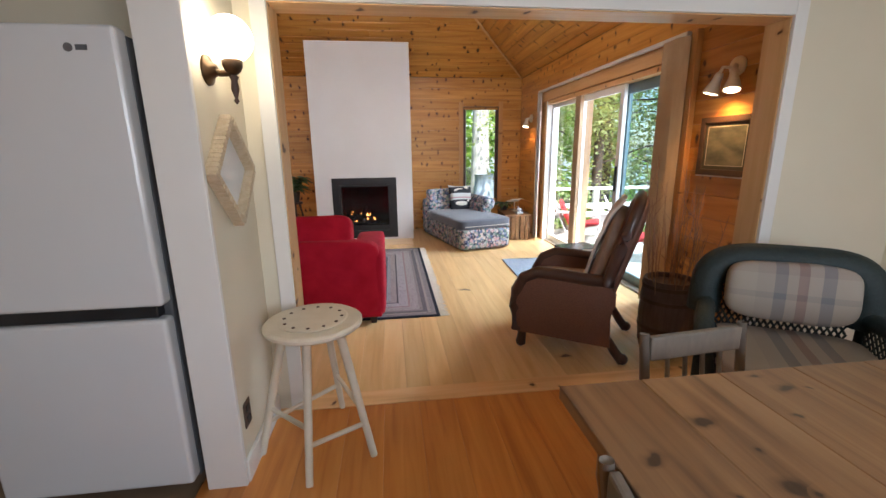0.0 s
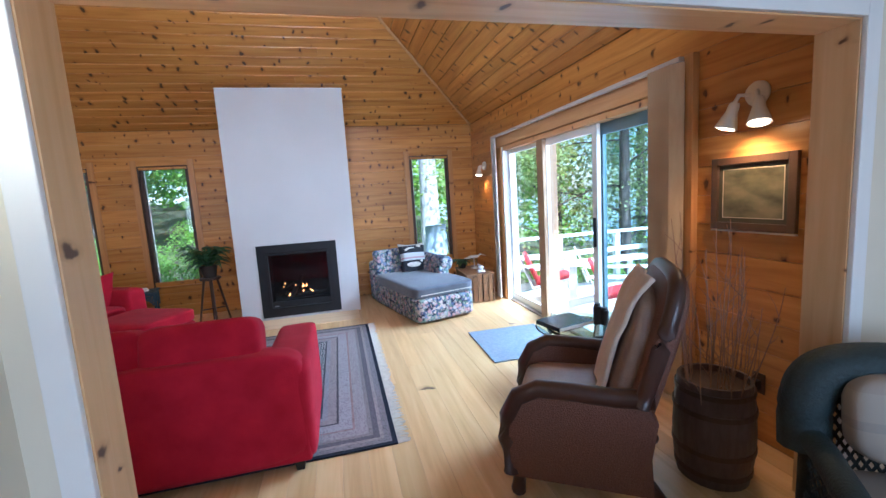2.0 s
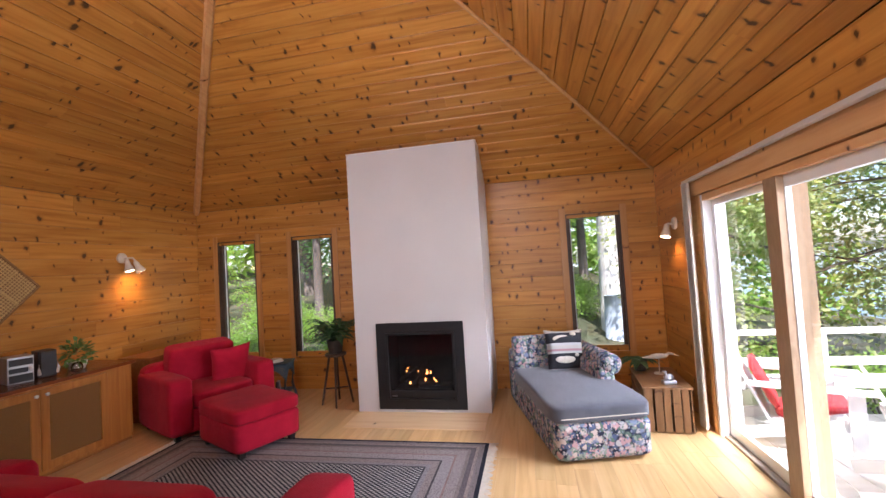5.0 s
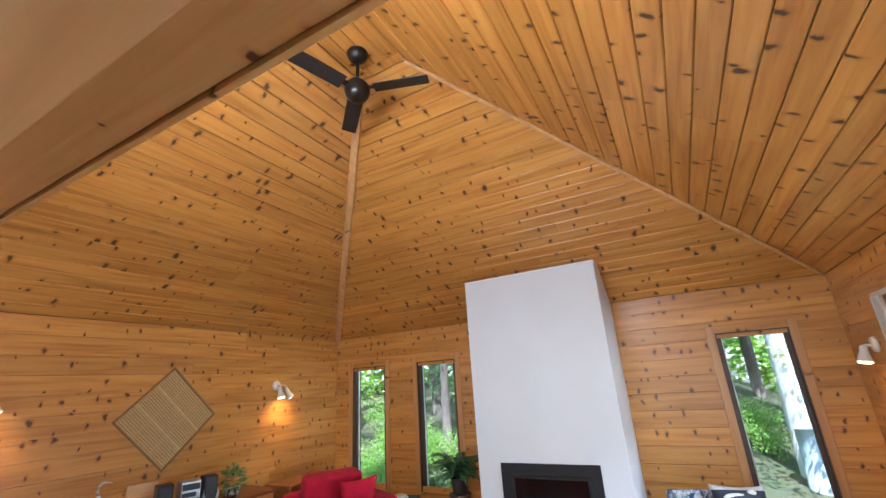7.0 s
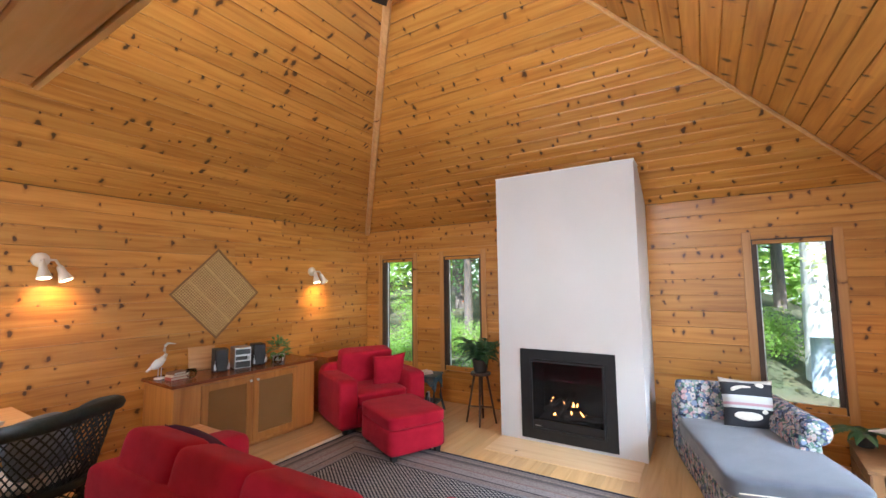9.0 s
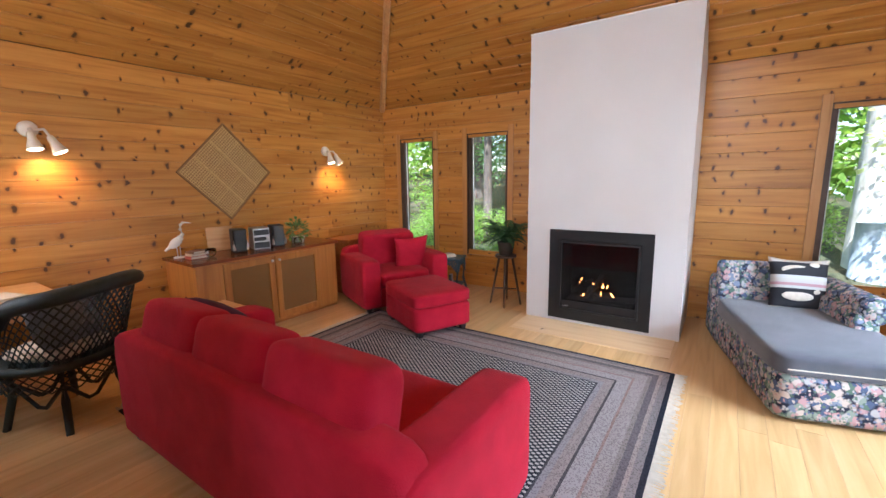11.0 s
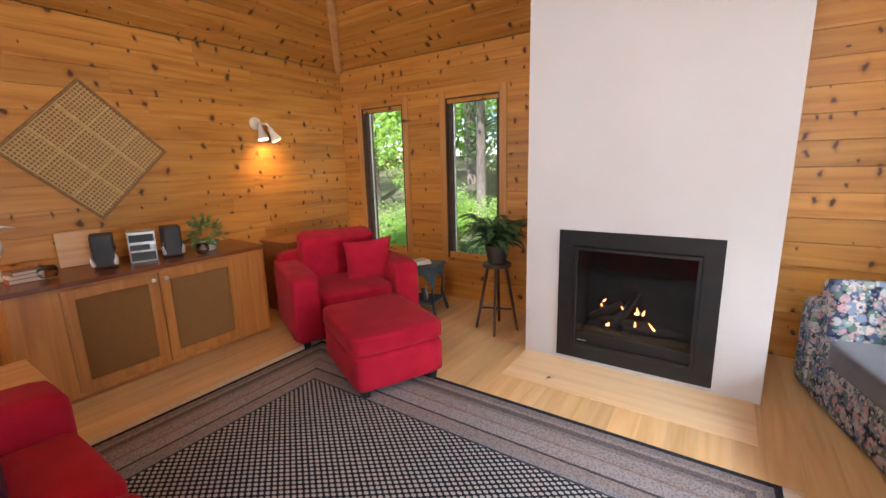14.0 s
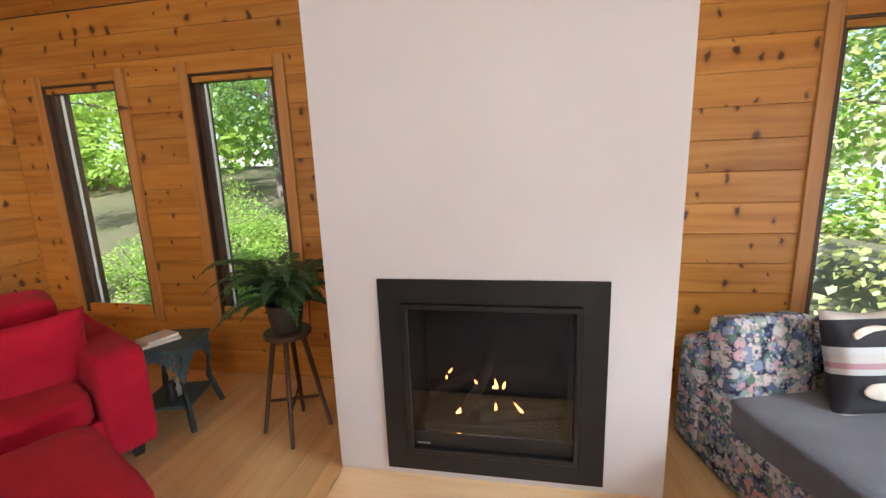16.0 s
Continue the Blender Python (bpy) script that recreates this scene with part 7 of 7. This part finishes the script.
def shrub(x, y, r, mat, seed, size=0.045, count=3600, label="low leafy green shrub"):
    rng = random.Random(seed)
    t = thing("shrub", pose(x, y, ground_z(x, y) - 0.05), label, "shrub", "shrubs round the house")
    bm = bmesh.new()
    for k in range(7):
        a = rng.uniform(0, 6.3)
        tube(bm, [(0, 0, 0), (0.3 * r * math.cos(a), 0.3 * r * math.sin(a), 0.5 * r), (0.8 * r * math.cos(a), 0.8 * r * math.sin(a), r)], 0.015, 5, 0.004)
    part("stems", bm, M_BARK, t)
    bm = bmesh.new()
    for k in range(8):
        spray(bm, rng, (rng.uniform(-0.7, 0.7) * r, rng.uniform(-0.7, 0.7) * r, rng.uniform(0.3, 1.0) * r), r * 0.45, count // 8, size)
    part("foliage", bm, mat, t)


# behind the north windows
tree(2.75, 12.4, 11, 2.4, 0.30, M_LEAF, 1, 0.5, "tall tree with a pale sunlit trunk", leaves=15000, size=0.07, bark=M_PALEBARK)
st = thing("stump", pose(2.72, 11.75, ground_z(2.7, 11.75) - 0.1), "weathered grey stump standing before a pale tree", "stump")
part("trunk", tube(bmesh.new(), [(0, 0, 0), (0.01, 0, 0.7), (0.0, 0.01, 0.70 - ground_z(2.7, 11.75) + 0.1)], 0.30, 16, 0.27), M_STUMP, st, smooth=True)
for k, (x, y, h, c, tr, mat) in enumerate(((-5.2, 13.5, 10, 2.4, 0.14, M_NEEDLE), (-3.6, 15.5, 11, 2.6, 0.18, M_LEAF), (-7.5, 17, 12, 3, 0.2, M_NEEDLE), (-2.2, 17.5, 12, 3, 0.2, M_NEEDLE), (-0.4, 15, 10, 2.6, 0.16, M_LEAF),
                                          (1.2, 18, 12, 3, 0.2, M_NEEDLE), (4.4, 15.5, 11, 2.8, 0.2, M_LEAF), (0.4, 21, 13, 3.4, 0.2, M_LEAF), (-5.0, 21, 13, 3.4, 0.2, M_LEAF), (3.2, 21, 13, 3.4, 0.2, M_NEEDLE), (-9.5, 14, 11, 3, 0.2, M_LEAF), (-10, 21, 13, 3.5, 0.2, M_NEEDLE))):
    tree(x, y, h, c, tr, mat, 30 + k, 0.16, leaves=12000, size=0.10)
for k, (x, y, r) in enumerate(((-2.9, 10.2, 0.7), (-2.0, 11.2, 0.8), (-4.4, 10.8, 0.6), (-5.6, 12.0, 0.8), (-1.2, 12.5, 0.9), (2.1, 13.8, 0.8), (-3.2, 13.0, 0.9), (-7, 13, 1.0), (0.2, 11.6, 0.7), (-3.9, 9.5, 0.55), (-5.0, 9.9, 0.7), (-6.3, 10.6, 0.8), (-2.5, 9.3, 0.4), (-4.3, 12.0, 0.9), (-6.6, 9.0, 0.7), (1.3, 11.2, 0.45))):
    shrub(x, y, r, M_LEAF, 60 + k)
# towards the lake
for k, (x, y, h, c, tr, mat) in enumerate(((6.9, 9.6, 9, 2.6, 0.16, M_CEDAR_LIT), (8.2, 8.4, 9, 2.6, 0.16, M_CEDAR_LIT), (5.4, 10.4, 8, 2.2, 0.15, M_CEDAR_LIT), (9.5, 10.5, 11, 3, 0.18, M_CEDAR_LIT), (10.0, 5.6, 12, 3.4, 0.20, M_NEEDLE), (12.5, 3.0, 13, 3.2, 0.2, M_NEEDLE),
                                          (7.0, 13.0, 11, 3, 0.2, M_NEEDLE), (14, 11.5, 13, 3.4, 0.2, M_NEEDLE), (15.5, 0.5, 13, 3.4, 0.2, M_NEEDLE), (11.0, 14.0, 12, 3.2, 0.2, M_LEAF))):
    tree(x, y, h, c, tr, mat, 90 + k, 0.12 if k < 4 else 0.3, "cedar with drooping sprays, sunlight painted into its colour" if mat is M_CEDAR_LIT else "tall dark tree by the lake", leaves=15000 if mat is M_CEDAR_LIT else 2600 if k == 4 else 6000, size=0.085 if mat is M_CEDAR_LIT else 0.11)
for k, (x, y, r) in enumerate(((6.4, 6.6, 0.8), (6.6, 4.8, 0.8), (6.5, 8.0, 0.8), (4.7, 9.7, 0.7), (7.2, 3.2, 0.8), (5.2, 8.6, 0.7))):
    shrub(x, y, r, M_LEAF, 120 + k)

# woods behind, too thick to tell apart
bm = bmesh.new()
rng = random.Random(77)
for k in range(150):
    x, y = rng.uniform(-34, 16), rng.uniform(24, 36)
    spray(bm, rng, (x, y, ground_z(x, y) + rng.uniform(0.5, 11)), rng.uniform(1.6, 2.8), 260, 0.42)
for k in range(60):
    x, y = rng.uniform(-24, -14), rng.uniform(4, 24)
    spray(bm, rng, (x, y, ground_z(x, y) + rng.uniform(0.5, 9)), rng.uniform(1.6, 2.8), 200, 0.42)
solo("far_woods", bm, M_LEAF, "thick green woods behind the house", "woods", kind="stuff")

# ---- boards of walls and floors ----
clad(wall_north, (0, YN, 0), (1, 0, 0), (0, -1, 0), XW, XE, [(a - 0.01, b + 0.01, c, d) for a, b, c, d in NHOLES], M_PINE_X)
clad(wall_west, (XW, 0, 0), (0, 1, 0), (1, 0, 0), YS, YN - 0.001, [], M_PINE_Y)
clad(wall_east, (XE, 0, 0), (0, 1, 0), (-1, 0, 0), YS, YN - 0.001, [(DOOR[0] - 0.01, DOOR[1] + 0.01, -0.1, DOOR[2])], M_PINE_Y)


def planks(base, x0, x1, y0, y1, width, mat, seed):
    rng = random.Random(seed)
    k = round((x1 - x0) / width)
    for i in range(k):
        a, b = x0 + (x1 - x0) * i / k, x0 + (x1 - x0) * (i + 1) / k
        at = y0
        while at < y1 - 0.01:
            to = at + rng.uniform(1.6, 3.6)
            to = y1 if y1 - to < 0.6 else to
            part("plank", board(bmesh.new(), (0, 0, 0), (0, 1, 0), (1, 0, 0), (0, 0, 1), a, b, lambda s: at, lambda s: to - 0.001, gap=0.0003, ch=0.0008), mat, base)
            at = to


planks(floor, XW, XE, 2.165, YN, 0.142, M_FLOOR, 5)
planks(kitchen_floor, -0.74, KX, -1.63, 2.16, 0.19, M_KFLOOR, 6)
solo("threshold", one_box(o0, o1, 2.15, 2.29, 0.0, 0.006, bevel=0.002), M_JAMB_X, "pale pine threshold strip", "threshold", kind="structure")
